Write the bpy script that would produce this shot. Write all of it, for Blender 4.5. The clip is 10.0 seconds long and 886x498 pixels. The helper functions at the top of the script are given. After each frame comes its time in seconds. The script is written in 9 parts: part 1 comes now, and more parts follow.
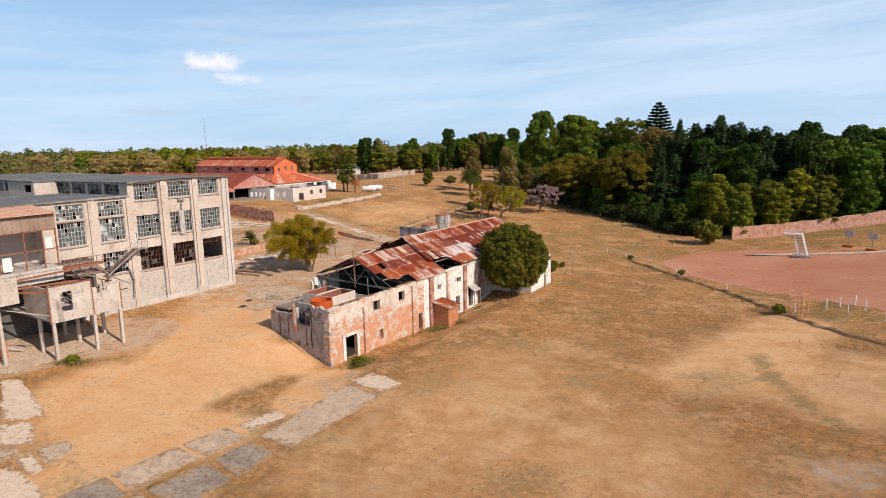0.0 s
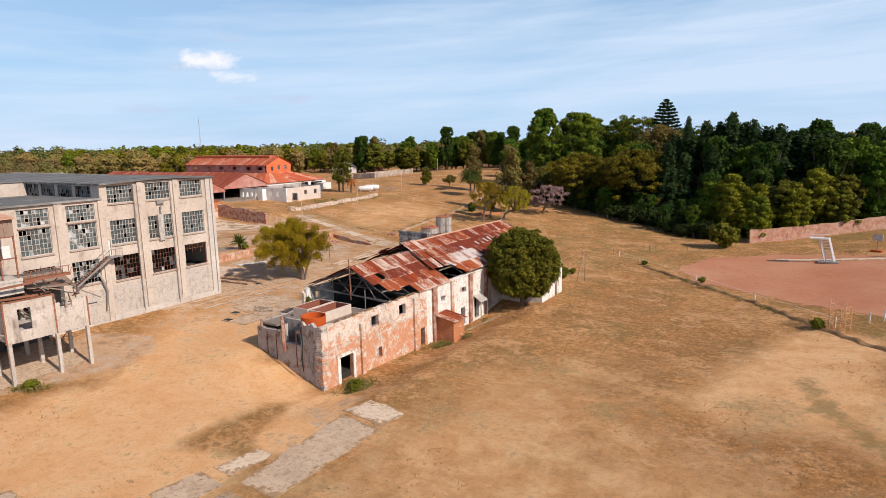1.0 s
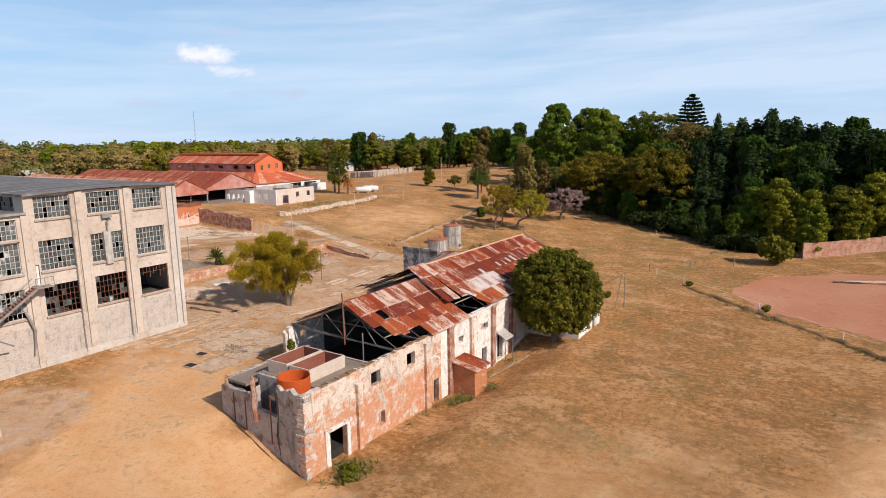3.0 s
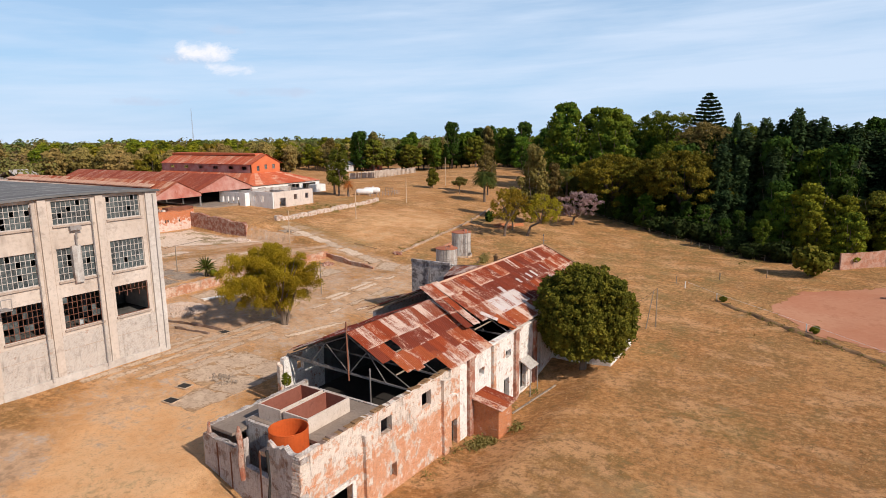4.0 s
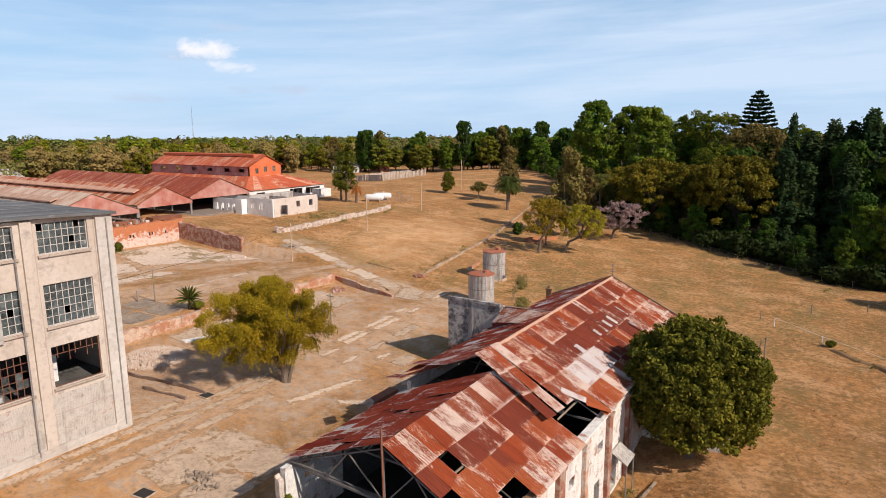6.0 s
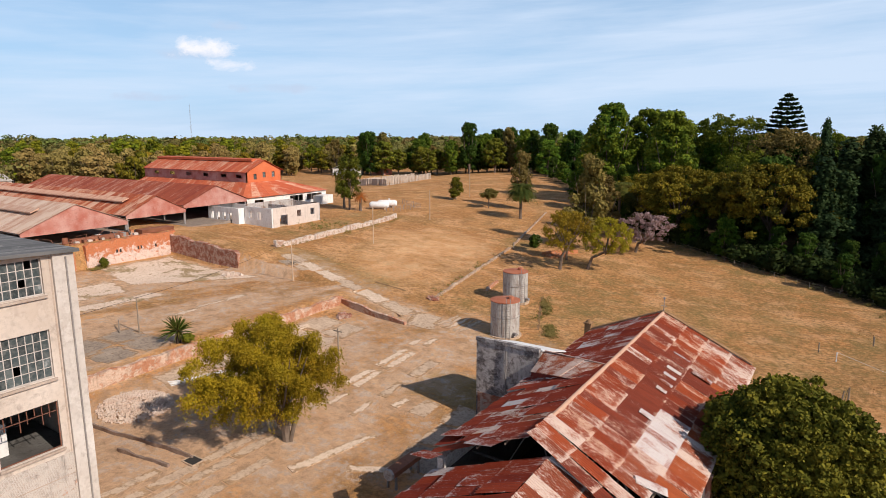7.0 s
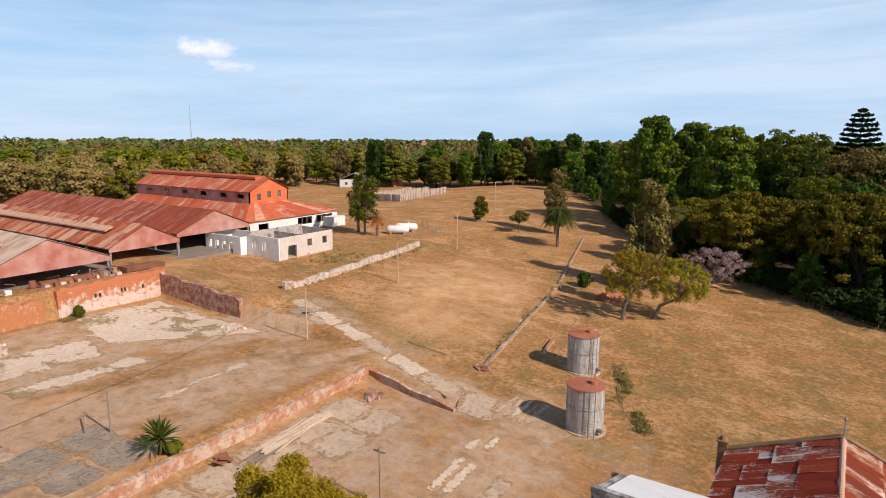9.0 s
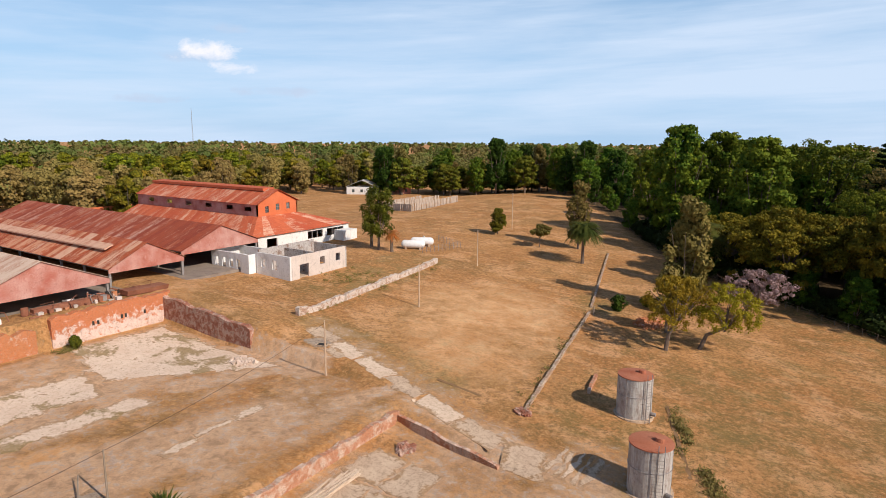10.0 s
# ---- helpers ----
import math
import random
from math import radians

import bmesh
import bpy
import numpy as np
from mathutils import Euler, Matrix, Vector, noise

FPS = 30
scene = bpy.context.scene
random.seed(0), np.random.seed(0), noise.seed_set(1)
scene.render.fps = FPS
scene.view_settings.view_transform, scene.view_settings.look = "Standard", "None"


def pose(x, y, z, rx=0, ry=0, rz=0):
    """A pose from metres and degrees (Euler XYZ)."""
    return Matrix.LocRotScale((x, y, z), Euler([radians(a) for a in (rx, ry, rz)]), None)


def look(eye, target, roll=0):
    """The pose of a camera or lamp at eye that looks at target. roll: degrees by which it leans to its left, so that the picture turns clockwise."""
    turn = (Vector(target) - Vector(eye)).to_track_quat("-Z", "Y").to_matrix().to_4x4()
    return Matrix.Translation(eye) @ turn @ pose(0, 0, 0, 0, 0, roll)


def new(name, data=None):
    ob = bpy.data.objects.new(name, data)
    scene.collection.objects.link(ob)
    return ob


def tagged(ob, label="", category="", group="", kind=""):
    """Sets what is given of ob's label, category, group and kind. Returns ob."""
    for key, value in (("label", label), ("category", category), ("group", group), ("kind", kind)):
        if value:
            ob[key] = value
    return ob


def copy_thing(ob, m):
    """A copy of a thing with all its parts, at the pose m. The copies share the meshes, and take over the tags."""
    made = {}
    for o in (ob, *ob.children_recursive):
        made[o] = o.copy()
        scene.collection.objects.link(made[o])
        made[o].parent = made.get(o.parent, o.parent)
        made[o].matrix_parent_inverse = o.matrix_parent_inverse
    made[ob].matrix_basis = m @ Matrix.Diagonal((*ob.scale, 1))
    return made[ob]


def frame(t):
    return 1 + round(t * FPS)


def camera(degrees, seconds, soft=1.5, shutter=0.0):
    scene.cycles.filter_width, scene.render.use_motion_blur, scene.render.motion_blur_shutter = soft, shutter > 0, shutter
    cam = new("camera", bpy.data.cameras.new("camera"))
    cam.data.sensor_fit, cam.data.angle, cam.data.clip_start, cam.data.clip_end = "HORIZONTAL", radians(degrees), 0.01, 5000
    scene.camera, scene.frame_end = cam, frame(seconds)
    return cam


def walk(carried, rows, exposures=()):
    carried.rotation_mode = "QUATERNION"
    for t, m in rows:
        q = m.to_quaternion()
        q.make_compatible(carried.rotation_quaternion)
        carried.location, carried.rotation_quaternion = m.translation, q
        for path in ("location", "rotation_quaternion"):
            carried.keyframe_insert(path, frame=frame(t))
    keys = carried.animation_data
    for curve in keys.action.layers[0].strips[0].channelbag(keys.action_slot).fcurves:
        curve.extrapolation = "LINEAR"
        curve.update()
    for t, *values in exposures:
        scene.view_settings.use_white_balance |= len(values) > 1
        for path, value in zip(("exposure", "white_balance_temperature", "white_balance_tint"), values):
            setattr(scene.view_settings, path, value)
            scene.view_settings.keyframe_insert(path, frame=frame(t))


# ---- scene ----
# ---- camera and its way ----
cam = camera(70.96, 10.0, 0.6)
PATH = [
    (0.0, look((-0.000, 0.000, 24.000), (-27.551, 40.846, 15.484), -1.196)),
    (0.5, look((-2.882, 3.153, 23.882), (-30.256, 44.111, 15.328), -1.170)),
    (1.0, look((-5.726, 6.448, 23.894), (-33.008, 47.448, 15.252), -1.159)),
    (1.5, look((-8.625, 9.922, 23.958), (-35.923, 50.899, 15.256), -1.103)),
    (2.0, look((-11.584, 13.556, 24.118), (-38.825, 54.550, 15.320), -1.023)),
    (3.5, look((-21.349, 24.133, 24.585), (-48.366, 65.230, 15.578), -0.756)),
    (4.0, look((-24.813, 27.491, 24.723), (-51.785, 68.610, 15.684), -0.652)),
    (4.5, look((-28.459, 30.886, 24.721), (-55.408, 72.014, 15.649), -0.559)),
    (5.0, look((-32.164, 34.186, 24.642), (-59.125, 75.303, 15.558), -0.454)),
    (5.5, look((-35.924, 37.653, 24.785), (-62.926, 78.740, 15.688), -0.354)),
    (7.0, look((-47.727, 48.204, 26.601), (-74.629, 89.332, 17.399), -0.098)),
    (7.5, look((-51.717, 51.788, 27.416), (-78.601, 92.937, 18.249), 0.013)),
    (8.0, look((-55.770, 55.130, 28.296), (-82.615, 96.310, 19.155), 0.093)),
    (8.5, look((-59.916, 58.234, 29.180), (-86.782, 99.405, 20.059), 0.179)),
    (9.0, look((-64.058, 61.047, 29.999), (-90.939, 102.224, 20.953), 0.305)),
    (9.5, look((-68.072, 63.553, 30.832), (-94.980, 104.730, 21.864), 0.423)),
    (10.0, look((-72.051, 65.837, 31.646), (-98.997, 107.015, 22.801), 0.461)),
]
walk(cam, PATH, [(0.0, 0.0, 6500, 14.0), (10.0, 0.0, 6500, 14.0)])

# ---- world, sun ----
SUN_TO = Vector((0.794, -0.1, 0.6)).normalized()


def make_world():
    w = bpy.data.worlds.new("sky")
    scene.world = w
    w.use_nodes = True
    nt = w.node_tree
    nt.nodes.clear()
    nd, lk = nt.nodes.new, nt.links.new
    sky = nd("ShaderNodeTexSky")
    sky.sky_type = "NISHITA"
    sky.sun_disc = False
    sky.sun_elevation = math.asin(SUN_TO.z)
    sky.sun_rotation = math.atan2(SUN_TO.x, SUN_TO.y)
    sky.altitude, sky.air_density, sky.dust_density, sky.ozone_density = 50, 1.0, 0.6, 1.6
    tc = nd("ShaderNodeTexCoord")
    sep = nd("ShaderNodeSeparateXYZ")
    lk(tc.outputs["Generated"], sep.inputs[0])
    above = nd("ShaderNodeVectorMath"); above.operation = "MAXIMUM"; above.inputs[1].default_value = (-1, -1, 0.012)
    lk(tc.outputs["Generated"], above.inputs[0]); lk(above.outputs[0], sky.inputs[0])
    mx = nd("ShaderNodeMath"); mx.operation = "MAXIMUM"; mx.inputs[1].default_value = 0.0
    lk(sep.outputs[2], mx.inputs[0])
    def dot(v):
        d = nd("ShaderNodeVectorMath"); d.operation = "DOT_PRODUCT"; d.inputs[1].default_value = v
        lk(tc.outputs["Generated"], d.inputs[0])
        return d.outputs["Value"]
    def op(kind, a, b):
        m = nd("ShaderNodeMath"); m.operation = kind
        for i, q in enumerate((a, b)):
            if isinstance(q, (int, float)):
                m.inputs[i].default_value = q
            else:
                lk(q, m.inputs[i])
        return m.outputs[0]
    def spread(f, a, b, c, d):
        r = nd("ShaderNodeMapRange"); r.clamp = True
        for i, q in enumerate((a, b, c, d)):
            r.inputs[i + 1].default_value = q
        lk(f, r.inputs[0])
        return r.outputs[0]
    def grain(scale, detail, rough, stretch, vec=None):
        mp = nd("ShaderNodeMapping"); mp.inputs["Scale"].default_value = stretch
        lk(vec or tc.outputs["Generated"], mp.inputs[0])
        n = nd("ShaderNodeTexNoise"); n.inputs["Scale"].default_value, n.inputs["Detail"].default_value, n.inputs["Roughness"].default_value = scale, detail, rough
        n.inputs["Distortion"].default_value = 0.25
        lk(mp.outputs[0], n.inputs["Vector"])
        return n.outputs[0]
    # long thin layers of high cloud, nearly level
    tilt = nd("ShaderNodeVectorMath"); tilt.operation = "ADD"; rise = nd("ShaderNodeCombineXYZ")
    lk(op("MULTIPLY", dot((0.835, 0.55, 0)), -0.035), rise.inputs[2]); lk(tc.outputs["Generated"], tilt.inputs[0]); lk(rise.outputs[0], tilt.inputs[1])
    layers = op("ADD", op("MULTIPLY", grain(1.6, 5, 0.5, (1.0, 1.0, 7.0), tilt.outputs[0]), 0.65), op("MULTIPLY", grain(3.4, 6, 0.6, (1.0, 1.0, 12.0), tilt.outputs[0]), 0.35))
    veil = spread(layers, 0.41, 0.63, 0.0, 0.75)
    # small heap clouds low over the fields: white heads, thin grey shreds
    n2 = grain(24, 6, 0.6, (1, 1, 1.6))
    def puff(way, w, h, ragged):
        way = Vector(way).normalized()
        right = Vector((way.y, -way.x, 0)).normalized()
        up = right.cross(way)
        ex = op("POWER", op("ABSOLUTE", op("DIVIDE", dot(right), w), 0), 2)
        ey = op("POWER", op("ABSOLUTE", op("DIVIDE", dot(up), h), 0), 2)
        r2 = op("ADD", op("ADD", ex, ey), op("MULTIPLY", op("SUBTRACT", 0.5, n2), ragged))
        return op("MULTIPLY", spread(r2, 1.1, -0.5, 0.0, 1.0), op("GREATER_THAN", dot(way), 0.5))
    heads = op("MAXIMUM", puff(CLOUD, 0.052, 0.0155, 7.0), op("MULTIPLY", puff((-0.7798, 0.618, 0.0985), 0.036, 0.009, 7.0), 0.75))
    shreds = op("MAXIMUM", puff((-0.803, 0.585, 0.112), 0.055, 0.009, 4.5), puff((-0.7724, 0.6167, 0.152), 0.026, 0.008, 4.5))
    shreds = op("MAXIMUM", shreds, op("MAXIMUM", puff((-0.846, 0.53, 0.052), 0.05, 0.006, 6.0), puff((-0.74, 0.67, 0.066), 0.07, 0.007, 6.0)))
    thin = nd("ShaderNodeMapRange"); thin.inputs[1].default_value, thin.inputs[2].default_value, thin.inputs[3].default_value, thin.inputs[4].default_value = 0.22, 0.6, 1.0, 0.15
    lk(mx.outputs[0], thin.inputs[0])
    cmask = op("MULTIPLY", veil, thin.outputs[0])
    mixc = nd("ShaderNodeMix"); mixc.data_type = "RGBA"
    haze = nd("ShaderNodeMix"); haze.data_type = "RGBA"; hz_ = nd("ShaderNodeMapRange"); hz_.inputs[1].default_value, hz_.inputs[2].default_value, hz_.inputs[3].default_value, hz_.inputs[4].default_value = 0.05, 0.55, 0.78, 0.0
    lk(mx.outputs[0], hz_.inputs[0]); lk(hz_.outputs[0], haze.inputs[0])
    lk(sky.outputs[0], haze.inputs[6]); haze.inputs[7].default_value = (*HAZE_COL, 1)
    lk(cmask, mixc.inputs[0]); lk(haze.outputs[2], mixc.inputs[6])
    mixc.inputs[7].default_value = (*CLOUD_COL, 1)
    grey = nd("ShaderNodeMix"); grey.data_type = "RGBA"
    lk(op("MULTIPLY", shreds, 0.55), grey.inputs[0]); lk(mixc.outputs[2], grey.inputs[6]); grey.inputs[7].default_value = (5.6, 6.6, 8.2, 1)
    heap_ = nd("ShaderNodeMix"); heap_.data_type = "RGBA"
    lk(heads, heap_.inputs[0]); lk(grey.outputs[2], heap_.inputs[6]); heap_.inputs[7].default_value = (9.4, 9.7, 10.2, 1)
    bg = nd("ShaderNodeBackground"); bg.inputs[1].default_value = SKY_STRENGTH
    lk(heap_.outputs[2], bg.inputs[0])
    out = nd("ShaderNodeOutputWorld"); lk(bg.outputs[0], out.inputs[0])


SKY_STRENGTH = 0.10
CLOUD = (-0.788, 0.603, 0.122)
CLOUD_COL = (6.9, 8.3, 9.9)
HAZE_COL = (4.1, 6.8, 9.9)
make_world()
sun_data = bpy.data.lights.new("sun", "SUN")
sun_data.energy, sun_data.angle, sun_data.color = 5.0, radians(0.55), (1.0, 0.9, 0.76)
sun = new("sun", sun_data)
sun.matrix_world = look(SUN_TO * 300, (0, 0, 0))
scene.view_settings.exposure = 0.0
# ---- materials ----
class Shade:
    """A node material, built step by step."""

    def __init__(self, name):
        self.m = bpy.data.materials.new(name)
        self.m.use_nodes = True
        self.t = self.m.node_tree
        self.bsdf = self.t.nodes["Principled BSDF"]
        self.geo = self.t.nodes.new("ShaderNodeNewGeometry")
        self.pos = self.geo.outputs["Position"]

    def put(self, node, key, v):
        if v is None:
            return
        if isinstance(v, bpy.types.NodeSocket):
            self.t.links.new(v, node.inputs[key])
        elif isinstance(v, tuple) and len(v) == 3 and node.inputs[key].type == "RGBA":
            node.inputs[key].default_value = (*v, 1)
        else:
            node.inputs[key].default_value = v

    def local(self):
        return self.t.nodes.new("ShaderNodeTexCoord").outputs["Object"]

    def scaled(self, v, s, rz=0.0):
        n = self.t.nodes.new("ShaderNodeMapping")
        n.inputs["Scale"].default_value = s
        n.inputs["Rotation"].default_value = (0, 0, rz)
        self.put(n, "Vector", v)
        return n.outputs[0]

    def noise(self, scale, detail=4.0, rough=0.55, v=None, dist=0.0):
        n = self.t.nodes.new("ShaderNodeTexNoise")
        self.put(n, "Vector", self.pos if v is None else v)
        n.inputs["Scale"].default_value, n.inputs["Detail"].default_value = scale, detail
        n.inputs["Roughness"].default_value, n.inputs["Distortion"].default_value = rough, dist
        return n.outputs[0]

    def cells(self, scale, v=None):
        n = self.t.nodes.new("ShaderNodeTexVoronoi")
        self.put(n, "Vector", self.pos if v is None else v)
        n.inputs["Scale"].default_value = scale
        return n

    def span(self, f, a, b, c=0.0, d=1.0):
        n = self.t.nodes.new("ShaderNodeMapRange")
        n.clamp = True
        for k, q in enumerate((f, a, b, c, d)):
            self.put(n, k, q)
        return n.outputs[0]

    def op(self, kind, a, b=0.0):
        n = self.t.nodes.new("ShaderNodeMath")
        n.operation = kind
        self.put(n, 0, a), self.put(n, 1, b)
        return n.outputs[0]

    def axis(self, v, i):
        n = self.t.nodes.new("ShaderNodeSeparateXYZ")
        self.put(n, 0, v)
        return n.outputs[i]

    def mix(self, f, a, b, kind="MIX"):
        n = self.t.nodes.new("ShaderNodeMix")
        n.data_type, n.blend_type = "RGBA", kind
        self.put(n, 0, f), self.put(n, 6, a), self.put(n, 7, b)
        return n.outputs[2]

    def ramp(self, f, stops):
        n = self.t.nodes.new("ShaderNodeValToRGB")
        r = n.color_ramp
        while len(r.elements) < len(stops):
            r.elements.new(0.5)
        for e, (p, c) in zip(r.elements, stops):
            e.position, e.color = p, (*c, 1)
        self.put(n, 0, f)
        return n.outputs[0]

    def island(self):
        return self.geo.outputs["Random Per Island"]

    def chance(self):
        return self.t.nodes.new("ShaderNodeObjectInfo").outputs["Random"]

    def attr(self, name):
        n = self.t.nodes.new("ShaderNodeAttribute")
        n.attribute_name = name
        return n.outputs["Color"]

    def bump(self, h, strength=0.5, dist=0.03):
        n = self.t.nodes.new("ShaderNodeBump")
        n.inputs["Strength"].default_value, n.inputs["Distance"].default_value = strength, dist
        self.put(n, "Height", h)
        self.put(self.bsdf, "Normal", n.outputs[0])

    def done(self, col, rough=0.85, metal=0.0, spec=0.15):
        self.put(self.bsdf, "Base Color", col)
        self.put(self.bsdf, "Roughness", rough)
        self.put(self.bsdf, "Metallic", metal)
        self.bsdf.inputs["Specular IOR Level"].default_value = spec
        return self.m


def stained(name, base, dark, light, scale=0.8, streak=True, rough=0.9, bump=0.3, grime=0.5):
    """Plaster, concrete or paint: blotches, fine grain and runs of dirt."""
    s = Shade(name)
    big = s.noise(scale * 0.35, 5, 0.6)
    fine = s.noise(scale * 5, 6, 0.65)
    c = s.mix(s.span(big, 0.35, 0.68), base, light)
    mid = s.noise(scale * 1.4, 7, 0.7, dist=0.3)
    c = s.mix(s.span(mid, 0.55, 0.66, 0, 0.45), c, dark)
    c = s.mix(s.span(mid, 0.44, 0.36, 0, 0.5), c, light)
    c = s.mix(s.op("MULTIPLY", s.span(fine, 0.48, 0.75), 0.35), c, dark)
    if streak:
        run = s.noise(1.0, 5, 0.6, s.scaled(s.pos, (1.6 * scale, 1.6 * scale, 0.16 * scale)))
        where = s.span(s.noise(scale * 0.6, 4, 0.6), 0.46, 0.62, 0.12, 1.0)
        c = s.mix(s.op("MULTIPLY", s.op("MULTIPLY", s.span(run, 0.5, 0.72), where), grime), c, dark)
    s.bump(fine, bump, 0.03)
    return s.done(c, rough)


def brickwork(name, c1, c2, mortar, plaster, cover=0.45, foot=None, sooty=0.5, patch=1.0, flecks=0.6, head=None):
    """Brick courses under the remains of plaster, in patches, with runs of dirt. foot, head: below and above these heights the plaster has stayed on."""
    s = Shade(name)
    x, y, z = (s.axis(s.pos, i) for i in range(3))
    comb = s.t.nodes.new("ShaderNodeCombineXYZ")
    s.put(comb, 0, s.op("ADD", x, y)), s.put(comb, 1, z)
    b = s.t.nodes.new("ShaderNodeTexBrick")
    s.put(b, "Vector", comb.outputs[0])
    for k, v in (("Color1", (*c1, 1)), ("Color2", (*c2, 1)), ("Mortar", (*mortar, 1)), ("Scale", 1.0), ("Mortar Size", 0.015), ("Brick Width", 0.27), ("Row Height", 0.085)):
        b.inputs[k].default_value = v
    mid, fine = s.noise(1.3, 9, 0.72), s.noise(6.0, 7, 0.75)
    blot = s.noise(patch, 10, 0.72, dist=0.1)
    c = s.mix(s.span(mid, 0.36, 0.64), b.outputs[0], s.mix(0.7, b.outputs[0], c2))
    c = s.mix(s.span(fine, 0.5, 0.66, 0, 0.6), c, tuple(v * 0.5 for v in c1))
    f = blot
    if foot is not None:
        f = s.op("ADD", blot, s.span(z, foot - 1.5, foot + 1.2, 0.17, -0.07))
    if head is not None:
        f = s.op("ADD", f, s.span(z, head - 1.6, head + 0.9, -0.05, 0.07))
    thin = s.span(f, cover - 0.06, cover - 0.01)
    full = s.span(s.op("ADD", f, s.op("MULTIPLY", s.op("SUBTRACT", mid, 0.5), 0.35)), cover + 0.0, cover + 0.025)
    wash = s.mix(0.5, plaster, c2)
    c = s.mix(s.op("MULTIPLY", thin, s.span(fine, 0.35, 0.6)), c, wash)
    run = s.noise(1.0, 8, 0.7, s.scaled(s.pos, (2.2, 2.2, 0.22)))
    where = s.span(s.noise(0.45, 5, 0.65), 0.45, 0.6, 0.1, 1.0)
    run = s.op("SUBTRACT", run, s.span(where, 0.1, 1.0, 0.13, 0.0))
    pl = s.mix(s.span(run, 0.46, 0.66, 0, sooty), plaster, tuple(v * 0.3 for v in plaster))
    pl = s.mix(s.span(s.noise(1.7, 9, 0.8), 0.53, 0.6, 0, 0.6), pl, tuple(v * 0.55 for v in plaster))
    pl = s.mix(s.span(fine, 0.54, 0.64, 0, 0.55), pl, wash)
    c = s.mix(full, c, pl)
    c = s.mix(s.op("MULTIPLY", b.outputs["Fac"], s.span(mid, 0.4, 0.6, 0.15, 0.6)), c, tuple(v * 0.55 for v in mortar))
    spot = s.noise(2.6, 8, 0.85, s.scaled(s.pos, (1, 1, 1.8)))
    c = s.mix(s.span(spot, 0.585, 0.63, 0, 0.7), c, tuple(v * 0.35 for v in c1))
    c = s.mix(s.span(spot, 0.4, 0.34, 0, flecks), c, plaster)
    c = s.mix(s.span(run, 0.58, 0.72, 0, sooty * 1.2), c, (0.05, 0.042, 0.038))
    s.bump(s.op("ADD", s.op("MULTIPLY", full, 0.8), fine), 0.7, 0.05)
    return s.done(c, 0.92)


def roof_iron(name, tone_a, tone_b, pale_a, pale_b, amount, along=0, laps=False):
    """Old roof iron: each sheet a tone of its own, paint or zinc left in flakes along it."""
    s = Shade(name)
    r = s.chance()
    r2, r3 = s.op("FRACT", s.op("MULTIPLY", r, 7.31)), s.op("FRACT", s.op("MULTIPLY", r, 23.7))
    grain = s.noise(1.0, 6, 0.75, s.scaled(s.pos, (4.5, 0.5, 0.5) if along else (0.5, 4.5, 0.5)))
    patch = s.noise(0.75, 5, 0.6, s.scaled(s.pos, (1.6, 0.4, 0.7) if along else (0.75, 1.2, 0.7)))
    flake = s.noise(6.5, 8, 0.84, s.scaled(s.pos, (1.7, 0.4, 0.7) if along else (0.7, 1.7, 0.7)))
    c = s.mix(r2, tone_a, tone_b)
    c = s.mix(s.span(grain, 0.42, 0.62, 0, 0.45), c, tuple(v * 0.5 for v in tone_a))
    c = s.mix(s.span(flake, 0.55, 0.7, 0, 0.5), c, tuple(min(1, v * 1.5) for v in tone_b))
    v = s.op("ADD", s.op("MULTIPLY", patch, 0.55), s.op("MULTIPLY", flake, 1.0))
    v = s.op("ADD", v, s.span(r, 0, 1, amount - 0.1, amount + 0.1))
    if laps:
        x, y = (s.axis(s.local(), i) for i in (0, 1))
        v = s.op("ADD", v, s.op("ADD", s.span(y, 2.35, 2.68, 0, 0.13), s.span(x, 0.14, 0.02, 0, 0.1)))
    v = s.op("ADD", v, s.op("MULTIPLY", s.op("SUBTRACT", grain, 0.5), 0.35))
    pale = s.mix(r3, pale_a, pale_b)
    pale = s.mix(s.span(grain, 0.5, 0.68, 0, 0.35), pale, tone_b)
    c = s.mix(s.span(v, 0.8, 0.88, 0, 0.82), c, pale)
    s.bump(flake, 0.25, 0.02)
    return s.done(c, 0.8, 0.0, 0.15)


def roof_felt(name, base, dark, light, rz=0.0):
    """Old felt laid in long strips, washed pale in bands, with tar blots."""
    s = Shade(name)
    v = s.scaled(s.pos, (1, 1, 1), rz)
    band = s.noise(1.0, 5, 0.7, s.scaled(v, (1.5, 0.05, 0.3)))
    fine = s.noise(1.0, 6, 0.75, s.scaled(v, (5.0, 0.5, 1.0)))
    c = s.mix(s.span(band, 0.4, 0.6), dark, base)
    c = s.mix(s.span(band, 0.56, 0.66, 0, 0.8), c, light)
    c = s.mix(s.span(fine, 0.5, 0.68, 0, 0.6), c, dark)
    c = s.mix(s.span(s.noise(0.5, 8, 0.75), 0.56, 0.64, 0, 0.7), c, light)
    s.bump(fine, 0.4, 0.03)
    return s.done(c, 0.9)


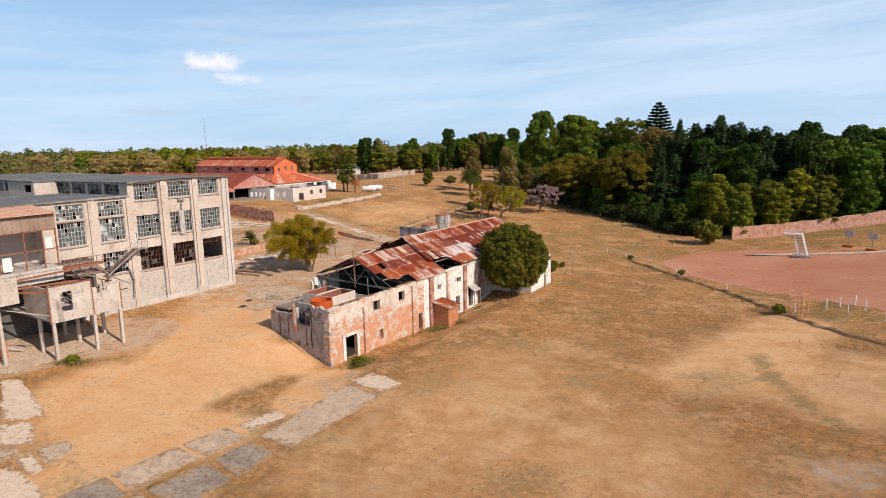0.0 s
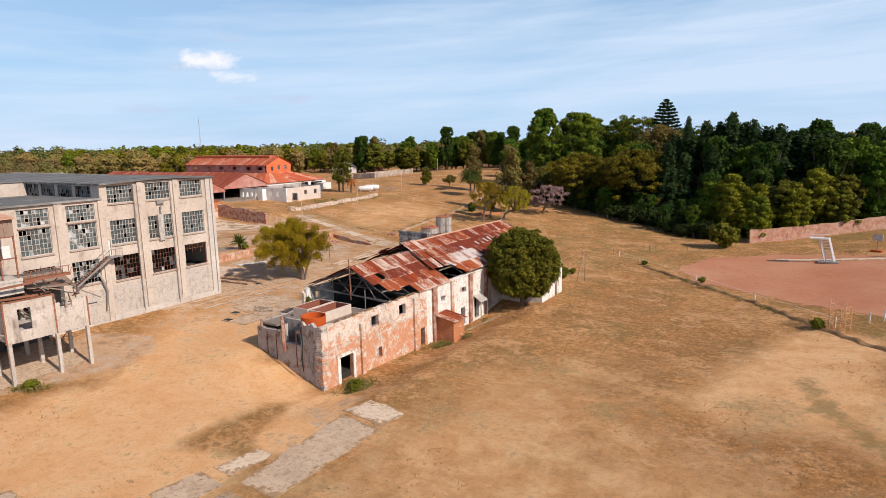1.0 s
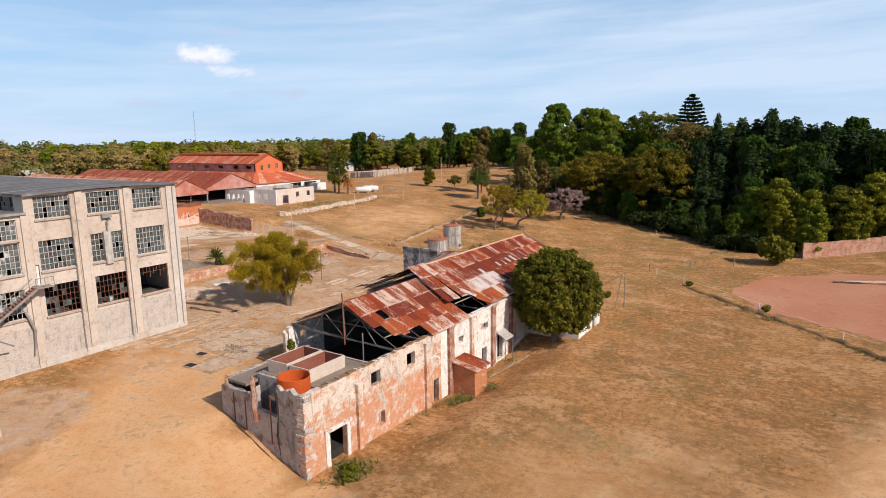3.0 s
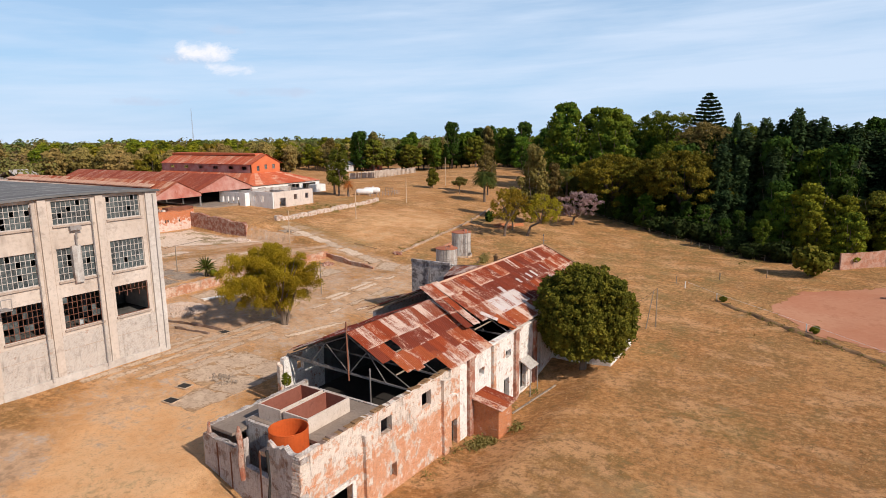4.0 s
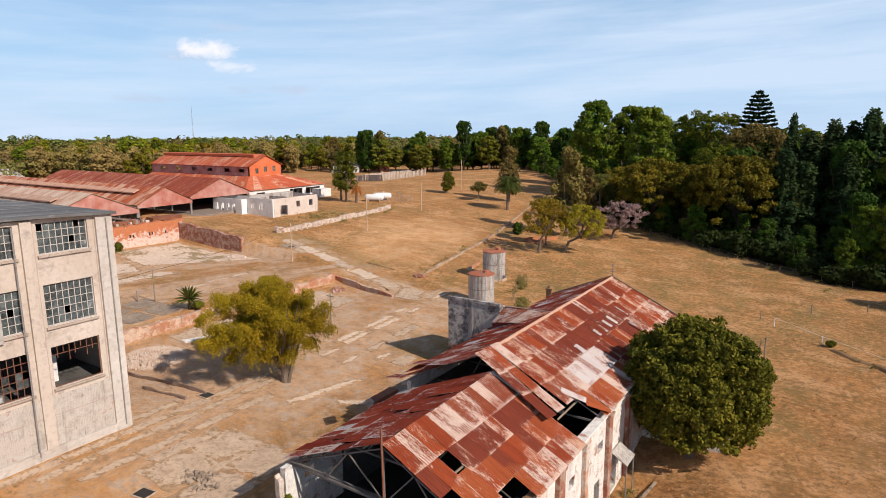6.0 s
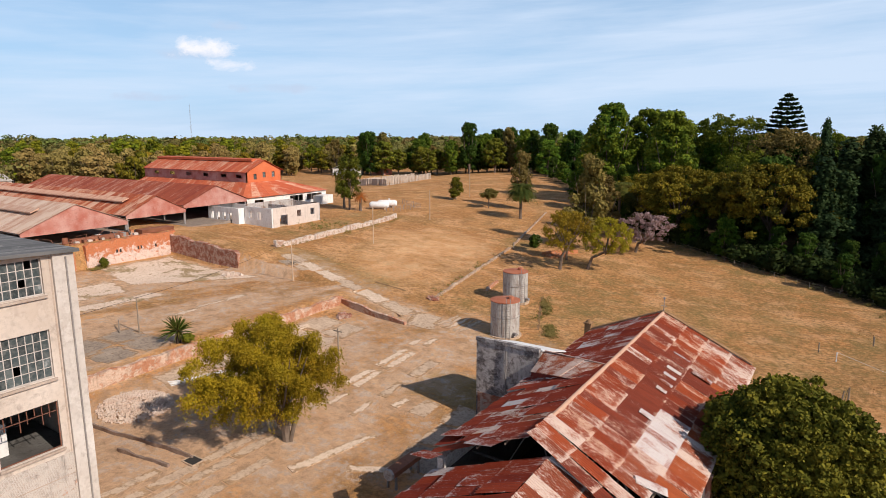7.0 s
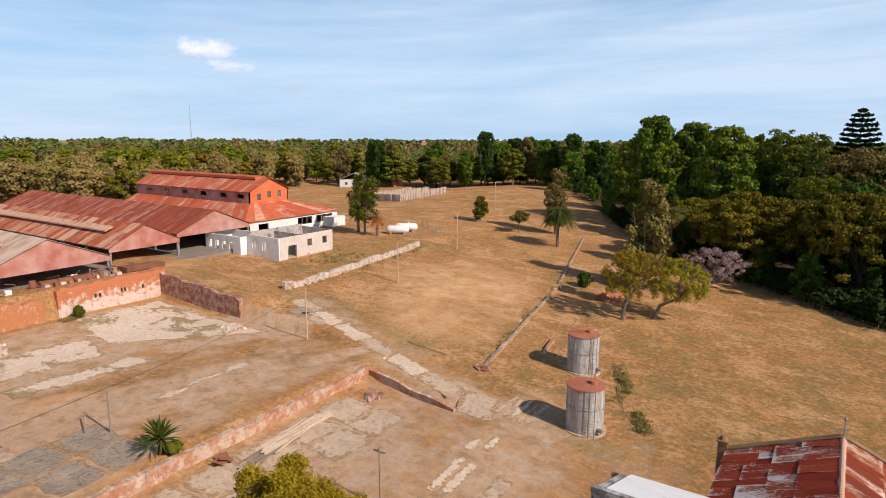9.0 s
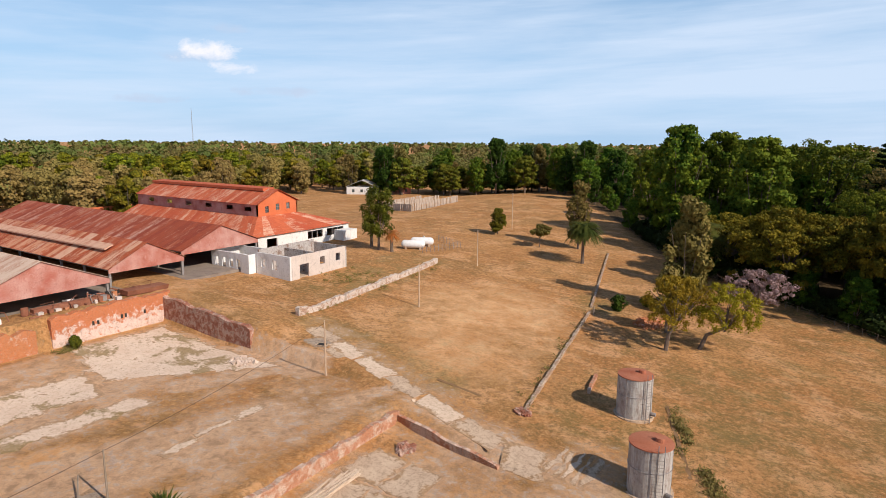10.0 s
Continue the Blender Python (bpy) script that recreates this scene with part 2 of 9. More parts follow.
def tank_steel(name):
    """Grey paint on riveted steel: long runs of rust, white lime streaks, dents."""
    s = Shade(name)
    run = s.noise(1.0, 7, 0.75, s.scaled(s.pos, (1.6, 1.6, 0.25)))
    lime = s.noise(1.0, 6, 0.7, s.scaled(s.pos, (2.6, 2.6, 0.4)))
    patch, fine = s.noise(0.8, 8, 0.75), s.noise(7.0, 6, 0.8)
    c = s.mix(s.span(patch, 0.4, 0.6), (0.3, 0.275, 0.25), (0.46, 0.43, 0.4))
    c = s.mix(s.span(lime, 0.5, 0.66, 0, 0.6), c, (0.6, 0.61, 0.58))
    c = s.mix(s.span(run, 0.52, 0.7, 0, 0.8), c, (0.17, 0.08, 0.05))
    c = s.mix(s.span(patch, 0.58, 0.66, 0, 0.7), c, (0.12, 0.075, 0.055))
    c = s.mix(s.span(fine, 0.55, 0.68, 0, 0.4), c, (0.2, 0.12, 0.085))
    s.bump(patch, 0.3, 0.06)
    return s.done(c, 0.65)


def leafy(name, cols, thin=0.06, leafwise=0.4, scale=0.5):
    s = Shade(name)
    clump = s.span(s.noise(scale, 3, 0.6), 0.3, 0.7, 0, 1)
    c = s.ramp(s.op("ADD", s.op("MULTIPLY", s.island(), leafwise), s.op("MULTIPLY", clump, 1 - leafwise)), [(i / (len(cols) - 1), q) for i, q in enumerate(cols)])
    hue = s.t.nodes.new("ShaderNodeHueSaturation")
    s.put(hue, "Color", c)
    r = s.chance()
    s.put(hue, "Hue", s.span(r, 0, 1, 0.47, 0.52))
    s.put(hue, "Value", s.span(s.op("FRACT", s.op("MULTIPLY", r, 5.3)), 0, 1, 0.75, 1.25))
    c = s.mix(s.span(s.noise(0.16, 3), 0.35, 0.7, 0, 0.5), hue.outputs[0], cols[-1])
    s.done(c, 0.75, 0, 0.08)
    tr = s.t.nodes.new("ShaderNodeBsdfTranslucent")
    s.put(tr, 0, s.mix(0.5, c, (0.3, 0.35, 0.05)))
    mx = s.t.nodes.new("ShaderNodeMixShader")
    mx.inputs[0].default_value = thin
    out = s.t.nodes["Material Output"]
    s.t.links.new(s.bsdf.outputs[0], mx.inputs[1])
    s.t.links.new(tr.outputs[0], mx.inputs[2])
    s.t.links.new(mx.outputs[0], out.inputs[0])
    return s.m


def ground_material():
    s = Shade("dry_grass_ground")
    a = s.attr("cover")
    sep = s.t.nodes.new("ShaderNodeSeparateColor")
    s.put(sep, 0, a)
    bare, green, pale = sep.outputs[0], sep.outputs[1], sep.outputs[2]
    n1 = s.noise(0.05, 6, 0.6)
    n2 = s.noise(0.3, 8, 0.7, dist=0.4)
    n3 = s.noise(1.7, 8, 0.78)
    n4 = s.noise(9.0, 5, 0.8)
    big = s.noise(0.11, 8, 0.68, s.scaled(s.pos, (1.0, 0.8, 1.0), radians(20)), dist=0.5)
    big2 = s.noise(0.19, 8, 0.7, s.scaled(s.pos, (0.8, 1.1, 1.0), radians(70)), dist=0.3)
    lie = s.noise(1.0, 7, 0.72, s.scaled(s.pos, (0.22, 1.1, 1.0), radians(32)))
    grass = s.mix(s.span(n2, 0.38, 0.62), STRAW, STRAW_DARK)
    grass = s.mix(s.span(n1, 0.42, 0.64, 0, 0.6), grass, STRAW_PALE)
    grass = s.mix(s.span(big, 0.49, 0.58, 0, 0.7), grass, (0.27, 0.15, 0.055))
    grass = s.mix(s.span(big2, 0.51, 0.6, 0, 0.7), grass, (0.68, 0.38, 0.19))
    grass = s.mix(s.span(lie, 0.48, 0.66, 0, 0.5), grass, STRAW_PALE)
    grass = s.mix(s.span(n3, 0.51, 0.58, 0, 0.75), grass, (0.22, 0.125, 0.055))
    grass = s.mix(s.span(n3, 0.47, 0.4, 0, 0.6), grass, (0.64, 0.36, 0.16))
    earth = s.mix(s.span(n2, 0.35, 0.65), EARTH, EARTH_PALE)
    earth = s.mix(s.span(n3, 0.52, 0.72, 0, 0.5), earth, STRAW_DARK)
    mot = s.op("SUBTRACT", s.op("ADD", n2, s.op("MULTIPLY", n3, 0.7)), 0.85)
    w = lambda f, k: s.span(s.op("ADD", f, s.op("MULTIPLY", mot, k)), 0.25, 0.75)
    c = s.mix(w(bare, 1.0), grass, earth)
    gr = s.mix(s.span(n3, 0.4, 0.7), (0.25, 0.18, 0.06), (0.14, 0.12, 0.045))
    c = s.mix(s.op("MULTIPLY", w(green, 1.8), 0.65), c, gr)
    # worn yards: grey dust, and broken floor showing in sharp-edged pieces
    worn = w(pale, 1.6)
    dust = s.mix(s.span(n3, 0.36, 0.62), (0.7, 0.46, 0.29), (0.52, 0.32, 0.19))
    dust = s.mix(s.span(big2, 0.45, 0.6, 0, 0.6), dust, (0.56, 0.385, 0.26))
    c = s.mix(s.op("MULTIPLY", worn, 0.85), c, dust)
    bits = s.noise(0.55, 8, 0.72, dist=0.2)
    shard = s.op("MULTIPLY", s.span(s.op("ADD", bits, s.op("MULTIPLY", s.op("SUBTRACT", n3, 0.5), 0.5)), 0.54, 0.58), s.span(worn, 0.25, 0.6))
    c = s.mix(s.op("MULTIPLY", shard, 0.8), c, s.mix(s.span(n3, 0.35, 0.6), (0.68, 0.52, 0.4), (0.46, 0.35, 0.27)))
    gap = s.op("MULTIPLY", s.span(s.op("ADD", bits, s.op("MULTIPLY", s.op("SUBTRACT", n4, 0.5), 0.4)), 0.45, 0.4), s.span(worn, 0.2, 0.6))
    c = s.mix(s.op("MULTIPLY", gap, 0.6), c, (0.29, 0.185, 0.11))
    c = s.mix(s.span(s.op("ADD", s.attr("litter"), s.op("MULTIPLY", mot, 1.2)), 0.3, 0.8), c, s.mix(n3, (0.035, 0.026, 0.014), (0.09, 0.06, 0.03)))
    c = s.mix(s.span(n4, 0.55, 0.7, 0, 0.65), c, (0.11, 0.068, 0.036))
    c = s.mix(s.span(n4, 0.42, 0.28, 0, 0.5), c, (0.68, 0.46, 0.27))
    n5 = s.noise(3.8, 7, 0.85)
    c = s.mix(s.span(n5, 0.56, 0.64, 0, 0.38), c, (0.22, 0.12, 0.055))
    c = s.mix(s.span(n5, 0.43, 0.37, 0, 0.4), c, (0.64, 0.39, 0.2))
    s.bump(s.op("ADD", n3, s.op("MULTIPLY", n4, 0.7)), 1.0, 0.16)
    return s.done(c, 0.95, 0, 0.1)


def paving(name, base, dark, light, soil=0.0):
    """Old paving with earth lying in its hollows and over its broken rim."""
    s = Shade(name)
    n1, n2, n3 = s.noise(0.45, 7, 0.65, dist=0.4), s.noise(2.2, 8, 0.72), s.noise(11.0, 5, 0.75)
    c = s.mix(s.span(n1, 0.35, 0.65), base, light)
    c = s.mix(s.span(n2, 0.5, 0.68, 0, 0.8), c, dark)
    earth = s.mix(s.span(n2, 0.38, 0.62), (0.46, 0.28, 0.145), (0.26, 0.165, 0.095))
    f = s.op("ADD", s.op("MULTIPLY", s.attr("rim"), 0.45), s.op("ADD", s.op("MULTIPLY", s.op("SUBTRACT", n1, 0.5), 1.5), s.op("MULTIPLY", s.op("SUBTRACT", n2, 0.5), 1.3)))
    c = s.mix(s.span(f, 0.3 - soil, 0.42 - soil, 0, 0.92), c, earth)
    if soil:
        grown = s.op("ADD", s.noise(0.17, 5, 0.6, dist=0.5), s.op("MULTIPLY", s.op("SUBTRACT", n2, 0.5), 0.25))
        c = s.mix(s.span(grown, 0.55, 0.6, 0, 0.85), c, s.mix(s.span(n2, 0.4, 0.6), (0.3, 0.2, 0.085), (0.22, 0.16, 0.07)))
    crack = s.noise(0.8, 4, 0.6, dist=1.2)
    c = s.mix(s.span(s.op("ABSOLUTE", s.op("SUBTRACT", crack, 0.5)), 0.012, 0.004, 0, 0.8), c, dark)
    c = s.mix(s.span(n3, 0.55, 0.75, 0, 0.4), c, dark)
    s.bump(s.op("ADD", n2, n3), 0.6, 0.05)
    return s.done(c, 0.94, 0, 0.15)


STRAW, STRAW_DARK, STRAW_PALE = (0.47, 0.214, 0.073), (0.31, 0.142, 0.05), (0.54, 0.288, 0.118)
EARTH, EARTH_PALE = (0.74, 0.39, 0.175), (0.8, 0.5, 0.27)
M_GROUND = ground_material()
M_FACTORY = stained("weathered_beige_render", (0.47, 0.39, 0.325), (0.2, 0.16, 0.135), (0.58, 0.505, 0.44), 0.5, True, 0.92, 0.25, 0.72)
M_FACTORY_LOW = stained("patched_grey_render", (0.42, 0.365, 0.32), (0.2, 0.15, 0.125), (0.62, 0.585, 0.545), 0.55, True, 0.92, 0.3, 0.6)
M_ROOF_FELT = roof_felt("grey_roof_felt", (0.2, 0.195, 0.19), (0.1, 0.1, 0.1), (0.36, 0.345, 0.33))
M_RUIN = brickwork("brick_with_plaster_remains", (0.54, 0.2, 0.09), (0.66, 0.34, 0.2), (0.4, 0.23, 0.15), (0.68, 0.6, 0.525), 0.5, None, 0.9, 1.1, 0.7, 1.2)
M_RUIN_WHITE = brickwork("white_plaster_over_brick", (0.42, 0.19, 0.1), (0.45, 0.22, 0.13), (0.5, 0.4, 0.32), (0.78, 0.75, 0.71), 0.4)
M_RUIN_GREY = brickwork("grey_mouldy_plaster", (0.2, 0.1, 0.07), (0.3, 0.2, 0.15), (0.2, 0.16, 0.14), (0.5, 0.455, 0.425), 0.44, None, 0.95, 0.8, 0.7)
M_BRICK = brickwork("orange_brick", (0.46, 0.13, 0.045), (0.54, 0.2, 0.08), (0.4, 0.24, 0.15), (0.6, 0.44, 0.35), 0.6)
M_BRICK_FOOT = brickwork("orange_brick_with_plastered_foot", (0.5, 0.12, 0.042), (0.56, 0.19, 0.08), (0.42, 0.22, 0.13), (0.7, 0.55, 0.48), 0.57, 5.1, 0.5, 1.0, 0.4)
M_BRICK_RED = brickwork("dark_red_brick", (0.27, 0.07, 0.04), (0.36, 0.13, 0.08), (0.28, 0.17, 0.12), (0.5, 0.34, 0.27), 0.51, None, 0.8)
M_BRICK_EDGE = brickwork("crumbled_pale_brick", (0.42, 0.13, 0.06), (0.5, 0.23, 0.13), (0.38, 0.24, 0.16), (0.62, 0.46, 0.36), 0.5, None, 0.5, 0.5)
M_WHITE = stained("flaking_whitewash", (0.66, 0.64, 0.61), (0.3, 0.27, 0.25), (0.74, 0.73, 0.71), 0.8, True, 0.9, 0.3, 0.5)
# Soot and plaster remains; the dark tone also carries the sides' shade.
M_TOWER = brickwork("blackened_tower_brick", (0.055, 0.042, 0.04), (0.3, 0.27, 0.26), (0.05, 0.04, 0.038), (0.54, 0.5, 0.48), 0.49, None, 0.75, 0.7)
# Interior shade put into the colour of inner surfaces; also tints fallen pieces.
M_SHADE_DARK = stained("sooty_inner_plaster", (0.07, 0.065, 0.06), (0.03, 0.028, 0.026), (0.14, 0.135, 0.13), 0.9, True)
M_TERRACE = stained("grey_terrace_concrete", (0.21, 0.165, 0.135), (0.09, 0.068, 0.055), (0.3, 0.245, 0.2), 0.9, False, 0.95, 0.3)
M_RIM = stained("pale_basin_concrete", (0.5, 0.41, 0.34), (0.26, 0.19, 0.15), (0.62, 0.54, 0.47), 1.6, True, 0.95, 0.3)
M_HOUSE = stained("stained_pink_beige_plaster", (0.56, 0.47, 0.41), (0.24, 0.19, 0.16), (0.66, 0.58, 0.52), 0.9, True, 0.9, 0.3, 0.7)
M_BRIDGE = stained("dirty_peeling_concrete", (0.41, 0.35, 0.3), (0.13, 0.08, 0.055), (0.56, 0.51, 0.46), 0.8, True, 0.92, 0.3, 0.85)
M_PLINTH = brickwork("peeling_grey_render_over_brick", (0.44, 0.2, 0.12), (0.5, 0.29, 0.2), (0.42, 0.32, 0.26), (0.5, 0.455, 0.41), 0.37, None, 0.55, 0.45, 0.75)
M_LOWWALL = brickwork("whitewashed_low_wall", (0.36, 0.21, 0.13), (0.42, 0.27, 0.18), (0.36, 0.26, 0.18), (0.52, 0.42, 0.33), 0.52)
M_SLAB = paving("old_concrete_paving", (0.47, 0.34, 0.24), (0.26, 0.18, 0.12), (0.56, 0.42, 0.3))
M_SLAB_DARK = paving("dark_stained_paving", (0.27, 0.21, 0.16), (0.12, 0.09, 0.07), (0.4, 0.315, 0.24))
M_SLAB_PALE = paving("pale_bleached_paving", (0.6, 0.45, 0.33), (0.38, 0.27, 0.19), (0.68, 0.54, 0.41))
M_SHEET = roof_iron("flecked_rusted_roof_sheet", (0.19, 0.03, 0.011), (0.29, 0.055, 0.017), (0.56, 0.37, 0.26), (0.62, 0.48, 0.39), -0.01, laps=True)
M_SHEET_BLEACHED = roof_iron("speckled_pale_roof_sheet", (0.2, 0.045, 0.02), (0.28, 0.07, 0.03), (0.58, 0.45, 0.37), (0.64, 0.55, 0.48), 0.05, laps=True)
M_SHEET_LEAN = roof_iron("flaked_lean_to_sheet", (0.28, 0.06, 0.022), (0.34, 0.085, 0.03), (0.62, 0.47, 0.38), (0.64, 0.54, 0.46), 0.06)
M_MAROON = stained("dark_red_boards", (0.16, 0.025, 0.022), (0.06, 0.012, 0.012), (0.24, 0.06, 0.05), 1.4, True, 0.85, 0.2, 0.6)
M_SHEET_PLAIN = roof_iron("red_brown_roof_sheet", (0.15, 0.029, 0.015), (0.19, 0.038, 0.018), (0.6, 0.4, 0.3), (0.64, 0.5, 0.42), -0.1, laps=True)
M_SHEET_ZINC = roof_iron("bleached_zinc_roof_sheet", (0.24, 0.06, 0.028), (0.3, 0.085, 0.035), (0.56, 0.55, 0.55), (0.6, 0.57, 0.54), 0.14, laps=True)
M_SHEET_ORANGE = roof_iron("orange_rusted_roof_sheet", (0.28, 0.06, 0.02), (0.33, 0.08, 0.026), (0.6, 0.4, 0.28), (0.64, 0.52, 0.44), -0.06, laps=True)
M_SHEET_WEST = roof_iron("dark_rusted_roof_sheet", (0.2, 0.026, 0.012), (0.29, 0.045, 0.017), (0.6, 0.56, 0.54), (0.56, 0.38, 0.3), -0.08, laps=True)
M_SHED_ROOF = roof_iron("rusted_shed_roof", (0.3, 0.06, 0.025), (0.44, 0.11, 0.045), (0.64, 0.44, 0.32), (0.56, 0.3, 0.18), 0.06, 1)
M_SHED_DARK = roof_iron("dark_red_shed_roof", (0.25, 0.05, 0.027), (0.34, 0.08, 0.038), (0.56, 0.36, 0.28), (0.42, 0.18, 0.11), -0.02, 1)
M_SHED_PALE = roof_iron("pale_worn_shed_roof", (0.44, 0.24, 0.16), (0.52, 0.33, 0.24), (0.62, 0.5, 0.4), (0.58, 0.44, 0.34), 0.1, 1)
M_HALL_ROOF = roof_iron("red_hall_roof", (0.42, 0.085, 0.04), (0.52, 0.13, 0.058), (0.62, 0.42, 0.3), (0.56, 0.3, 0.2), -0.02, 1)
M_GABLE = stained("faded_red_gable_sheet", (0.38, 0.125, 0.09), (0.24, 0.07, 0.05), (0.54, 0.32, 0.27), 1.1, True, 0.8, 0.2, 0.5)
M_HALL_WALL = stained("orange_red_painted_wall", (0.56, 0.14, 0.055), (0.38, 0.09, 0.04), (0.6, 0.18, 0.08), 0.7, True, 0.85, 0.15, 0.3)
M_RUST = stained("orange_rusted_steel", (0.44, 0.075, 0.015), (0.22, 0.045, 0.015), (0.54, 0.11, 0.025), 0.8, True, 0.8, 0.2, 0.4)
M_RUST_DARK = stained("brown_rusted_steel", (0.22, 0.085, 0.05), (0.1, 0.045, 0.03), (0.32, 0.14, 0.085), 1.2, True, 0.85, 0.2, 0.6)
M_BARS = stained("dark_rusted_bars", (0.13, 0.055, 0.035), (0.07, 0.035, 0.025), (0.2, 0.09, 0.06), 1.5, True)
M_BASIN = stained("red_brown_lining", (0.22, 0.075, 0.05), (0.12, 0.042, 0.03), (0.27, 0.105, 0.075), 0.8, True)
M_TANK = tank_steel("streaked_tank_steel")
M_TANK_TOP = stained("rusty_tank_lid", (0.34, 0.1, 0.05), (0.16, 0.05, 0.03), (0.42, 0.17, 0.1), 1.4, False, 0.8)
M_TRUSS = stained("sooty_truss_steel", (0.13, 0.12, 0.115), (0.06, 0.045, 0.038), (0.22, 0.2, 0.19), 1.5, True, 0.8)
M_STEEL = stained("dull_grey_steel", (0.22, 0.2, 0.19), (0.12, 0.08, 0.06), (0.3, 0.28, 0.27), 1.5, True, 0.7)
M_SILL = stained("stained_window_sill", (0.36, 0.28, 0.225), (0.18, 0.13, 0.1), (0.46, 0.38, 0.32), 1.5, True)
M_FRAME = stained("pale_window_steel", (0.42, 0.38, 0.35), (0.22, 0.17, 0.14), (0.52, 0.48, 0.45), 2.0, False, 0.7)
M_WOOD = stained("weathered_wood", (0.24, 0.18, 0.13), (0.1, 0.07, 0.05), (0.32, 0.26, 0.2), 2.0, True, 0.9)
M_RUSTWOOD = stained("rusty_corrugated_cladding", (0.24, 0.16, 0.12), (0.14, 0.08, 0.06), (0.34, 0.26, 0.21), 1.0, True, 0.9, 0.2, 0.8)
M_ORANGE = stained("faded_orange_paint", (0.56, 0.26, 0.12), (0.3, 0.13, 0.07), (0.66, 0.42, 0.28), 2.0, True, 0.7)
M_PINK = brickwork("pink_plastered_park_wall", (0.4, 0.14, 0.08), (0.48, 0.21, 0.13), (0.42, 0.26, 0.19), (0.54, 0.33, 0.25), 0.48, None, 0.7)
M_BANK = stained("dark_bank_earth", (0.2, 0.115, 0.06), (0.08, 0.05, 0.03), (0.34, 0.2, 0.1), 1.5, False, 0.95, 0.6)
M_POLE = stained("bleached_pole_wood", (0.46, 0.32, 0.22), (0.24, 0.16, 0.11), (0.56, 0.42, 0.3), 2.5, True, 0.9)
M_WASH = brickwork("peeling_whitewash", (0.36, 0.19, 0.12), (0.42, 0.26, 0.18), (0.36, 0.26, 0.2), (0.66, 0.56, 0.48), 0.47, None, 0.7)
M_FLOOR = paving("bleached_pink_floor", (0.62, 0.465, 0.35), (0.44, 0.31, 0.22), (0.7, 0.56, 0.44), 0.12)
M_CLAY = stained("red_clay", (0.42, 0.165, 0.09), (0.34, 0.125, 0.065), (0.5, 0.25, 0.15), 0.25, False, 0.95, 0.2)
M_PAINT_WHITE = stained("white_paint", (0.7, 0.7, 0.69), (0.45, 0.42, 0.4), (0.78, 0.78, 0.77), 1.5, True, 0.6, 0.05, 0.3)
# Near-black holds the interiors' shade in its colour; also serves wires and drums.
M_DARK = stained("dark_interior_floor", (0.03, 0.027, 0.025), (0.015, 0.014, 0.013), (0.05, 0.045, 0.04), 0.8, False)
M_BARK = stained("bark", (0.14, 0.1, 0.075), (0.06, 0.045, 0.035), (0.2, 0.155, 0.12), 3.0, True)
M_BARK_DARK = stained("dark_bark", (0.05, 0.04, 0.03), (0.025, 0.02, 0.016), (0.09, 0.07, 0.055), 3.0, True)
M_RUBBLE_DARK = stained("dark_crumbled_brick", (0.16, 0.1, 0.075), (0.07, 0.05, 0.04), (0.34, 0.25, 0.2), 3.0, False)
M_RUBBLE = stained("brick_rubble", (0.5, 0.37, 0.29), (0.34, 0.15, 0.08), (0.62, 0.52, 0.44), 2.5, False)
L_DARK = leafy("dark_green_leaves", [(0.005, 0.017, 0.003), (0.017, 0.044, 0.006), (0.06, 0.105, 0.012)], 0.06, 0.5)
L_ROUND = leafy("glossy_green_leaves", [(0.03, 0.045, 0.007), (0.1, 0.105, 0.013), (0.27, 0.22, 0.025)], 0.1, 0.65)
L_GREEN = leafy("mid_green_leaves", [(0.009, 0.031, 0.004), (0.036, 0.082, 0.008), (0.15, 0.2, 0.015)], 0.07, 0.5)
L_OLIVE = leafy("olive_leaves", [(0.02, 0.034, 0.005), (0.068, 0.082, 0.009), (0.21, 0.19, 0.018)], 0.06, 0.5)
L_OCHRE = leafy("ochre_tinged_leaves", [(0.02, 0.028, 0.005), (0.085, 0.084, 0.009), (0.3, 0.21, 0.018)], 0.06, 0.5)
L_BRIGHT = leafy("sunlit_yellow_green_leaves", [(0.016, 0.036, 0.004), (0.075, 0.1, 0.008), (0.28, 0.26, 0.014)], 0.08, 0.55)
L_BROWN = leafy("autumn_brown_leaves", [(0.065, 0.056, 0.016), (0.125, 0.1, 0.026), (0.23, 0.165, 0.05)], 0.08, 0.6)
L_WILD = leafy("wild_brown_leaves", [(0.15, 0.118, 0.034), (0.21, 0.162, 0.048), (0.29, 0.215, 0.066)])
F_BROWN = leafy("far_brown_foliage", [(0.11, 0.085, 0.034), (0.155, 0.12, 0.046), (0.21, 0.16, 0.06)], 0.06, 0.12, 0.06)
F_OLIVE = leafy("far_olive_foliage", [(0.09, 0.094, 0.03), (0.13, 0.125, 0.038), (0.18, 0.16, 0.046)], 0.06, 0.12, 0.06)
F_GREEN = leafy("far_green_foliage", [(0.06, 0.09, 0.022), (0.095, 0.125, 0.03), (0.14, 0.165, 0.04)], 0.06, 0.12, 0.06)
L_LEAN = leafy("ochre_green_leaves", [(0.1, 0.085, 0.008), (0.22, 0.175, 0.013), (0.36, 0.27, 0.022)], 0.15, 0.6)
L_YELLOW = leafy("yellow_green_leaves", [(0.15, 0.13, 0.008), (0.29, 0.235, 0.011), (0.46, 0.35, 0.018)], 0.2)
L_PINK = leafy("pink_blossom", [(0.3, 0.19, 0.19), (0.42, 0.29, 0.29), (0.2, 0.13, 0.1)])
L_PALM = leafy("palm_fronds", [(0.018, 0.036, 0.008), (0.055, 0.072, 0.014), (0.15, 0.125, 0.026)])
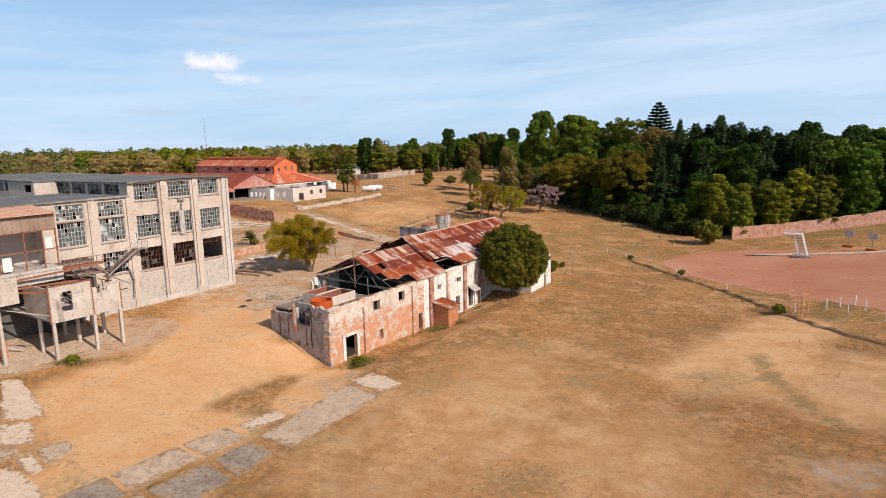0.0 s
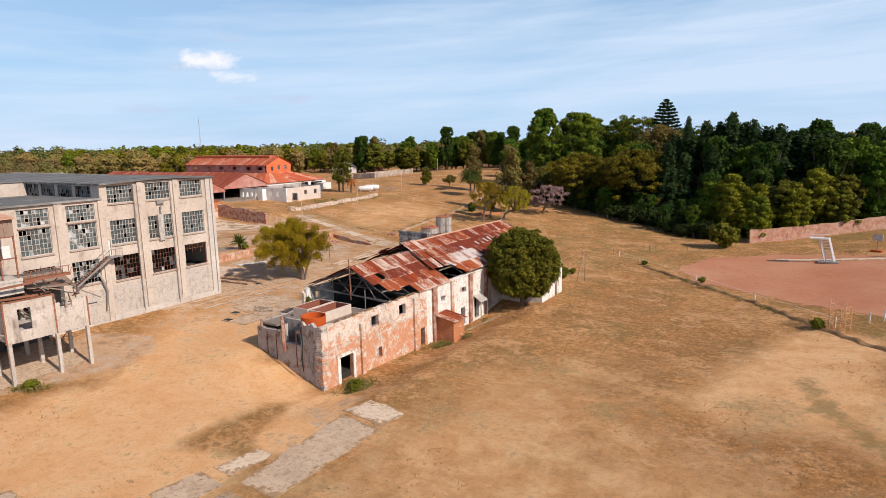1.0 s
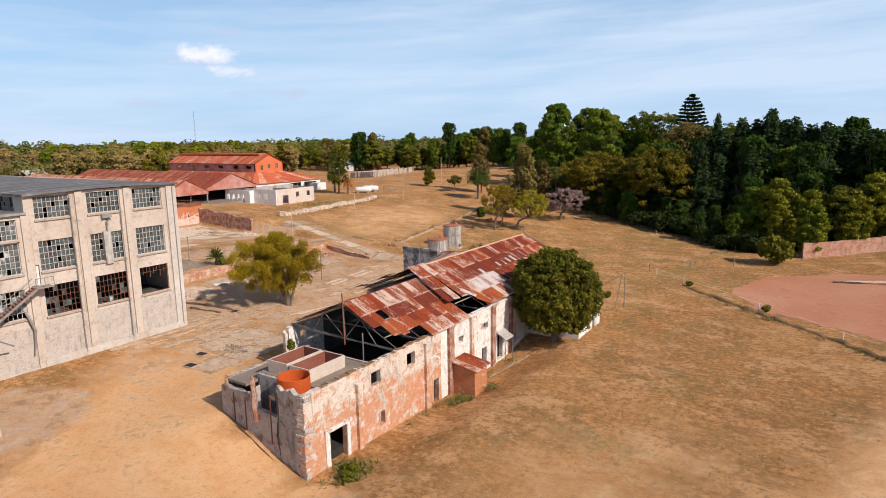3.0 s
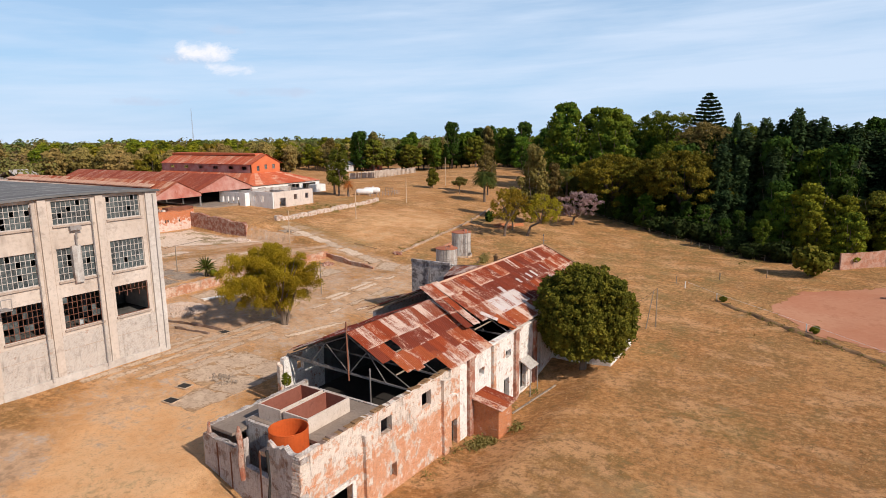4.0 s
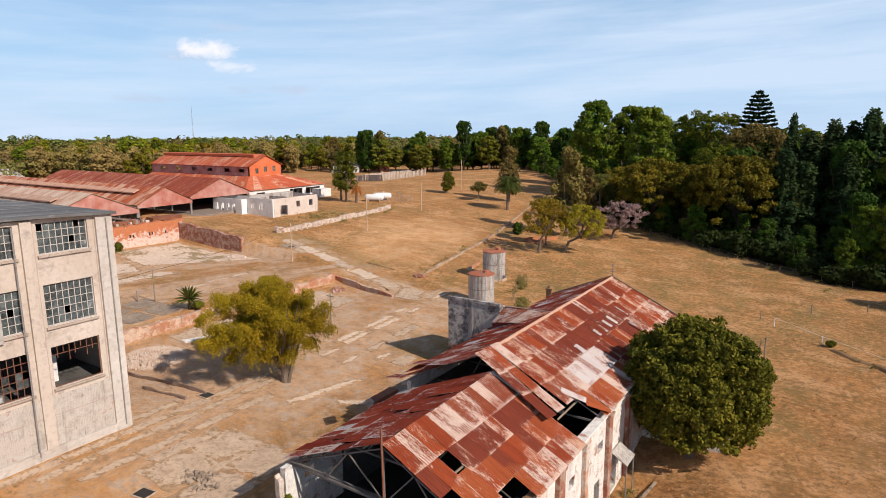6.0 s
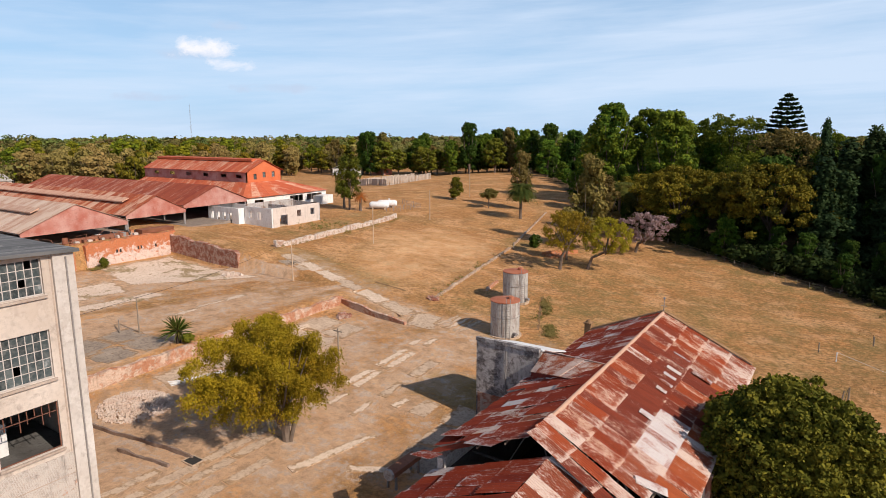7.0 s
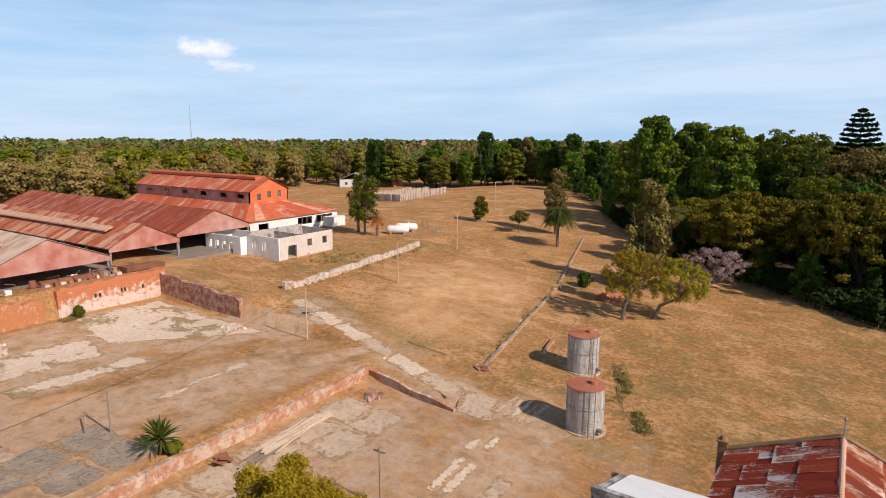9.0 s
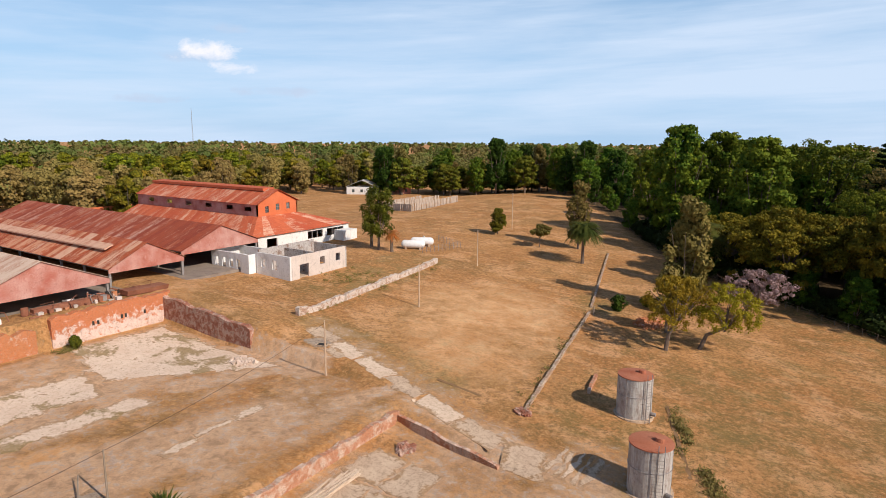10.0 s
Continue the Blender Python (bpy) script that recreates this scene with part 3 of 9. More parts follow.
L_DRYPALM = leafy("orange_palm_fronds", [(0.5, 0.12, 0.025), (0.4, 0.13, 0.03), (0.12, 0.11, 0.03)])
L_DOME = leafy("olive_green_leaves", [(0.011, 0.03, 0.004), (0.048, 0.085, 0.008), (0.19, 0.2, 0.014)], 0.07, 0.5)
# Leaf colour lowered to carry the shade under the wood's edge.
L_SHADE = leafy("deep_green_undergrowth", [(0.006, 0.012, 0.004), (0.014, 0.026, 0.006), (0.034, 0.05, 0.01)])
L_CONIFER = leafy("conifer_needles", [(0.008, 0.02, 0.008), (0.018, 0.038, 0.013), (0.05, 0.078, 0.024)], 0.05)
L_WEED = leafy("weeds", [(0.1, 0.1, 0.025), (0.16, 0.14, 0.04), (0.22, 0.17, 0.06)])


def glass_material(name="dusty_window_glass", shift=0.0):
    s = Shade(name)
    broad = s.span(s.noise(0.5, 4, 0.6), 0.36, 0.64)
    mixed = s.op("ADD", s.op("MULTIPLY", s.chance(), 0.45), s.op("MULTIPLY", broad, 0.5))
    # The ramp's pale end paints bright sky reflections onto some panes.
    c = s.ramp(s.op("ADD", mixed, shift), [(0.0, (0.02, 0.024, 0.025)), (0.3, (0.035, 0.045, 0.047)), (0.6, (0.06, 0.078, 0.08)), (0.82, (0.11, 0.13, 0.13)), (0.9, (0.34, 0.36, 0.36)), (1.0, (0.5, 0.51, 0.51))])
    # dust on the glass
    c = s.mix(s.span(s.noise(3.0, 4), 0.45, 0.75, 0, 0.35), c, (0.3, 0.29, 0.27))
    return s.done(c, 0.4, 0, 0.3)


M_GLASS = glass_material()
# Shifted so that more panes get the painted reflection.
M_GLASS_PALE = glass_material("dusty_pale_window_glass", 0.21)


# ---- mesh helpers ----
class Mesh:
    """Collects faces of one part."""

    def __init__(self):
        self.v, self.f = [], []

    def face(self, *pts):
        k = len(self.v)
        self.v += [tuple(p) for p in pts]
        self.f.append(tuple(range(k, k + len(pts))))
        return self

    def box(self, x0, y0, z0, x1, y1, z1):
        k = len(self.v)
        self.v += [(x0, y0, z0), (x1, y0, z0), (x1, y1, z0), (x0, y1, z0), (x0, y0, z1), (x1, y0, z1), (x1, y1, z1), (x0, y1, z1)]
        self.f += [tuple(k + i for i in q) for q in ((0, 3, 2, 1), (4, 5, 6, 7), (0, 1, 5, 4), (1, 2, 6, 5), (2, 3, 7, 6), (3, 0, 4, 7))]
        return self

    def hexa(self, low, high):
        """A block from its four lower and four upper corners."""
        k = len(self.v)
        self.v += [tuple(p) for p in (*low, *high)]
        self.f += [tuple(k + i for i in q) for q in ((0, 3, 2, 1), (4, 5, 6, 7), (0, 1, 5, 4), (1, 2, 6, 5), (2, 3, 7, 6), (3, 0, 4, 7))]
        return self

    def beam(self, a, b, w, h=None):
        a, b = Vector(a), Vector(b)
        d = (b - a).normalized()
        s = d.cross(Vector((0, 0, 1)))
        s = s.normalized() if s.length > 1e-3 else Vector((1, 0, 0))
        u = s.cross(d).normalized()
        s, u = s * w / 2, u * (h or w) / 2
        return self.hexa([a - s - u, a + s - u, b + s - u, b - s - u], [a - s + u, a + s + u, b + s + u, b - s + u])

    def tube(self, pts, radii, n=8, cap=True):
        pts = [Vector(p) for p in pts]
        k = len(self.v)
        for i, (p, r) in enumerate(zip(pts, radii)):
            d = (pts[min(i + 1, len(pts) - 1)] - pts[max(i - 1, 0)]).normalized()
            a = d.cross(Vector((0.13, 0.99, 0.07))).normalized()
            b = d.cross(a)
            self.v += [tuple(p + (a * math.cos(6.2832 * j / n) + b * math.sin(6.2832 * j / n)) * r) for j in range(n)]
        for i in range(len(pts) - 1):
            for j in range(n):
                self.f.append((k + i * n + j, k + (i + 1) * n + j, k + (i + 1) * n + (j + 1) % n, k + i * n + (j + 1) % n))
        if cap:
            self.f.append(tuple(k + (len(pts) - 1) * n + j for j in range(n)))
            self.f.append(tuple(k + j for j in reversed(range(n))))
        return self

    def data(self, name):
        me = bpy.data.meshes.new(name)
        me.from_pydata(self.v, [], self.f)
        bm = bmesh.new()
        bm.from_mesh(me)
        bmesh.ops.recalc_face_normals(bm, faces=bm.faces) if len(bm.faces) < 20000 else None
        bm.to_mesh(me)
        bm.free()
        return me


def part(name, mesh, material, parent=None, label="", smooth=False):
    me = mesh.data(name) if isinstance(mesh, Mesh) else mesh
    if not me.materials:
        me.materials.append(material)
    if smooth:
        me.shade_smooth()
    ob = new(name, me)
    ob.parent = parent
    return tagged(ob, label)


def thing(name, label, category, group="", kind=""):
    return tagged(new(name), label, category, group, kind)


def at(ob, *place):
    """Places a thing whose parts are built round its own origin."""
    ob.matrix_basis = pose(*place)
    return ob


def holed(m, place, us, zs, holes, thick, top=None, base=None):
    """A wall panel over the lines us and zs with openings (u0, u1, z0, z1); place(u, d, z) gives the point at depth d. top(u) bends the upper edge, base(u) the lower."""
    us, zs = sorted({*us, *(q for h in holes for q in h[:2])}), sorted({*zs, *(q for h in holes for q in h[2:])})
    nu, nz = len(us) - 1, len(zs) - 1

    def zz(i, j):
        if j == nz and top:
            return max(top(us[i]), zs[j - 1] + 0.02)
        if j == 0 and base:
            return min(base(us[i]), zs[1] - 0.02)
        return zs[j]

    solid = [[not any(h[0] <= (us[i] + us[i + 1]) / 2 <= h[1] and h[2] <= (zs[j] + zs[j + 1]) / 2 <= h[3] for h in holes) for j in range(nz)] for i in range(nu)]
    ok = lambda i, j: 0 <= i < nu and 0 <= j < nz and solid[i][j]
    for i in range(nu):
        for j in range(nz):
            if not solid[i][j]:
                continue
            u0, u1 = us[i], us[i + 1]
            a, b, c, d = (u0, zz(i, j)), (u1, zz(i + 1, j)), (u1, zz(i + 1, j + 1)), (u0, zz(i, j + 1))
            for dep in (0, thick):
                m.face(*(place(u, dep, z) for u, z in (a, b, c, d)))
            for (p, q), (ni, nj) in (((a, b), (i, j - 1)), ((b, c), (i + 1, j)), ((c, d), (i, j + 1)), ((d, a), (i - 1, j))):
                if not ok(ni, nj):
                    m.face(place(p[0], 0, p[1]), place(q[0], 0, q[1]), place(q[0], thick, q[1]), place(p[0], thick, p[1]))
    return m


def steps(a, b, d):
    n = max(1, round((b - a) / d))
    return [a + (b - a) * i / n for i in range(n + 1)]


def strips(name, material, parent, a, b, c, d, width=1.2, jit=0.03, rng=random):
    """A roof slope a-b (ridge) to d-c (eave), laid in sheets that run from ridge to eave, each one a part."""
    a, b, c, d = (Vector(p) for p in (a, b, c, d))
    n = max(1, round((b - a).length / width))
    nrm = (b - a).cross(d - a).normalized()
    nrm = nrm if nrm.z > 0 else -nrm
    for i in range(n):
        s, t = i / n, (i + 1) / n
        o = nrm * rng.uniform(0, jit)
        cut = 1.0 if rng.random() > 0.35 else rng.uniform(0.3, 0.7)
        p0, p1, q0, q1 = a.lerp(b, s) + o, a.lerp(b, t) + o, d.lerp(c, s) + o, d.lerp(c, t) + o
        k0, k1 = p0.lerp(q0, cut), p1.lerp(q1, cut)
        part(name, Mesh().hexa([p0 - nrm * 0.05, p1 - nrm * 0.05, k1 - nrm * 0.05, k0 - nrm * 0.05], [p0, p1, k1, k0]), material, parent)
        if cut < 1:
            o = nrm * 0.02
            part(name, Mesh().hexa([k0 - nrm * 0.05 - o, k1 - nrm * 0.05 - o, q1 - nrm * 0.05 - o, q0 - nrm * 0.05 - o], [k0 - o, k1 - o, q1 - o, q0 - o]), material, parent)


# ---- the lie of the land ----
def smooth(a, b, x):
    t = min(1, max(0, (x - a) / (b - a)))
    return t * t * (3 - 2 * t)


def slope(x, y):
    u, v = min(2.2, max(-2.6, (x + 90) / 50)), min(3.4, max(-2.4, (y - 110) / 50))
    return 0.052 - 3.732 * u + 0.547 * v + 0.813 * u * u + 0.259 * u * v + 0.16 * v * v + 0.628 * u ** 3


def bank(x, y):
    """The ground steps down across the ruin, from its court to the foot of its east wall."""
    if not (-80 < x < -46 and 42 < y < 102):
        return 0.0
    k = float(np.interp(x, (-80, -70, -66, -61.5, -57.4, -54, -51.5, -46.5), (0, 0.7, 0.9, 0.2, -0.8, -1.3, -1.3, 0)))
    if k < 0:
        k *= 1 + 0.45 * smooth(60, 78, y)
    return k * smooth(43, 53, y) * smooth(101, 88, y)


def land(x, y):
    """The ground's height."""
    g = slope(x, y) + bank(x, y)
    far = smooth(150, 700, math.hypot(x + 90, y - 110))
    d = math.hypot(x + 90, y - 110)
    g = g * (1 - far) + 4.0 * far - 0.0065 * max(0, d - 600)
    if y < 121.5 and x < -111.5 and x > -300:
        if x > -161.5:
            yard = 2.1 - 0.3 * smooth(-118, -140, x) + 0.9 * smooth(-146, -161, x)
            return yard + (g - yard) * smooth(60, 20, y)
        hi = 6.9 + (5.9 - 6.9) * smooth(-163, -175, x)
        return hi + (g - hi) * max(smooth(60, 20, y), smooth(-250, -300, x))
    if -111.5 <= x < -92 and y < 116.5:
        return g - 0.95 * smooth(-92, -106, x) * smooth(58, 74, y)
    if y >= 121.5 and x < -130:
        up = 5.2 + (-141 - max(x, -162)) * 0.09
        return g + max(0, up - g) * smooth(-134, -141, x) * (1 - smooth(123, 138, y))
    return g


# ---- ground ----
def near_line(x, y, x0, y0, x1, y1):
    dx, dy = x1 - x0, y1 - y0
    t = min(1, max(0, ((x - x0) * dx + (y - y0) * dy) / (dx * dx + dy * dy)))
    return math.hypot(x - x0 - t * dx, y - y0 - t * dy)


# the wood behind the field, kept to the park
WOOD = [(-27, 169), (-37, 162), (-60, 182), (-84, 200), (-103, 212), (-123, 243), (-145, 276), (-178, 330), (-150, 400), (60, 400), (60, 205), (-2, 193)]


def inside(x, y, poly):
    hit = False
    for (xa, ya), (xb, yb) in zip(poly, poly[1:] + poly[:1]):
        if (ya > y) != (yb > y) and x < (xb - xa) * (y - ya) / (yb - ya) + xa:
            hit = not hit
    return hit


def cover(x, y):
    """How much bare earth, green growth and pale dust lies at a place."""
    n = noise.noise((x * 0.045, y * 0.045, 0.0))
    n2 = noise.noise((x * 0.12 + 7, y * 0.12, 3.0))
    bare, green, pale = 0.12 + 0.25 * n, 0.08 + 0.2 * n2, 0.0
    # the field before the factory
    bare += 0.75 * smooth(9, 3, near_line(x, y, -64, 40, -74, 56)) + 0.4 * smooth(12, 4, near_line(x, y, -62, 30, -80, 60))
    # worn ground beside the ditch and the dirt heap
    bare += 0.6 * smooth(9, 3, near_line(x, y, -6, 92, -12, 70)) + 0.5 * smooth(14, 6, math.hypot(x - 2, y - 72))
    # the field behind the stone kerb
    bare += 0.35 * smooth(22, 6, near_line(x, y, -112, 142, -122, 160))
    # paved yard round the ruin
    pale += 0.5 * smooth(12, 6, near_line(x, y, -80, 60, -79, 112)) * (0.65 + 0.6 * n2)
    pale += 0.4 * smooth(6, 2, near_line(x, y, -91, 72, -90, 122)) + 0.42 * smooth(4.5, 1.2, near_line(x, y, -96, 118, -136, 131))
    pale += 0.42 * smooth(9, 3, near_line(x, y, -102, 74, -104, 104)) + 0.55 * smooth(14, 8, near_line(x, y, -150, 80, -150, 108)) * (0.6 + 0.6 * n)
    pale += 0.5 * smooth(7, 3, near_line(x, y, -128, 85, -122, 106)) + 0.8 * smooth(8, 5, near_line(x, y, -87, 20, -82, 44))
    if -161 < x < -111 and y < 121:
        pale += 0.75 * max(0, noise.noise((x * 0.23, y * 0.022, 9)) + 0.1)
        green += 0.3 * max(0, noise.noise((x * 0.3, y * 0.03, 4)))
    pale += 0.8 * smooth(7, 3, math.hypot(x - 4, y - 52)) * (0.8 + n2)
    # bleached strips and grey strips across the upper yard
    pale += 0.8 * smooth(2.6, 1.2, near_line(x, y, -146.2, 93, -146.3, 114)) + 0.8 * smooth(2.2, 1.0, near_line(x, y, -138.7, 92, -137.1, 102)) + 0.8 * smooth(2.6, 1.0, near_line(x, y, -137, 108, -131, 121))
    pale += 0.7 * smooth(2.4, 1.0, near_line(x, y, -124.1, 88, -120.6, 105)) + 0.7 * smooth(1.6, 0.8, near_line(x, y, -117.8, 115, -115.4, 121)) + 0.8 * smooth(2.2, 1.0, near_line(x, y, -150, 90, -148, 102))
    pale += 0.7 * smooth(4, 1.5, near_line(x, y, -142, 119, -128, 121)) + 0.5 * smooth(8, 3, math.hypot(x + 127, y - 78))
    # the whole worn strip between factory, ruin and lower yard
    pale += 0.2 * smooth(16, 9, near_line(x, y, -92, 64, -93, 108)) + 0.5 * smooth(3, 1.2, near_line(x, y, -92.8, 70, -93.5, 92)) + 0.5 * smooth(2.5, 1, near_line(x, y, -83.5, 80, -85, 90))
    bare += 0.5 * smooth(6, 2, math.hypot(x + 131, y - 90))
    if -160 < x < -94 and 56 < y < 121:
        pale += 0.34 + 0.3 * n2
    green += 0.2 * smooth(42, 18, math.hypot(x + 66, y - 138)) * (0.7 + n2)
    # grass in the tower's and the tank's lee
    green += 0.7 * smooth(5.0, 3.0, near_line(x, y, -83.5, 101.5, -79, 102.5)) + 0.6 * smooth(3.0, 1.2, near_line(x, y, -86, 118, -82, 117))
    # an old cart track
    green += 0.55 * smooth(1.6, 0.6, near_line(x, y, -8.5, 78, -6.5, 72)) + 0.55 * smooth(1.5, 0.6, near_line(x, y, -6.5, 72, -3, 66)) + 0.5 * smooth(1.4, 0.5, near_line(x, y, -3, 66, 1, 60))
    # green round the forecourt slabs
    green += 0.3 * smooth(1.0, 0.3, near_line(x, y, -45.9, 20, -46.5, 36)) + 0.25 * smooth(1.8, 0.6, near_line(x, y, -50.5, 38, -49, 44)) + 0.2 * smooth(3, 1, near_line(x, y, -62, 24.8, -52, 21.5))
    green += 0.3 * smooth(4, 1.5, near_line(x, y, -24, 63, -20, 65)) + 0.15 * smooth(5, 2, near_line(x, y, -38, 54, -32, 56)) + 0.35 * smooth(7, 2, math.hypot(x + 11, y - 68)) + 0.4 * smooth(5, 2, math.hypot(x + 21, y - 41))
    # trodden earth before the ruin and along the slabs
    bare += 0.9 * smooth(4.0, 1.8, near_line(x, y, -51, 52, -48, 43)) + 0.8 * smooth(6, 2, near_line(x, y, -52, 20, -50, 34))
    pale += 0.3 * smooth(4.0, 2.0, near_line(x, y, -50, 52, -47, 42))
    bare += 0.75 * smooth(7, 3, near_line(x, y, -61, 36, -59, 50)) + 0.5 * smooth(8, 3, near_line(x, y, -70, 32, -54, 30))
    bare += 0.4 * smooth(30, 8, math.hypot(x + 22, y - 42))
    if y > 100 and x > -100:
        bare -= 0.3 * smooth(100, 125, y)
        green += 0.16 * smooth(100, 125, y)
    bare += 0.16 * smooth(15, 5, near_line(x, y, -44, 57, -28, 66))
    # strips of green
    green += 0.2 * smooth(3.2, 1, near_line(x, y, -41, 36, -38.5, 56)) + 0.12 * smooth(2.0, 0.8, near_line(x, y, -52, 34, -55, 44))
    green += 0.45 * smooth(6, 2, math.hypot(x + 44, y - 104)) + 0.5 * smooth(5, 1.5, near_line(x, y, -137, 131, -112, 127))
    green += 0.4 * smooth(12, 4, near_line(x, y, -147, 148, -150, 172)) + 0.35 * smooth(9, 3, math.hypot(x + 108, y - 170))
    green += 0.5 * smooth(7, 3, near_line(x, y, -2, 101, 30, 103)) + 0.5 * smooth(9, 4, near_line(x, y, -10, 172, 12, 178))
    green += 0.4 * smooth(9, 3, near_line(x, y, -40, 66, -30, 92)) * max(0, n2 + 0.4)
    # worn verge along the wood
    green += 0.25 * smooth(10, 3, near_line(x, y, -41, 168, -90, 203))
    return tuple(min(1, max(0, q)) for q in (bare, green, pale))


def make_ground():
    def lines(a, b):
        out, d, q = [], 2.0, b
        while q < 4600:
            q += d
            d *= 1.25
            out.append(q)
        lo, d, q = [], 2.0, a
        while q > -4600:
            q -= d
            d *= 1.25
            lo.append(q)
        return lo[::-1] + [a + i for i in range(int(b - a) + 1)] + out

    xs, ys = lines(-241, 41), lines(-2, 302)
    nx, ny = len(xs), len(ys)
    v = np.empty((ny, nx, 3))
    col = np.ones((ny, nx, 4))
    for j, y in enumerate(ys):
        for i, x in enumerate(xs):
            rough = 0.05 * noise.noise((x * 0.3, y * 0.3, 0)) + 0.12 * noise.noise((x * 0.07, y * 0.07, 5))
            v[j, i] = x, y, land(x, y) + rough
            col[j, i, :3] = cover(x, y)
    k = np.arange(nx * ny).reshape(ny, nx)
    q = np.stack([k[:-1, :-1], k[:-1, 1:], k[1:, 1:], k[1:, :-1]], -1).reshape(-1, 4)
    me = quads("ground", v.reshape(-1, 3), q)
    lit = np.zeros((ny, nx, 4))
    for j, y in enumerate(ys):
        for i, x in enumerate(xs):
            if -200 < x < 70 and 165 < y < 405:
                e = min(near_line(x, y, *a, *b) for a, b in zip(WOOD, WOOD[1:] + WOOD[:1]))
                lit[j, i, :3] = 0.5 + 0.5 * min(1, e / 3) if inside(x, y, WOOD) else 0.5 - 0.5 * min(1, e / 3)
    at_ = me.color_attributes.new("cover", "FLOAT_COLOR", "POINT")
    at_.data.foreach_set("color", col.ravel())
    me.color_attributes.new("litter", "FLOAT_COLOR", "POINT").data.foreach_set("color", lit.ravel())
    ob = part("ground", me, M_GROUND, None, "dry straw-coloured grass field with bare earth patches", True)
    tagged(ob, category="ground", kind="structure")


def quads(name, v, q):
    """A mesh of many quads out of arrays."""
    me = bpy.data.meshes.new(name)
    me.vertices.add(len(v))
    me.vertices.foreach_set("co", np.asarray(v, np.float32).ravel())
    me.loops.add(q.size)
    me.loops.foreach_set("vertex_index", q.ravel().astype(np.int32))
    me.polygons.add(len(q))
    me.polygons.foreach_set("loop_start", np.arange(0, q.size, q.shape[1], dtype=np.int32))
    me.update(calc_edges=True)
    return me


make_ground()


def draped(corners, lift=0.05, ragged=0.25, skirt=0.12):
    """A sheet over the land between four corners, with a broken outline and a short edge downwards."""
    a, b, c, d = (Vector((*p, 0)) for p in corners)
    n, k = max(2, int(max((b - a).length, (c - d).length) / 0.9)), max(2, int(max((d - a).length, (c - b).length) / 0.9))
    m = Mesh()
    g = []
    for j in range(k + 1):
        for i in range(n + 1):
            s, t = i / n, j / k
            p = (a * (1 - s) + b * s) * (1 - t) + (d * (1 - s) + c * s) * t
            if i in (0, n) or j in (0, k):
                p = p + Vector((noise.noise((p.x * 0.9, p.y * 0.9, 2)), noise.noise((p.x * 0.9, p.y * 0.9, 8)), 0)) * ragged * 2
            g.append((p.x, p.y, land(p.x, p.y) + lift + 0.12 * noise.noise((p.x * 0.07, p.y * 0.07, 5)) + 0.05 * noise.noise((p.x * 0.3, p.y * 0.3, 0))))
    m.v = g
    m.rim = [1.0 if i in (0, n) or j in (0, k) else 0.0 for j in range(k + 1) for i in range(n + 1)]
    w = n + 1
    m.f = [(j * w + i, j * w + i + 1, (j + 1) * w + i + 1, (j + 1) * w + i) for j in range(k) for i in range(n)]
    rim = [i for i in range(n)] + [j * w + n for j in range(k)] + [k * w + i for i in range(n, 0, -1)] + [j * w for j in range(k, 0, -1)]
    o = len(m.v)
    m.v += [(g[i][0], g[i][1], g[i][2] - skirt) for i in rim]
    for q in range(len(rim)):
        m.f.append((rim[q], o + q, o + (q + 1) % len(rim), rim[(q + 1) % len(rim)]))
    return m


def slab(corners, material, label, lift=0.03, ragged=0.35):
    m = draped(corners, lift, ragged)
    me = m.data("paving_slab")
    rim = me.color_attributes.new("rim", "FLOAT_COLOR", "POINT")
    for i, q in enumerate(rim.data):
        q.color = (*[m.rim[i] if i < len(m.rim) else 1.0] * 3, 1)
    return tagged(part("paving_slab", me, material, None, label), category="paving", kind="structure", group="old paving slabs")


def grid_slabs(o, du, dv, nu, nv, mats, gap=0.25, skip=(), jitter=0.12, label="cracked old concrete paving slab"):
    """Slabs in rows from the corner o along the vectors du and dv."""
    rng = random.Random(str(o))
    for i in range(nu):
        for j in range(nv):
            if (i, j) in skip:
                continue
            q = lambda s, t: (o[0] + du[0] * s + dv[0] * t + rng.uniform(-jitter, jitter), o[1] + du[1] * s + dv[1] * t + rng.uniform(-jitter, jitter))
            gu, gv = gap / math.hypot(*du), gap / math.hypot(*dv)
            slab([q(i + gu, j + gv), q(i + 1 - gu, j + gv), q(i + 1 - gu, j + 1 - gv), q(i + gu, j + 1 - gv)], rng.choice(mats), label, 0.015 + rng.uniform(0, 0.025), 0.3)


# slabs before the ruin, along its front
FRONT = "cracked grey concrete slab of the old forecourt"
slab([(-45.3, 30.5), (-45.1, 34.4), (-41.6, 34.2), (-41.2, 29.8)], M_SLAB_DARK, FRONT, 0.04, 0.1)
slab([(-45.3, 35.6), (-46.6, 49.2), (-41.3, 48.6), (-41.2, 35.6)], M_SLAB, FRONT, 0.04, 0.15)
slab([(-49.0, 36.0), (-48.4, 40.1), (-46.4, 40.1), (-46.7, 35.8)], M_SLAB_PALE, FRONT, 0.03, 0.15)
slab([(-50.0, 30.6), (-49.4, 34.9), (-46.1, 34.7), (-46.4, 30.4)], M_SLAB, FRONT, 0.04, 0.1)
slab([(-50.8, 19.0), (-50.5, 23.7), (-46.4, 23.5), (-46.4, 19.0)], M_SLAB_DARK, FRONT, 0.04, 0.1)
slab([(-50.4, 24.1), (-50.1, 30.1), (-46.5, 29.9), (-46.6, 24.0)], M_SLAB, FRONT, 0.03, 0.1)
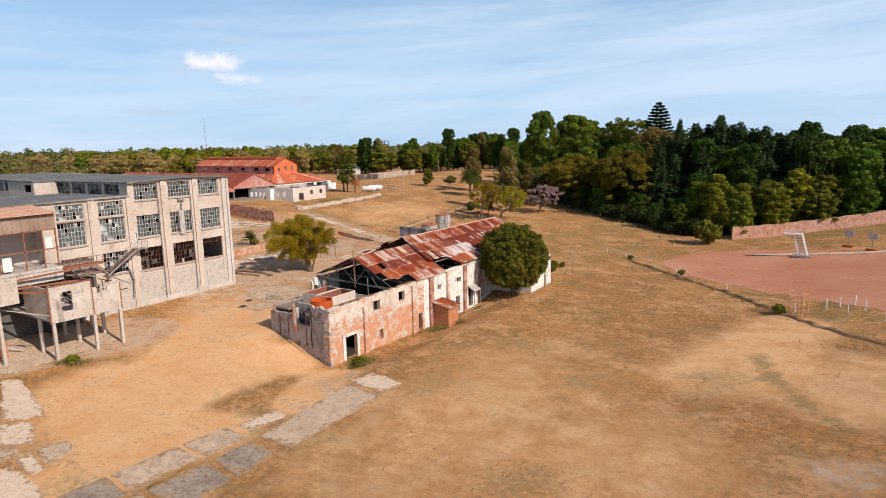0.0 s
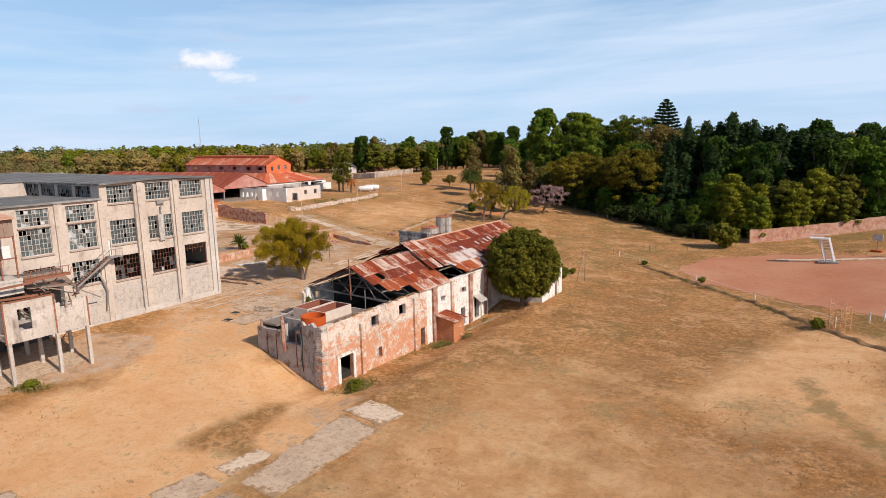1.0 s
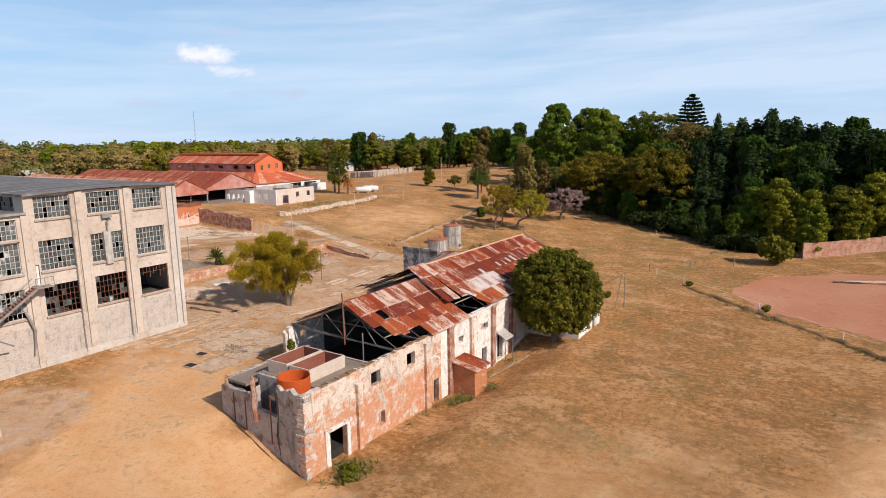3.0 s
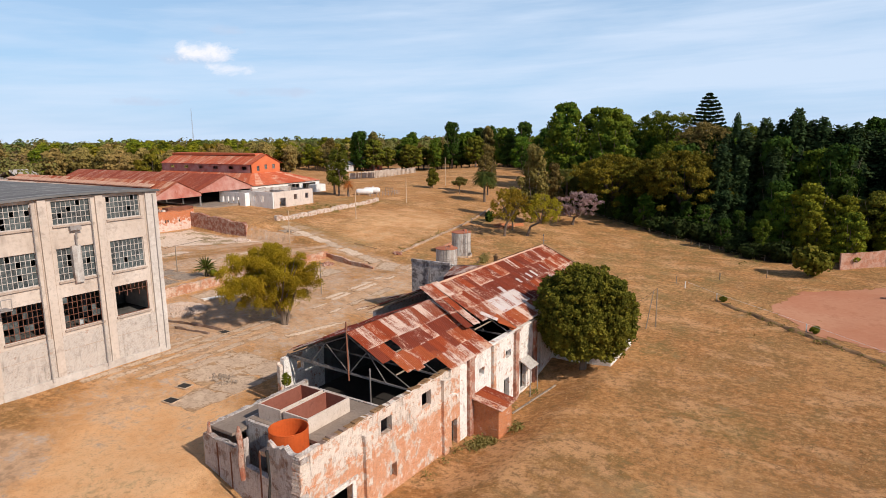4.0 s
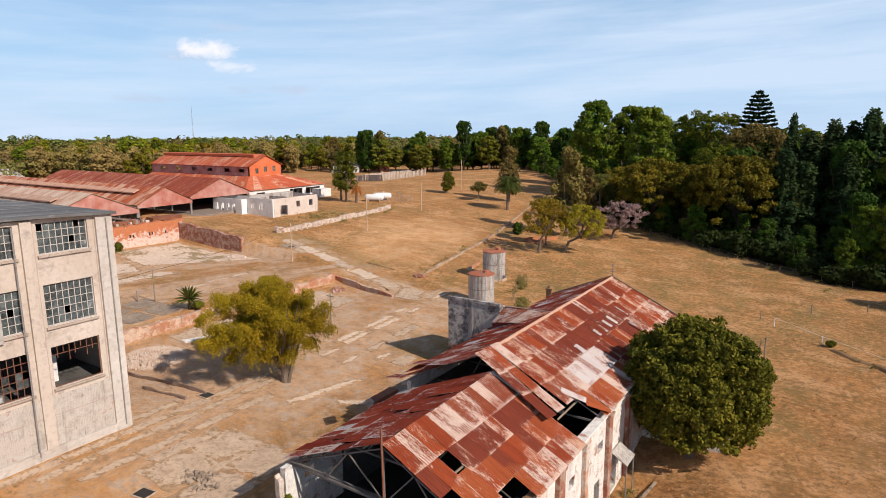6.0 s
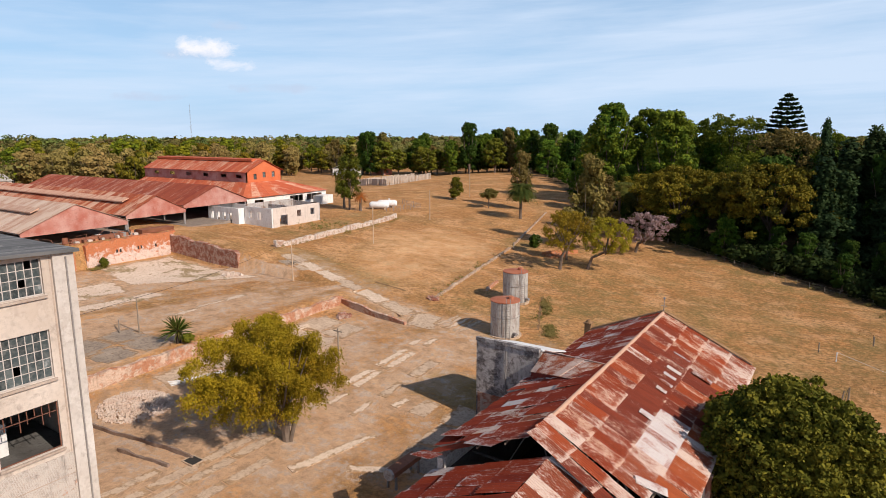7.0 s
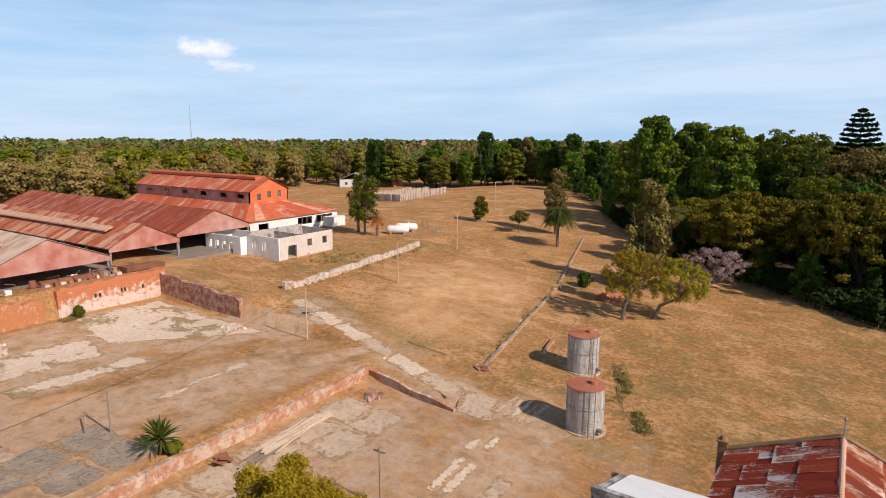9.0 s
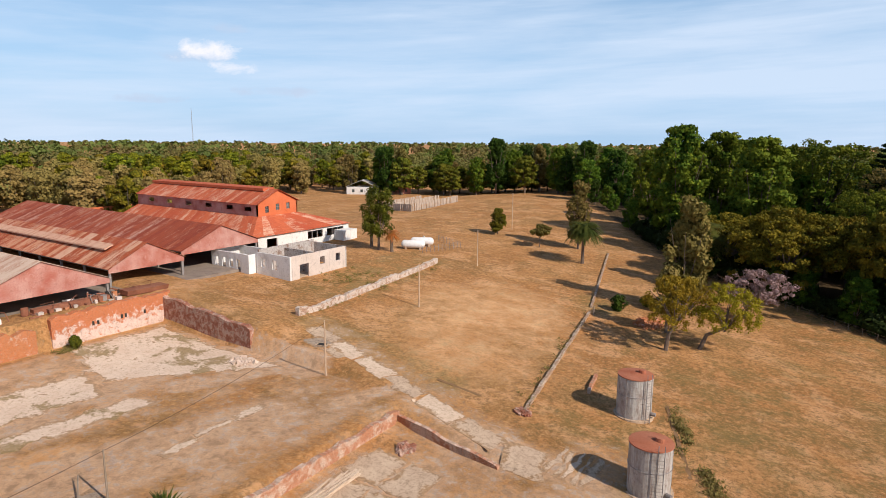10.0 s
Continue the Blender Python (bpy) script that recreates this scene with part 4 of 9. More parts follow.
slab([(-45.7, 24.6), (-45.4, 29.8), (-41.2, 29.2), (-41.2, 24.4)], M_SLAB_DARK, FRONT, 0.04, 0.1)
slab([(-45.8, 19.0), (-45.7, 24.0), (-41.2, 23.8), (-41.2, 19.0)], M_SLAB, FRONT, 0.04, 0.1)
slab([(-47.4, 49.9), (-46.0, 53.2), (-41.2, 52.7), (-41.4, 49.2)], M_SLAB_PALE, FRONT, 0.04, 0.25)
PAD = "broad pale concrete pad before the factory"
slab([(-78.6, 27.2), (-76.4, 28.6), (-65.6, 26.2), (-67.6, 22.9)], M_SLAB_PALE, PAD, 0.04, 0.3)
slab([(-79.0, 18.0), (-78.8, 27.0), (-68.0, 22.7), (-66.0, 17.0)], M_SLAB_PALE, PAD, 0.04, 0.3)
slab([(-67.3, 22.7), (-65.3, 24.8), (-61.0, 22.9), (-63.0, 20.6)], M_SLAB_PALE, PAD, 0.04, 0.3)
slab([(-59.8, 22.5), (-59.3, 24.9), (-57.0, 24.5), (-56.2, 21.9)], M_SLAB, PAD, 0.04, 0.25)
slab([(-59.6, 20.5), (-59.5, 22.0), (-56.0, 21.6), (-55.6, 20.3)], M_SLAB_PALE, PAD, 0.03, 0.15)
slab([(-62.6, 19.2), (-62.2, 21.8), (-60.2, 21.7), (-59.9, 19.2)], M_SLAB, PAD, 0.04, 0.2)
slab([(-59.0, 15.0), (-58.5, 20.1), (-51.5, 19.8), (-52.0, 15.0)], M_SLAB_PALE, PAD, 0.04, 0.2)
slab([(-91.0, 24.0), (-91.0, 42.4), (-80.2, 42.0), (-79.0, 27.6)], M_SLAB, "stained concrete floor under the loading bridge", 0.02, 0.4)
# paved yard between factory and ruin
for x, y0, y1 in ((-92.6, 60, 76), (-90.9, 58, 87), (-89.4, 60, 86), (-87.0, 62, 82)):
    y = y0
    while y < y1 - 3:
        slab([(x, y), (x, y + 4.6), (x + 1.0, y + 4.6), (x + 1.0, y)], M_SLAB, "long strip of old concrete roadway", 0.03, 0.08)
        y += 4.75
slab([(-84.4, 80.6), (-82.6, 89.4), (-81.7, 89.2), (-83.4, 80.4)], M_SLAB_PALE, "pale concrete kerb strip lying in the yard", 0.06, 0.08)
slab([(-80.6, 84.0), (-76.0, 86.6), (-75.6, 85.8), (-80.2, 83.2)], M_SLAB_PALE, "pale concrete kerb strip lying in the yard", 0.06, 0.1)
slab([(-85.6, 66.6), (-85.6, 73.4), (-79.0, 73.6), (-78.6, 67.0)], M_SLAB, "cracked concrete floor between factory and ruin", 0.02, 0.4)
grid_slabs((-84.5, 60.5), (4.6, 0.1), (0.0, 4.6), 2, 3, (M_SLAB,), 0.1, ((0, 0),))
grid_slabs((-78.0, 86.0), (4.6, 0.1), (-0.4, 4.4), 1, 3, (M_SLAB, M_SLAB_DARK), 0.15)
# two rows of track slabs and the road to the upper yard
TRACK = "long bleached concrete track slab sunk in the yard"
for x, y, n, dx, w in ((-91.57, 94.8, 5.2, -0.15, 0.93), (-91.85, 101.1, 6.2, -0.5, 0.95), (-90.4, 95.5, 4.9, -0.3, 0.9), (-90.65, 100.9, 6.1, -0.35, 0.94), (-91.2, 109.6, 3.1, -0.3, 0.95), (-92.6, 108.8, 2.3, -0.3, 0.8), (-89.6, 90.8, 3.0, -0.35, 0.62), (-86.4, 90.6, 3.4, -0.4, 0.7), (-84.5, 94.6, 2.2, 0.1, 0.85)):
    slab([(x, y), (x + dx, y + n), (x + dx + w, y + n), (x + w, y)], M_SLAB_PALE, TRACK, 0.04, 0.07)
for x, y, n, dx, w in ((-87.5, 101.5, 5.1, -0.35, 1.6), (-86.9, 95.5, 3.9, -0.3, 1.0), (-82.4, 94.7, 3.2, 0.1, 1.9)):
    slab([(x, y), (x + dx, y + n), (x + dx + w, y + n), (x + w, y)], M_SLAB, "worn concrete slab sunk in the yard", 0.04, 0.14)
grid_slabs((-97.5, 114.5), (4.4, 0.7), (-1.6, 5.0), 1, 1, (M_SLAB,), 0.1)
grid_slabs((-99.5, 116.2), (-6.2, 1.9), (0.9, 3.0), 6, 1, (M_SLAB, M_SLAB_PALE), 0.15)
grid_slabs((-134.5, 124.5), (4.4, -0.9), (0.9, 3.4), 2, 1, (M_SLAB, M_SLAB_DARK), 0.3)
grid_slabs((-94.0, 116.5), (0.9, 0.0), (0.0, 6.0), 5, 1, (M_SLAB_PALE, M_SLAB), 0.16)
# bleached floors of the upper yard
slab([(-158.4, 105.5), (-147.0, 103.5), (-131.5, 119.4), (-158.4, 119.4)], M_FLOOR, "broad bleached concrete floor of the upper yard", 0.04, 0.9)
slab([(-152.5, 86.0), (-143.5, 85.0), (-142.5, 101.5), (-150.0, 103.0)], M_FLOOR, "bleached strip of concrete floor in the upper yard", 0.04, 0.8)
slab([(-140.2, 88.0), (-136.6, 88.5), (-134.8, 104.0), (-139.0, 103.0)], M_FLOOR, "bleached strip of concrete floor in the upper yard", 0.04, 0.7)
grid_slabs((-124.5, 96.0), (1.6, 0.2), (-0.2, 4.5), 1, 3, (M_SLAB_PALE,), 0.3, (), 0.3)
grid_slabs((-129.5, 72.0), (4.4, 0.2), (-0.2, 5.4), 3, 2, (M_SLAB_DARK, M_SLAB), 0.15, (), 0.3)
grid_slabs((-122.5, 81.0), (4.9, 0.3), (-0.4, 4.4), 2, 2, (M_SLAB_DARK,), 0.05, (), 0.3, "dark grey worn concrete floor of the yard")
# lower yard
grid_slabs((-109.5, 84.0), (4.2, 0.1), (0.0, 5.4), 2, 5, (M_SLAB, M_SLAB), 0.06, ((1, 0), (1, 2)), 0.25)

# running track of red clay with its pale walk
tagged(part("clay_field", draped([(-29, 122), (34, 84), (44, 150), (-20, 150)], 0.035, 0.9, 0.06), M_CLAY, None, "flat red clay sports ground"), category="sports ground", kind="structure")
tagged(part("clay_field", draped([(-33.5, 131.5), (-28.6, 122.2), (-19.6, 149.6), (-30, 143)], 0.03, 0.9, 0.06), M_CLAY, None, "rounded end of the red clay ground"), category="sports ground", kind="structure")
slab([(-18, 143.2), (34, 149.6), (34, 152.2), (-18, 144.8)], M_SLAB_PALE, "pale concrete walk beside the red clay ground", 0.13, 0.1)


# ---- factory ----
def window_grid(parent, u0, u1, z0, z1, cols, rows, x, gone=0.12, rng=None, covers=(), bars=M_FRAME, open_below=0, glass=None):
    """A steel window in a wall at x, facing east: frame, bars, and each pane."""
    w = thing("window", "", "")
    w.parent = parent
    m = Mesh()
    for a, b, c, d in ((u0, u1, z0, z0 + 0.07), (u0, u1, z1 - 0.07, z1), (u0, u0 + 0.07, z0 + 0.07, z1 - 0.07), (u1 - 0.07, u1, z0 + 0.07, z1 - 0.07)):
        m.box(x - 0.04, a, c, x + 0.04, b, d)
    part("window_frame", m, bars, w)
    m = Mesh()
    pu, pz = (u1 - u0 - 0.14) / cols, (z1 - z0 - 0.14) / rows
    for i in range(1, cols):
        q = u0 + 0.07 + i * pu
        m.box(x - 0.025, q - 0.028, z0 + 0.07 + open_below * (1.9 + 0.4 * (i % 3)), x + 0.025, q + 0.028, z1 - 0.07)
    for j in range(1 + (rows - 2) * open_below, rows):
        q = z0 + 0.07 + j * pz
        m.box(x - 0.022, u0 + 0.07, q - 0.025, x + 0.022, u1 - 0.07, q + 0.025)
    part("glazing_grid", m, bars, w)
    glass = glass or M_GLASS
    key = "%s%.2f_%.2f" % (glass.name, pu, pz)
    if key not in PANES:
        PANES[key] = Mesh().box(-0.006, 0.02, 0.02, 0.006, pu - 0.02, pz - 0.02).data("pane")
    for i in range(cols):
        for j in range(rows):
            if rng.random() > gone and not any(i in c for c in covers):
                p = part("pane", PANES[key], glass, w)
                p.location = (x - 0.004, u0 + 0.07 + i * pu, z0 + 0.07 + j * pz)
                p.rotation_euler = (0, rng.uniform(-0.015, 0.015), rng.uniform(-0.015, 0.015))
    part("sill", Mesh().box(x - 0.1, u0 - 0.12, z0 - 0.22, x + 0.38, u1 + 0.12, z0 - 0.05), M_SILL, w)
    return w


PANES = {}


def factory():
    rng = random.Random(5)
    f = thing("factory", "abandoned three-storey concrete factory with broken steel windows", "factory")
    X, T = -91.5, 0.38
    cols = [(52.2, 55.9), (57.8, 61.7), (63.3, 67.1)]
    low = [(40.8, 44.5), (46.6, 50.3)]
    rows_hi, rows_lo = [(5.3, 8.7), (10.4, 13.75), (16.15, 18.6)], [(5.6, 8.8), (10.5, 13.85), (14.2, 16.35)]
    holes = [(a, b, c, d) for a, b in cols for c, d in rows_hi] + [(a, b, c, d) for a, b in low for c, d in rows_lo]
    holes.append((51.2, 52.0, 9.0, 11.2))
    here = lambda u, d, z: (X - d, u, z)
    base = lambda u: land(X, u) - 0.4
    m = holed(Mesh(), here, [51.3, 69.0], [-0.6, 4.6, 18.9], [h for h in holes if h[0] > 51], T)
    part("east_wall", m, M_FACTORY, f)
    m = holed(Mesh(), here, [20.0, 40.2, 51.3], [-1.6, 4.6, 16.95], [h for h in holes if h[0] < 51], T)
    part("east_wall", m, M_FACTORY, f)
    # plinth with patched render, a little proud
    m = Mesh().box(X, 42.0, -1.6, X + 0.05, 51.25, 4.55).box(X, 51.35, -0.6, X + 0.05, 68.6, 4.7)
    part("plinth", m, M_PLINTH, f)
    # foot ledge, dark seams beside the pilasters, torn sheet hanging on the wall
    part("foot_ledge", Mesh().box(X + 0.05, 42.0, -1.6, X + 0.3, 51.2, -0.15).box(X + 0.05, 51.35, -0.9, X + 0.3, 68.6, 0.55), M_FACTORY_LOW, f)
    for y, z in ((56.35, 18.8), (57.35, 18.8), (63.0, 18.8), (67.6, 18.8), (51.6, 16.8)):
        part("seam", Mesh().box(X + 0.002, y - 0.05, 0.6, X + 0.014, y + 0.05, z), M_SILL, f)
    part("seam", Mesh().box(X + 0.052, 51.4, 3.1, X + 0.062, 68.5, 3.16), M_SILL, f)
    chute = Mesh().tube([(X + 0.3, 49.9, 6.4), (X + 0.45, 50.3, 5.3), (X + 0.42, 50.6, 4.2), (X + 0.35, 50.5, 2.9), (X + 0.28, 50.3, 1.4)], [0.12, 0.18, 0.16, 0.13, 0.08], 7)
    part("hanging_chute", chute, M_STEEL, f, "torn grey chute hanging on the wall")
    # pilasters
    for a, b, z in ((45.1, 46.0, 16.9), (56.45, 57.25, 18.85), (62.1, 62.9, 18.85), (67.7, 69.05, 18.85), (50.7, 51.5, 16.9)):
        part("pilaster", Mesh().box(X, a, -0.6, X + 0.24, b, z), M_FACTORY if b < 69 else M_FACTORY_LOW, f)
    # side and back walls, floors
    part("north_wall", Mesh().box(-160, 68.6, -0.6, X - T, 69.0, 18.8), M_FACTORY, f)
    part("west_wall", Mesh().box(-160.4, 20, -1.0, -160, 69, 18.2), M_FACTORY, f)
    part("south_wall", Mesh().box(-160, 20, -2, X - T, 20.4, 16.4), M_FACTORY, f)
    # Slabs and columns carry the interior's shade in their colour.
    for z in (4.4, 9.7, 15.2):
        part("floor_slab", Mesh().box(-159.9, 20.5, z, X - T - 0.01, 68.5, z + 0.25), M_SHADE_DARK, f)
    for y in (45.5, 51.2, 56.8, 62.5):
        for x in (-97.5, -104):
            part("column", Mesh().box(x - 0.3, y - 0.3, -0.5, x + 0.3, y + 0.3, 15.1), M_SHADE_DARK, f)
    # Partitions added close behind the windows so that the rooms look dark.
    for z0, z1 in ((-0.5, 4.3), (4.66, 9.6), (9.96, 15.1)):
        part("inner_wall", Mesh().box(-99.3, 20.5, z0, -99.0, 68.5, z1), M_SHADE_DARK, f)
    part("inner_wall", Mesh().box(-99.3, 51.6, 15.5, -99.0, 68.5, 18.6), M_SHADE_DARK, f)
    # clerestory wall over the lower roof
    sl = lambda x: 17.05 + (x + 91.5) * 0.017
    ws = [(-a - 4.2, -a) for a in (94.0, 99.0, 104.0, 109.0)] + [(-a - 4.4, -a) for a in (124.0, 129.0, 134.0, 139.0, 144.0, 149.0)]
    m = holed(Mesh(), lambda u, d, z: (u, 51.3 + d, z), [-160, -91.9], [15.5, 18.8], [(a, b, 16.85 if a > -112 else 16.5, 18.55) for a, b in ws], 0.25)
    part("clerestory_wall", m, M_FACTORY, f)
    for a, b in ws:
        z0 = 16.85 if a > -112 else 16.5
        w = Mesh()
        for i in range(9):
            q = a + (b - a) * i / 8
            w.box(q - 0.025, 51.4, z0, q + 0.025, 51.46, 18.55)
        for k in (0, 0.33, 0.66, 1):
            q = z0 + (18.55 - z0) * k
            w.box(a, 51.39, q - 0.025, b, 51.47, q + 0.025)
        win = part("clerestory_window", w, M_STEEL, f)
        for i in range(8):
            for k in range(3):
                if rng.random() < 0.72:
                    h = (18.55 - z0) / 3
                    part("pane", Mesh().box(a + (b - a) * i / 8 + 0.03, 51.425, z0 + h * k + 0.03, a + (b - a) * (i + 1) / 8 - 0.03, 51.435, z0 + h * (k + 1) - 0.03), M_GLASS, win)
    m = holed(Mesh(), lambda u, d, z: (u, 47.6 + d, z), [-122.5, -113.0], [15.5, 18.75], [(-116.5, -114.0, 17.1, 18.3)], 0.25)
    m.box(-113.25, 47.85, 15.5, -113.0, 51.3, 18.75).box(-122.5, 47.85, 15.5, -122.25, 51.3, 18.75)
    part("stair_house", m, M_FACTORY, f)
    # roofs
    roof = Mesh()
    ys, xs = steps(51.0, 69.35, 2.0), steps(-160.6, -91.0, 6.0)
    z = lambda x, y: 18.95 + 0.3 * math.sin((y - 51) / 18.4 * math.pi) + (x + 91) * 0.006 + 0.03 * noise.noise((x, y, 0))
    roof.v = [(x, y, z(x, y)) for y in ys for x in xs]
    w = len(xs)
    roof.f = [(j * w + i, j * w + i + 1, (j + 1) * w + i + 1, (j + 1) * w + i) for j in range(len(ys) - 1) for i in range(w - 1)]
    rim = list(range(w)) + [j * w + w - 1 for j in range(1, len(ys))] + [(len(ys) - 1) * w + i for i in range(w - 2, -1, -1)] + [j * w for j in range(len(ys) - 2, 0, -1)]
    o = len(roof.v)
    roof.v += [(roof.v[i][0], roof.v[i][1], roof.v[i][2] - 0.22) for i in rim]
    roof.f += [(rim[q], o + q, o + (q + 1) % len(rim), rim[(q + 1) % len(rim)]) for q in range(len(rim))]
    part("stair_house_roof", Mesh().box(-122.7, 47.4, 18.76, -112.8, 50.95, 18.95), M_ROOF_FELT, f)
    part("upper_roof", roof, M_ROOF_FELT, f)
    m = Mesh().hexa([(-160.4, 19.6, sl(-160) - 0.25), (-91.1, 19.6, sl(-91) - 0.25), (-91.1, 51.25, sl(-91) - 0.25), (-160.4, 51.25, sl(-160) - 0.25)], [(-160.4, 19.6, sl(-160)), (-91.1, 19.6, sl(-91)), (-91.1, 51.25, sl(-91)), (-160.4, 51.25, sl(-160))])
    part("lower_roof", m, M_ROOF_FELT, f)
    # windows
    for i, (a, b) in enumerate(cols):
        for j, (c, d) in enumerate(rows_hi):
            covers = ((3, 4),) if (i, j) == (1, 1) else ()
            gone = 0.99 if (i, j) == (2, 0) else (0.8 if j == 0 else (0.12 if j == 2 else 0.06))
            w = window_grid(f, a, b, c, d, 8, (5, 5, 4)[j], X - 0.2, gone, rng, covers, M_BARS if j == 0 else M_FRAME, 1 if (i, j) == (2, 0) else 0)
    for a, b in low:
        for j, (c, d) in enumerate(rows_lo):
            window_grid(f, a, b, c, d, 8, (5, 5, 4)[j], X - 0.2, 0.5 if j == 0 else 0.08, rng, (), M_FRAME, 0, M_GLASS_PALE)
    part("inner_partition", Mesh().box(X - 3.4, 63.4, 4.66, X - 3.2, 65.0, 7.0), M_WHITE, f, "pale partition seen through the broken window")
    part("duct", Mesh().box(X - 0.2, 59.2, 10.0, X + 0.3, 60.1, 13.9), M_TANK, f, "pale sheet-metal duct in a window")
    m = Mesh().tube([(X + 0.3, 59.7, 13.9), (X + 0.4, 59.7, 15.2), (X + 0.9, 59.9, 15.3)], [0.09, 0.09, 0.09], 6).box(X, 59.2, 15.5, X + 0.45, 60.3, 15.95)
    part("vent_pipe", m, M_STEEL, f)
    for y, z in ((69.0, 18.5), (56.3, 18.5), (62.0, 18.5)):
        part("drain_pipe", Mesh().tube([(X + 0.3, y - 0.5, 0.2), (X + 0.3, y - 0.5, z)], [0.06, 0.06], 6), M_STEEL, f)
    # door and outside stair down to the broken landing
    part("door", Mesh().box(X - 0.2, 51.25, 9.0, X - 0.14, 51.95, 11.1), M_WHITE, f, "pale door at the head of a stair")
    m = Mesh()
    for i in range(15):
        y, z = 50.7 - i * 0.3, 8.9 - i * 0.21
        m.box(X + 0.5, y, z, X + 1.5, y + 0.28, z + 0.04)
    part("stair_treads", m, M_RUST_DARK, f)
    for dx in (0.45, 1.5):
        part("stair_string", Mesh().beam((X + dx, 51.0, 8.95), (X + dx, 46.2, 5.75), 0.06, 0.25), M_STEEL, f)
        part("stair_rail", Mesh().beam((X + dx, 51.0, 9.95), (X + dx, 46.2, 6.7), 0.04, 0.04), M_STEEL, f)
    m = Mesh().box(X + 0.25, 50.8, 8.85, X + 1.6, 52.6, 8.95)
    for y in (50.8, 51.7, 52.6):
        m.box(X + 1.54, y - 0.03, 8.95, X + 1.6, y + 0.03, 10.0)
    m.box(X + 1.53, 50.8, 9.95, X + 1.61, 52.6, 10.02)
    part("stair_landing", m, M_STEEL, f)
    return f


factory()


def wreck():
    """The half-collapsed loading bridge before the factory, on tall concrete legs."""
    rng = random.Random(9)
    w = thing("loading_bridge", "collapsing concrete loading bridge on thin legs before the factory", "ruin")
    X = -91.2
    # upper room with corrugated cladding and an open row of windows
    m = Mesh()
    for i in range(26):
        y = 25.0 + i * 0.49
        m.box(-85.06 - 0.03 * (i % 2), y, 14.1 + rng.uniform(-0.15, 0.1), -84.98 - 0.03 * (i % 2), y + 0.47, 16.2)
    part("cladding", m, M_RUSTWOOD, w, "rusted corrugated cladding")
    m = Mesh()
    for y in (25.0, 28.0, 31.0, 33.9, 36.0, 37.6):
        m.box(-85.1, y - 0.07, 9.2, -84.95, y + 0.07, 14.1)
    m.box(-85.1, 25, 11.55, -84.95, 37.7, 11.68).box(-85.1, 25, 14.0, -84.95, 37.7, 14.12)
    part("window_frame", m, M_RUST_DARK, w)
    for y0, z0, dy, dz in ((31.3, 9.5, 1.0, 1.7), (36.3, 11.7, 0.8, 1.4), (29.2, 9.4, 1.4, 1.2)):
        part("pane", Mesh().box(-85.04, y0, z0, -85.0, y0 + dy, z0 + dz), M_WHITE, w)
    part("roof", Mesh().hexa([(-91.1, 24.8, 16.75), (-84.4, 24.8, 16.1), (-84.4, 37.9, 16.1), (-91.1, 37.9, 16.75)], [(-91.1, 24.8, 16.83), (-84.4, 24.8, 16.18), (-84.4, 37.9, 16.18), (-91.1, 37.9, 16.83)]), M_SHED_ROOF, w)
    part("floor", Mesh().box(-91.1, 24.8, 8.9, -84.7, 37.9, 9.25), M_BRIDGE, w)
    part("parapet", Mesh().box(-85.1, 24.8, 7.5, -84.8, 37.9, 8.9), M_BRIDGE, w)
    part("back_wall", Mesh().box(-91.1, 24.8, 9.25, -90.9, 37.9, 16.1), M_BRIDGE, w)
    part("side_wall", Mesh().box(-91.1, 37.6, 9.25, -89.0, 37.85, 16.1), M_BRIDGE, w)
    # gallery
    m = Mesh().box(-85.6, 37.9, 8.7, -84.4, 43.0, 8.95)
    for i in range(8):
        m.box(-84.5, 37.9 + i * 0.7, 8.95, -84.44, 37.96 + i * 0.7, 9.9)
    m.box(-84.5, 37.9, 9.85, -84.44, 43.0, 9.92)
    part("gallery", m, M_RUST_DARK, w)
    # tumbled beams
    for i in range(64):
        y, z = 37.6 + rng.random() * 5.6, 4.6 + rng.random() * 4.2
        a = Vector((-89.5 + rng.random() * 6.5, y, z))
        b = a + Vector((rng.uniform(-1.5, 1.5), rng.uniform(0.4, 2.2), rng.uniform(-1.5, 0.4)))
        part("fallen_beam", Mesh().beam(a, b, 0.06 + 0.1 * rng.random(), 0.13), rng.choice((M_RUST_DARK, M_STEEL, M_WOOD, M_SHADE_DARK, M_BARS)), w)
    part("sagging_roof", Mesh().hexa([(-90.5, 38.0, 8.3), (-85.2, 38.4, 7.7), (-85.0, 43.6, 7.2), (-90.5, 44.5, 8.2)], [(-90.5, 38.0, 8.42), (-85.2, 38.4, 7.82), (-85.0, 43.6, 7.32), (-90.5, 44.5, 8.32)]), M_RUSTWOOD, w)
    for (ya, xa, za), (yb, xb, zb) in (((28.5, -84.6, 8.2), (38.6, -83.6, 8.75)), ((31.0, -83.4, 7.6), (38.2, -82.2, 7.5)), ((30.0, -84.8, 7.3), (33.6, -79.6, 7.2))):
        part("girder", Mesh().beam((xa, ya, za), (xb, yb, zb), 0.14, 0.24), M_RUST_DARK, w, "brown rusted girder")
    # Dark panels added over the pale wall to stand for the bridge's shade.
    part("dark_room", Mesh().box(-91.05, 24.6, 3.96, -90.8, 44.8, 8.6).box(-91.05, 24.6, -1.4, -90.8, 42.4, 3.4), M_SHADE_DARK, w)
    part("dark_room", Mesh().box(-90.8, 24.6, 3.96, -88.6, 24.8, 8.6).box(-90.8, 31.0, -1.4, -88.2, 31.2, 3.4).box(-90.8, 37.4, -1.4, -89.0, 37.6, 3.4), M_SHADE_DARK, w)
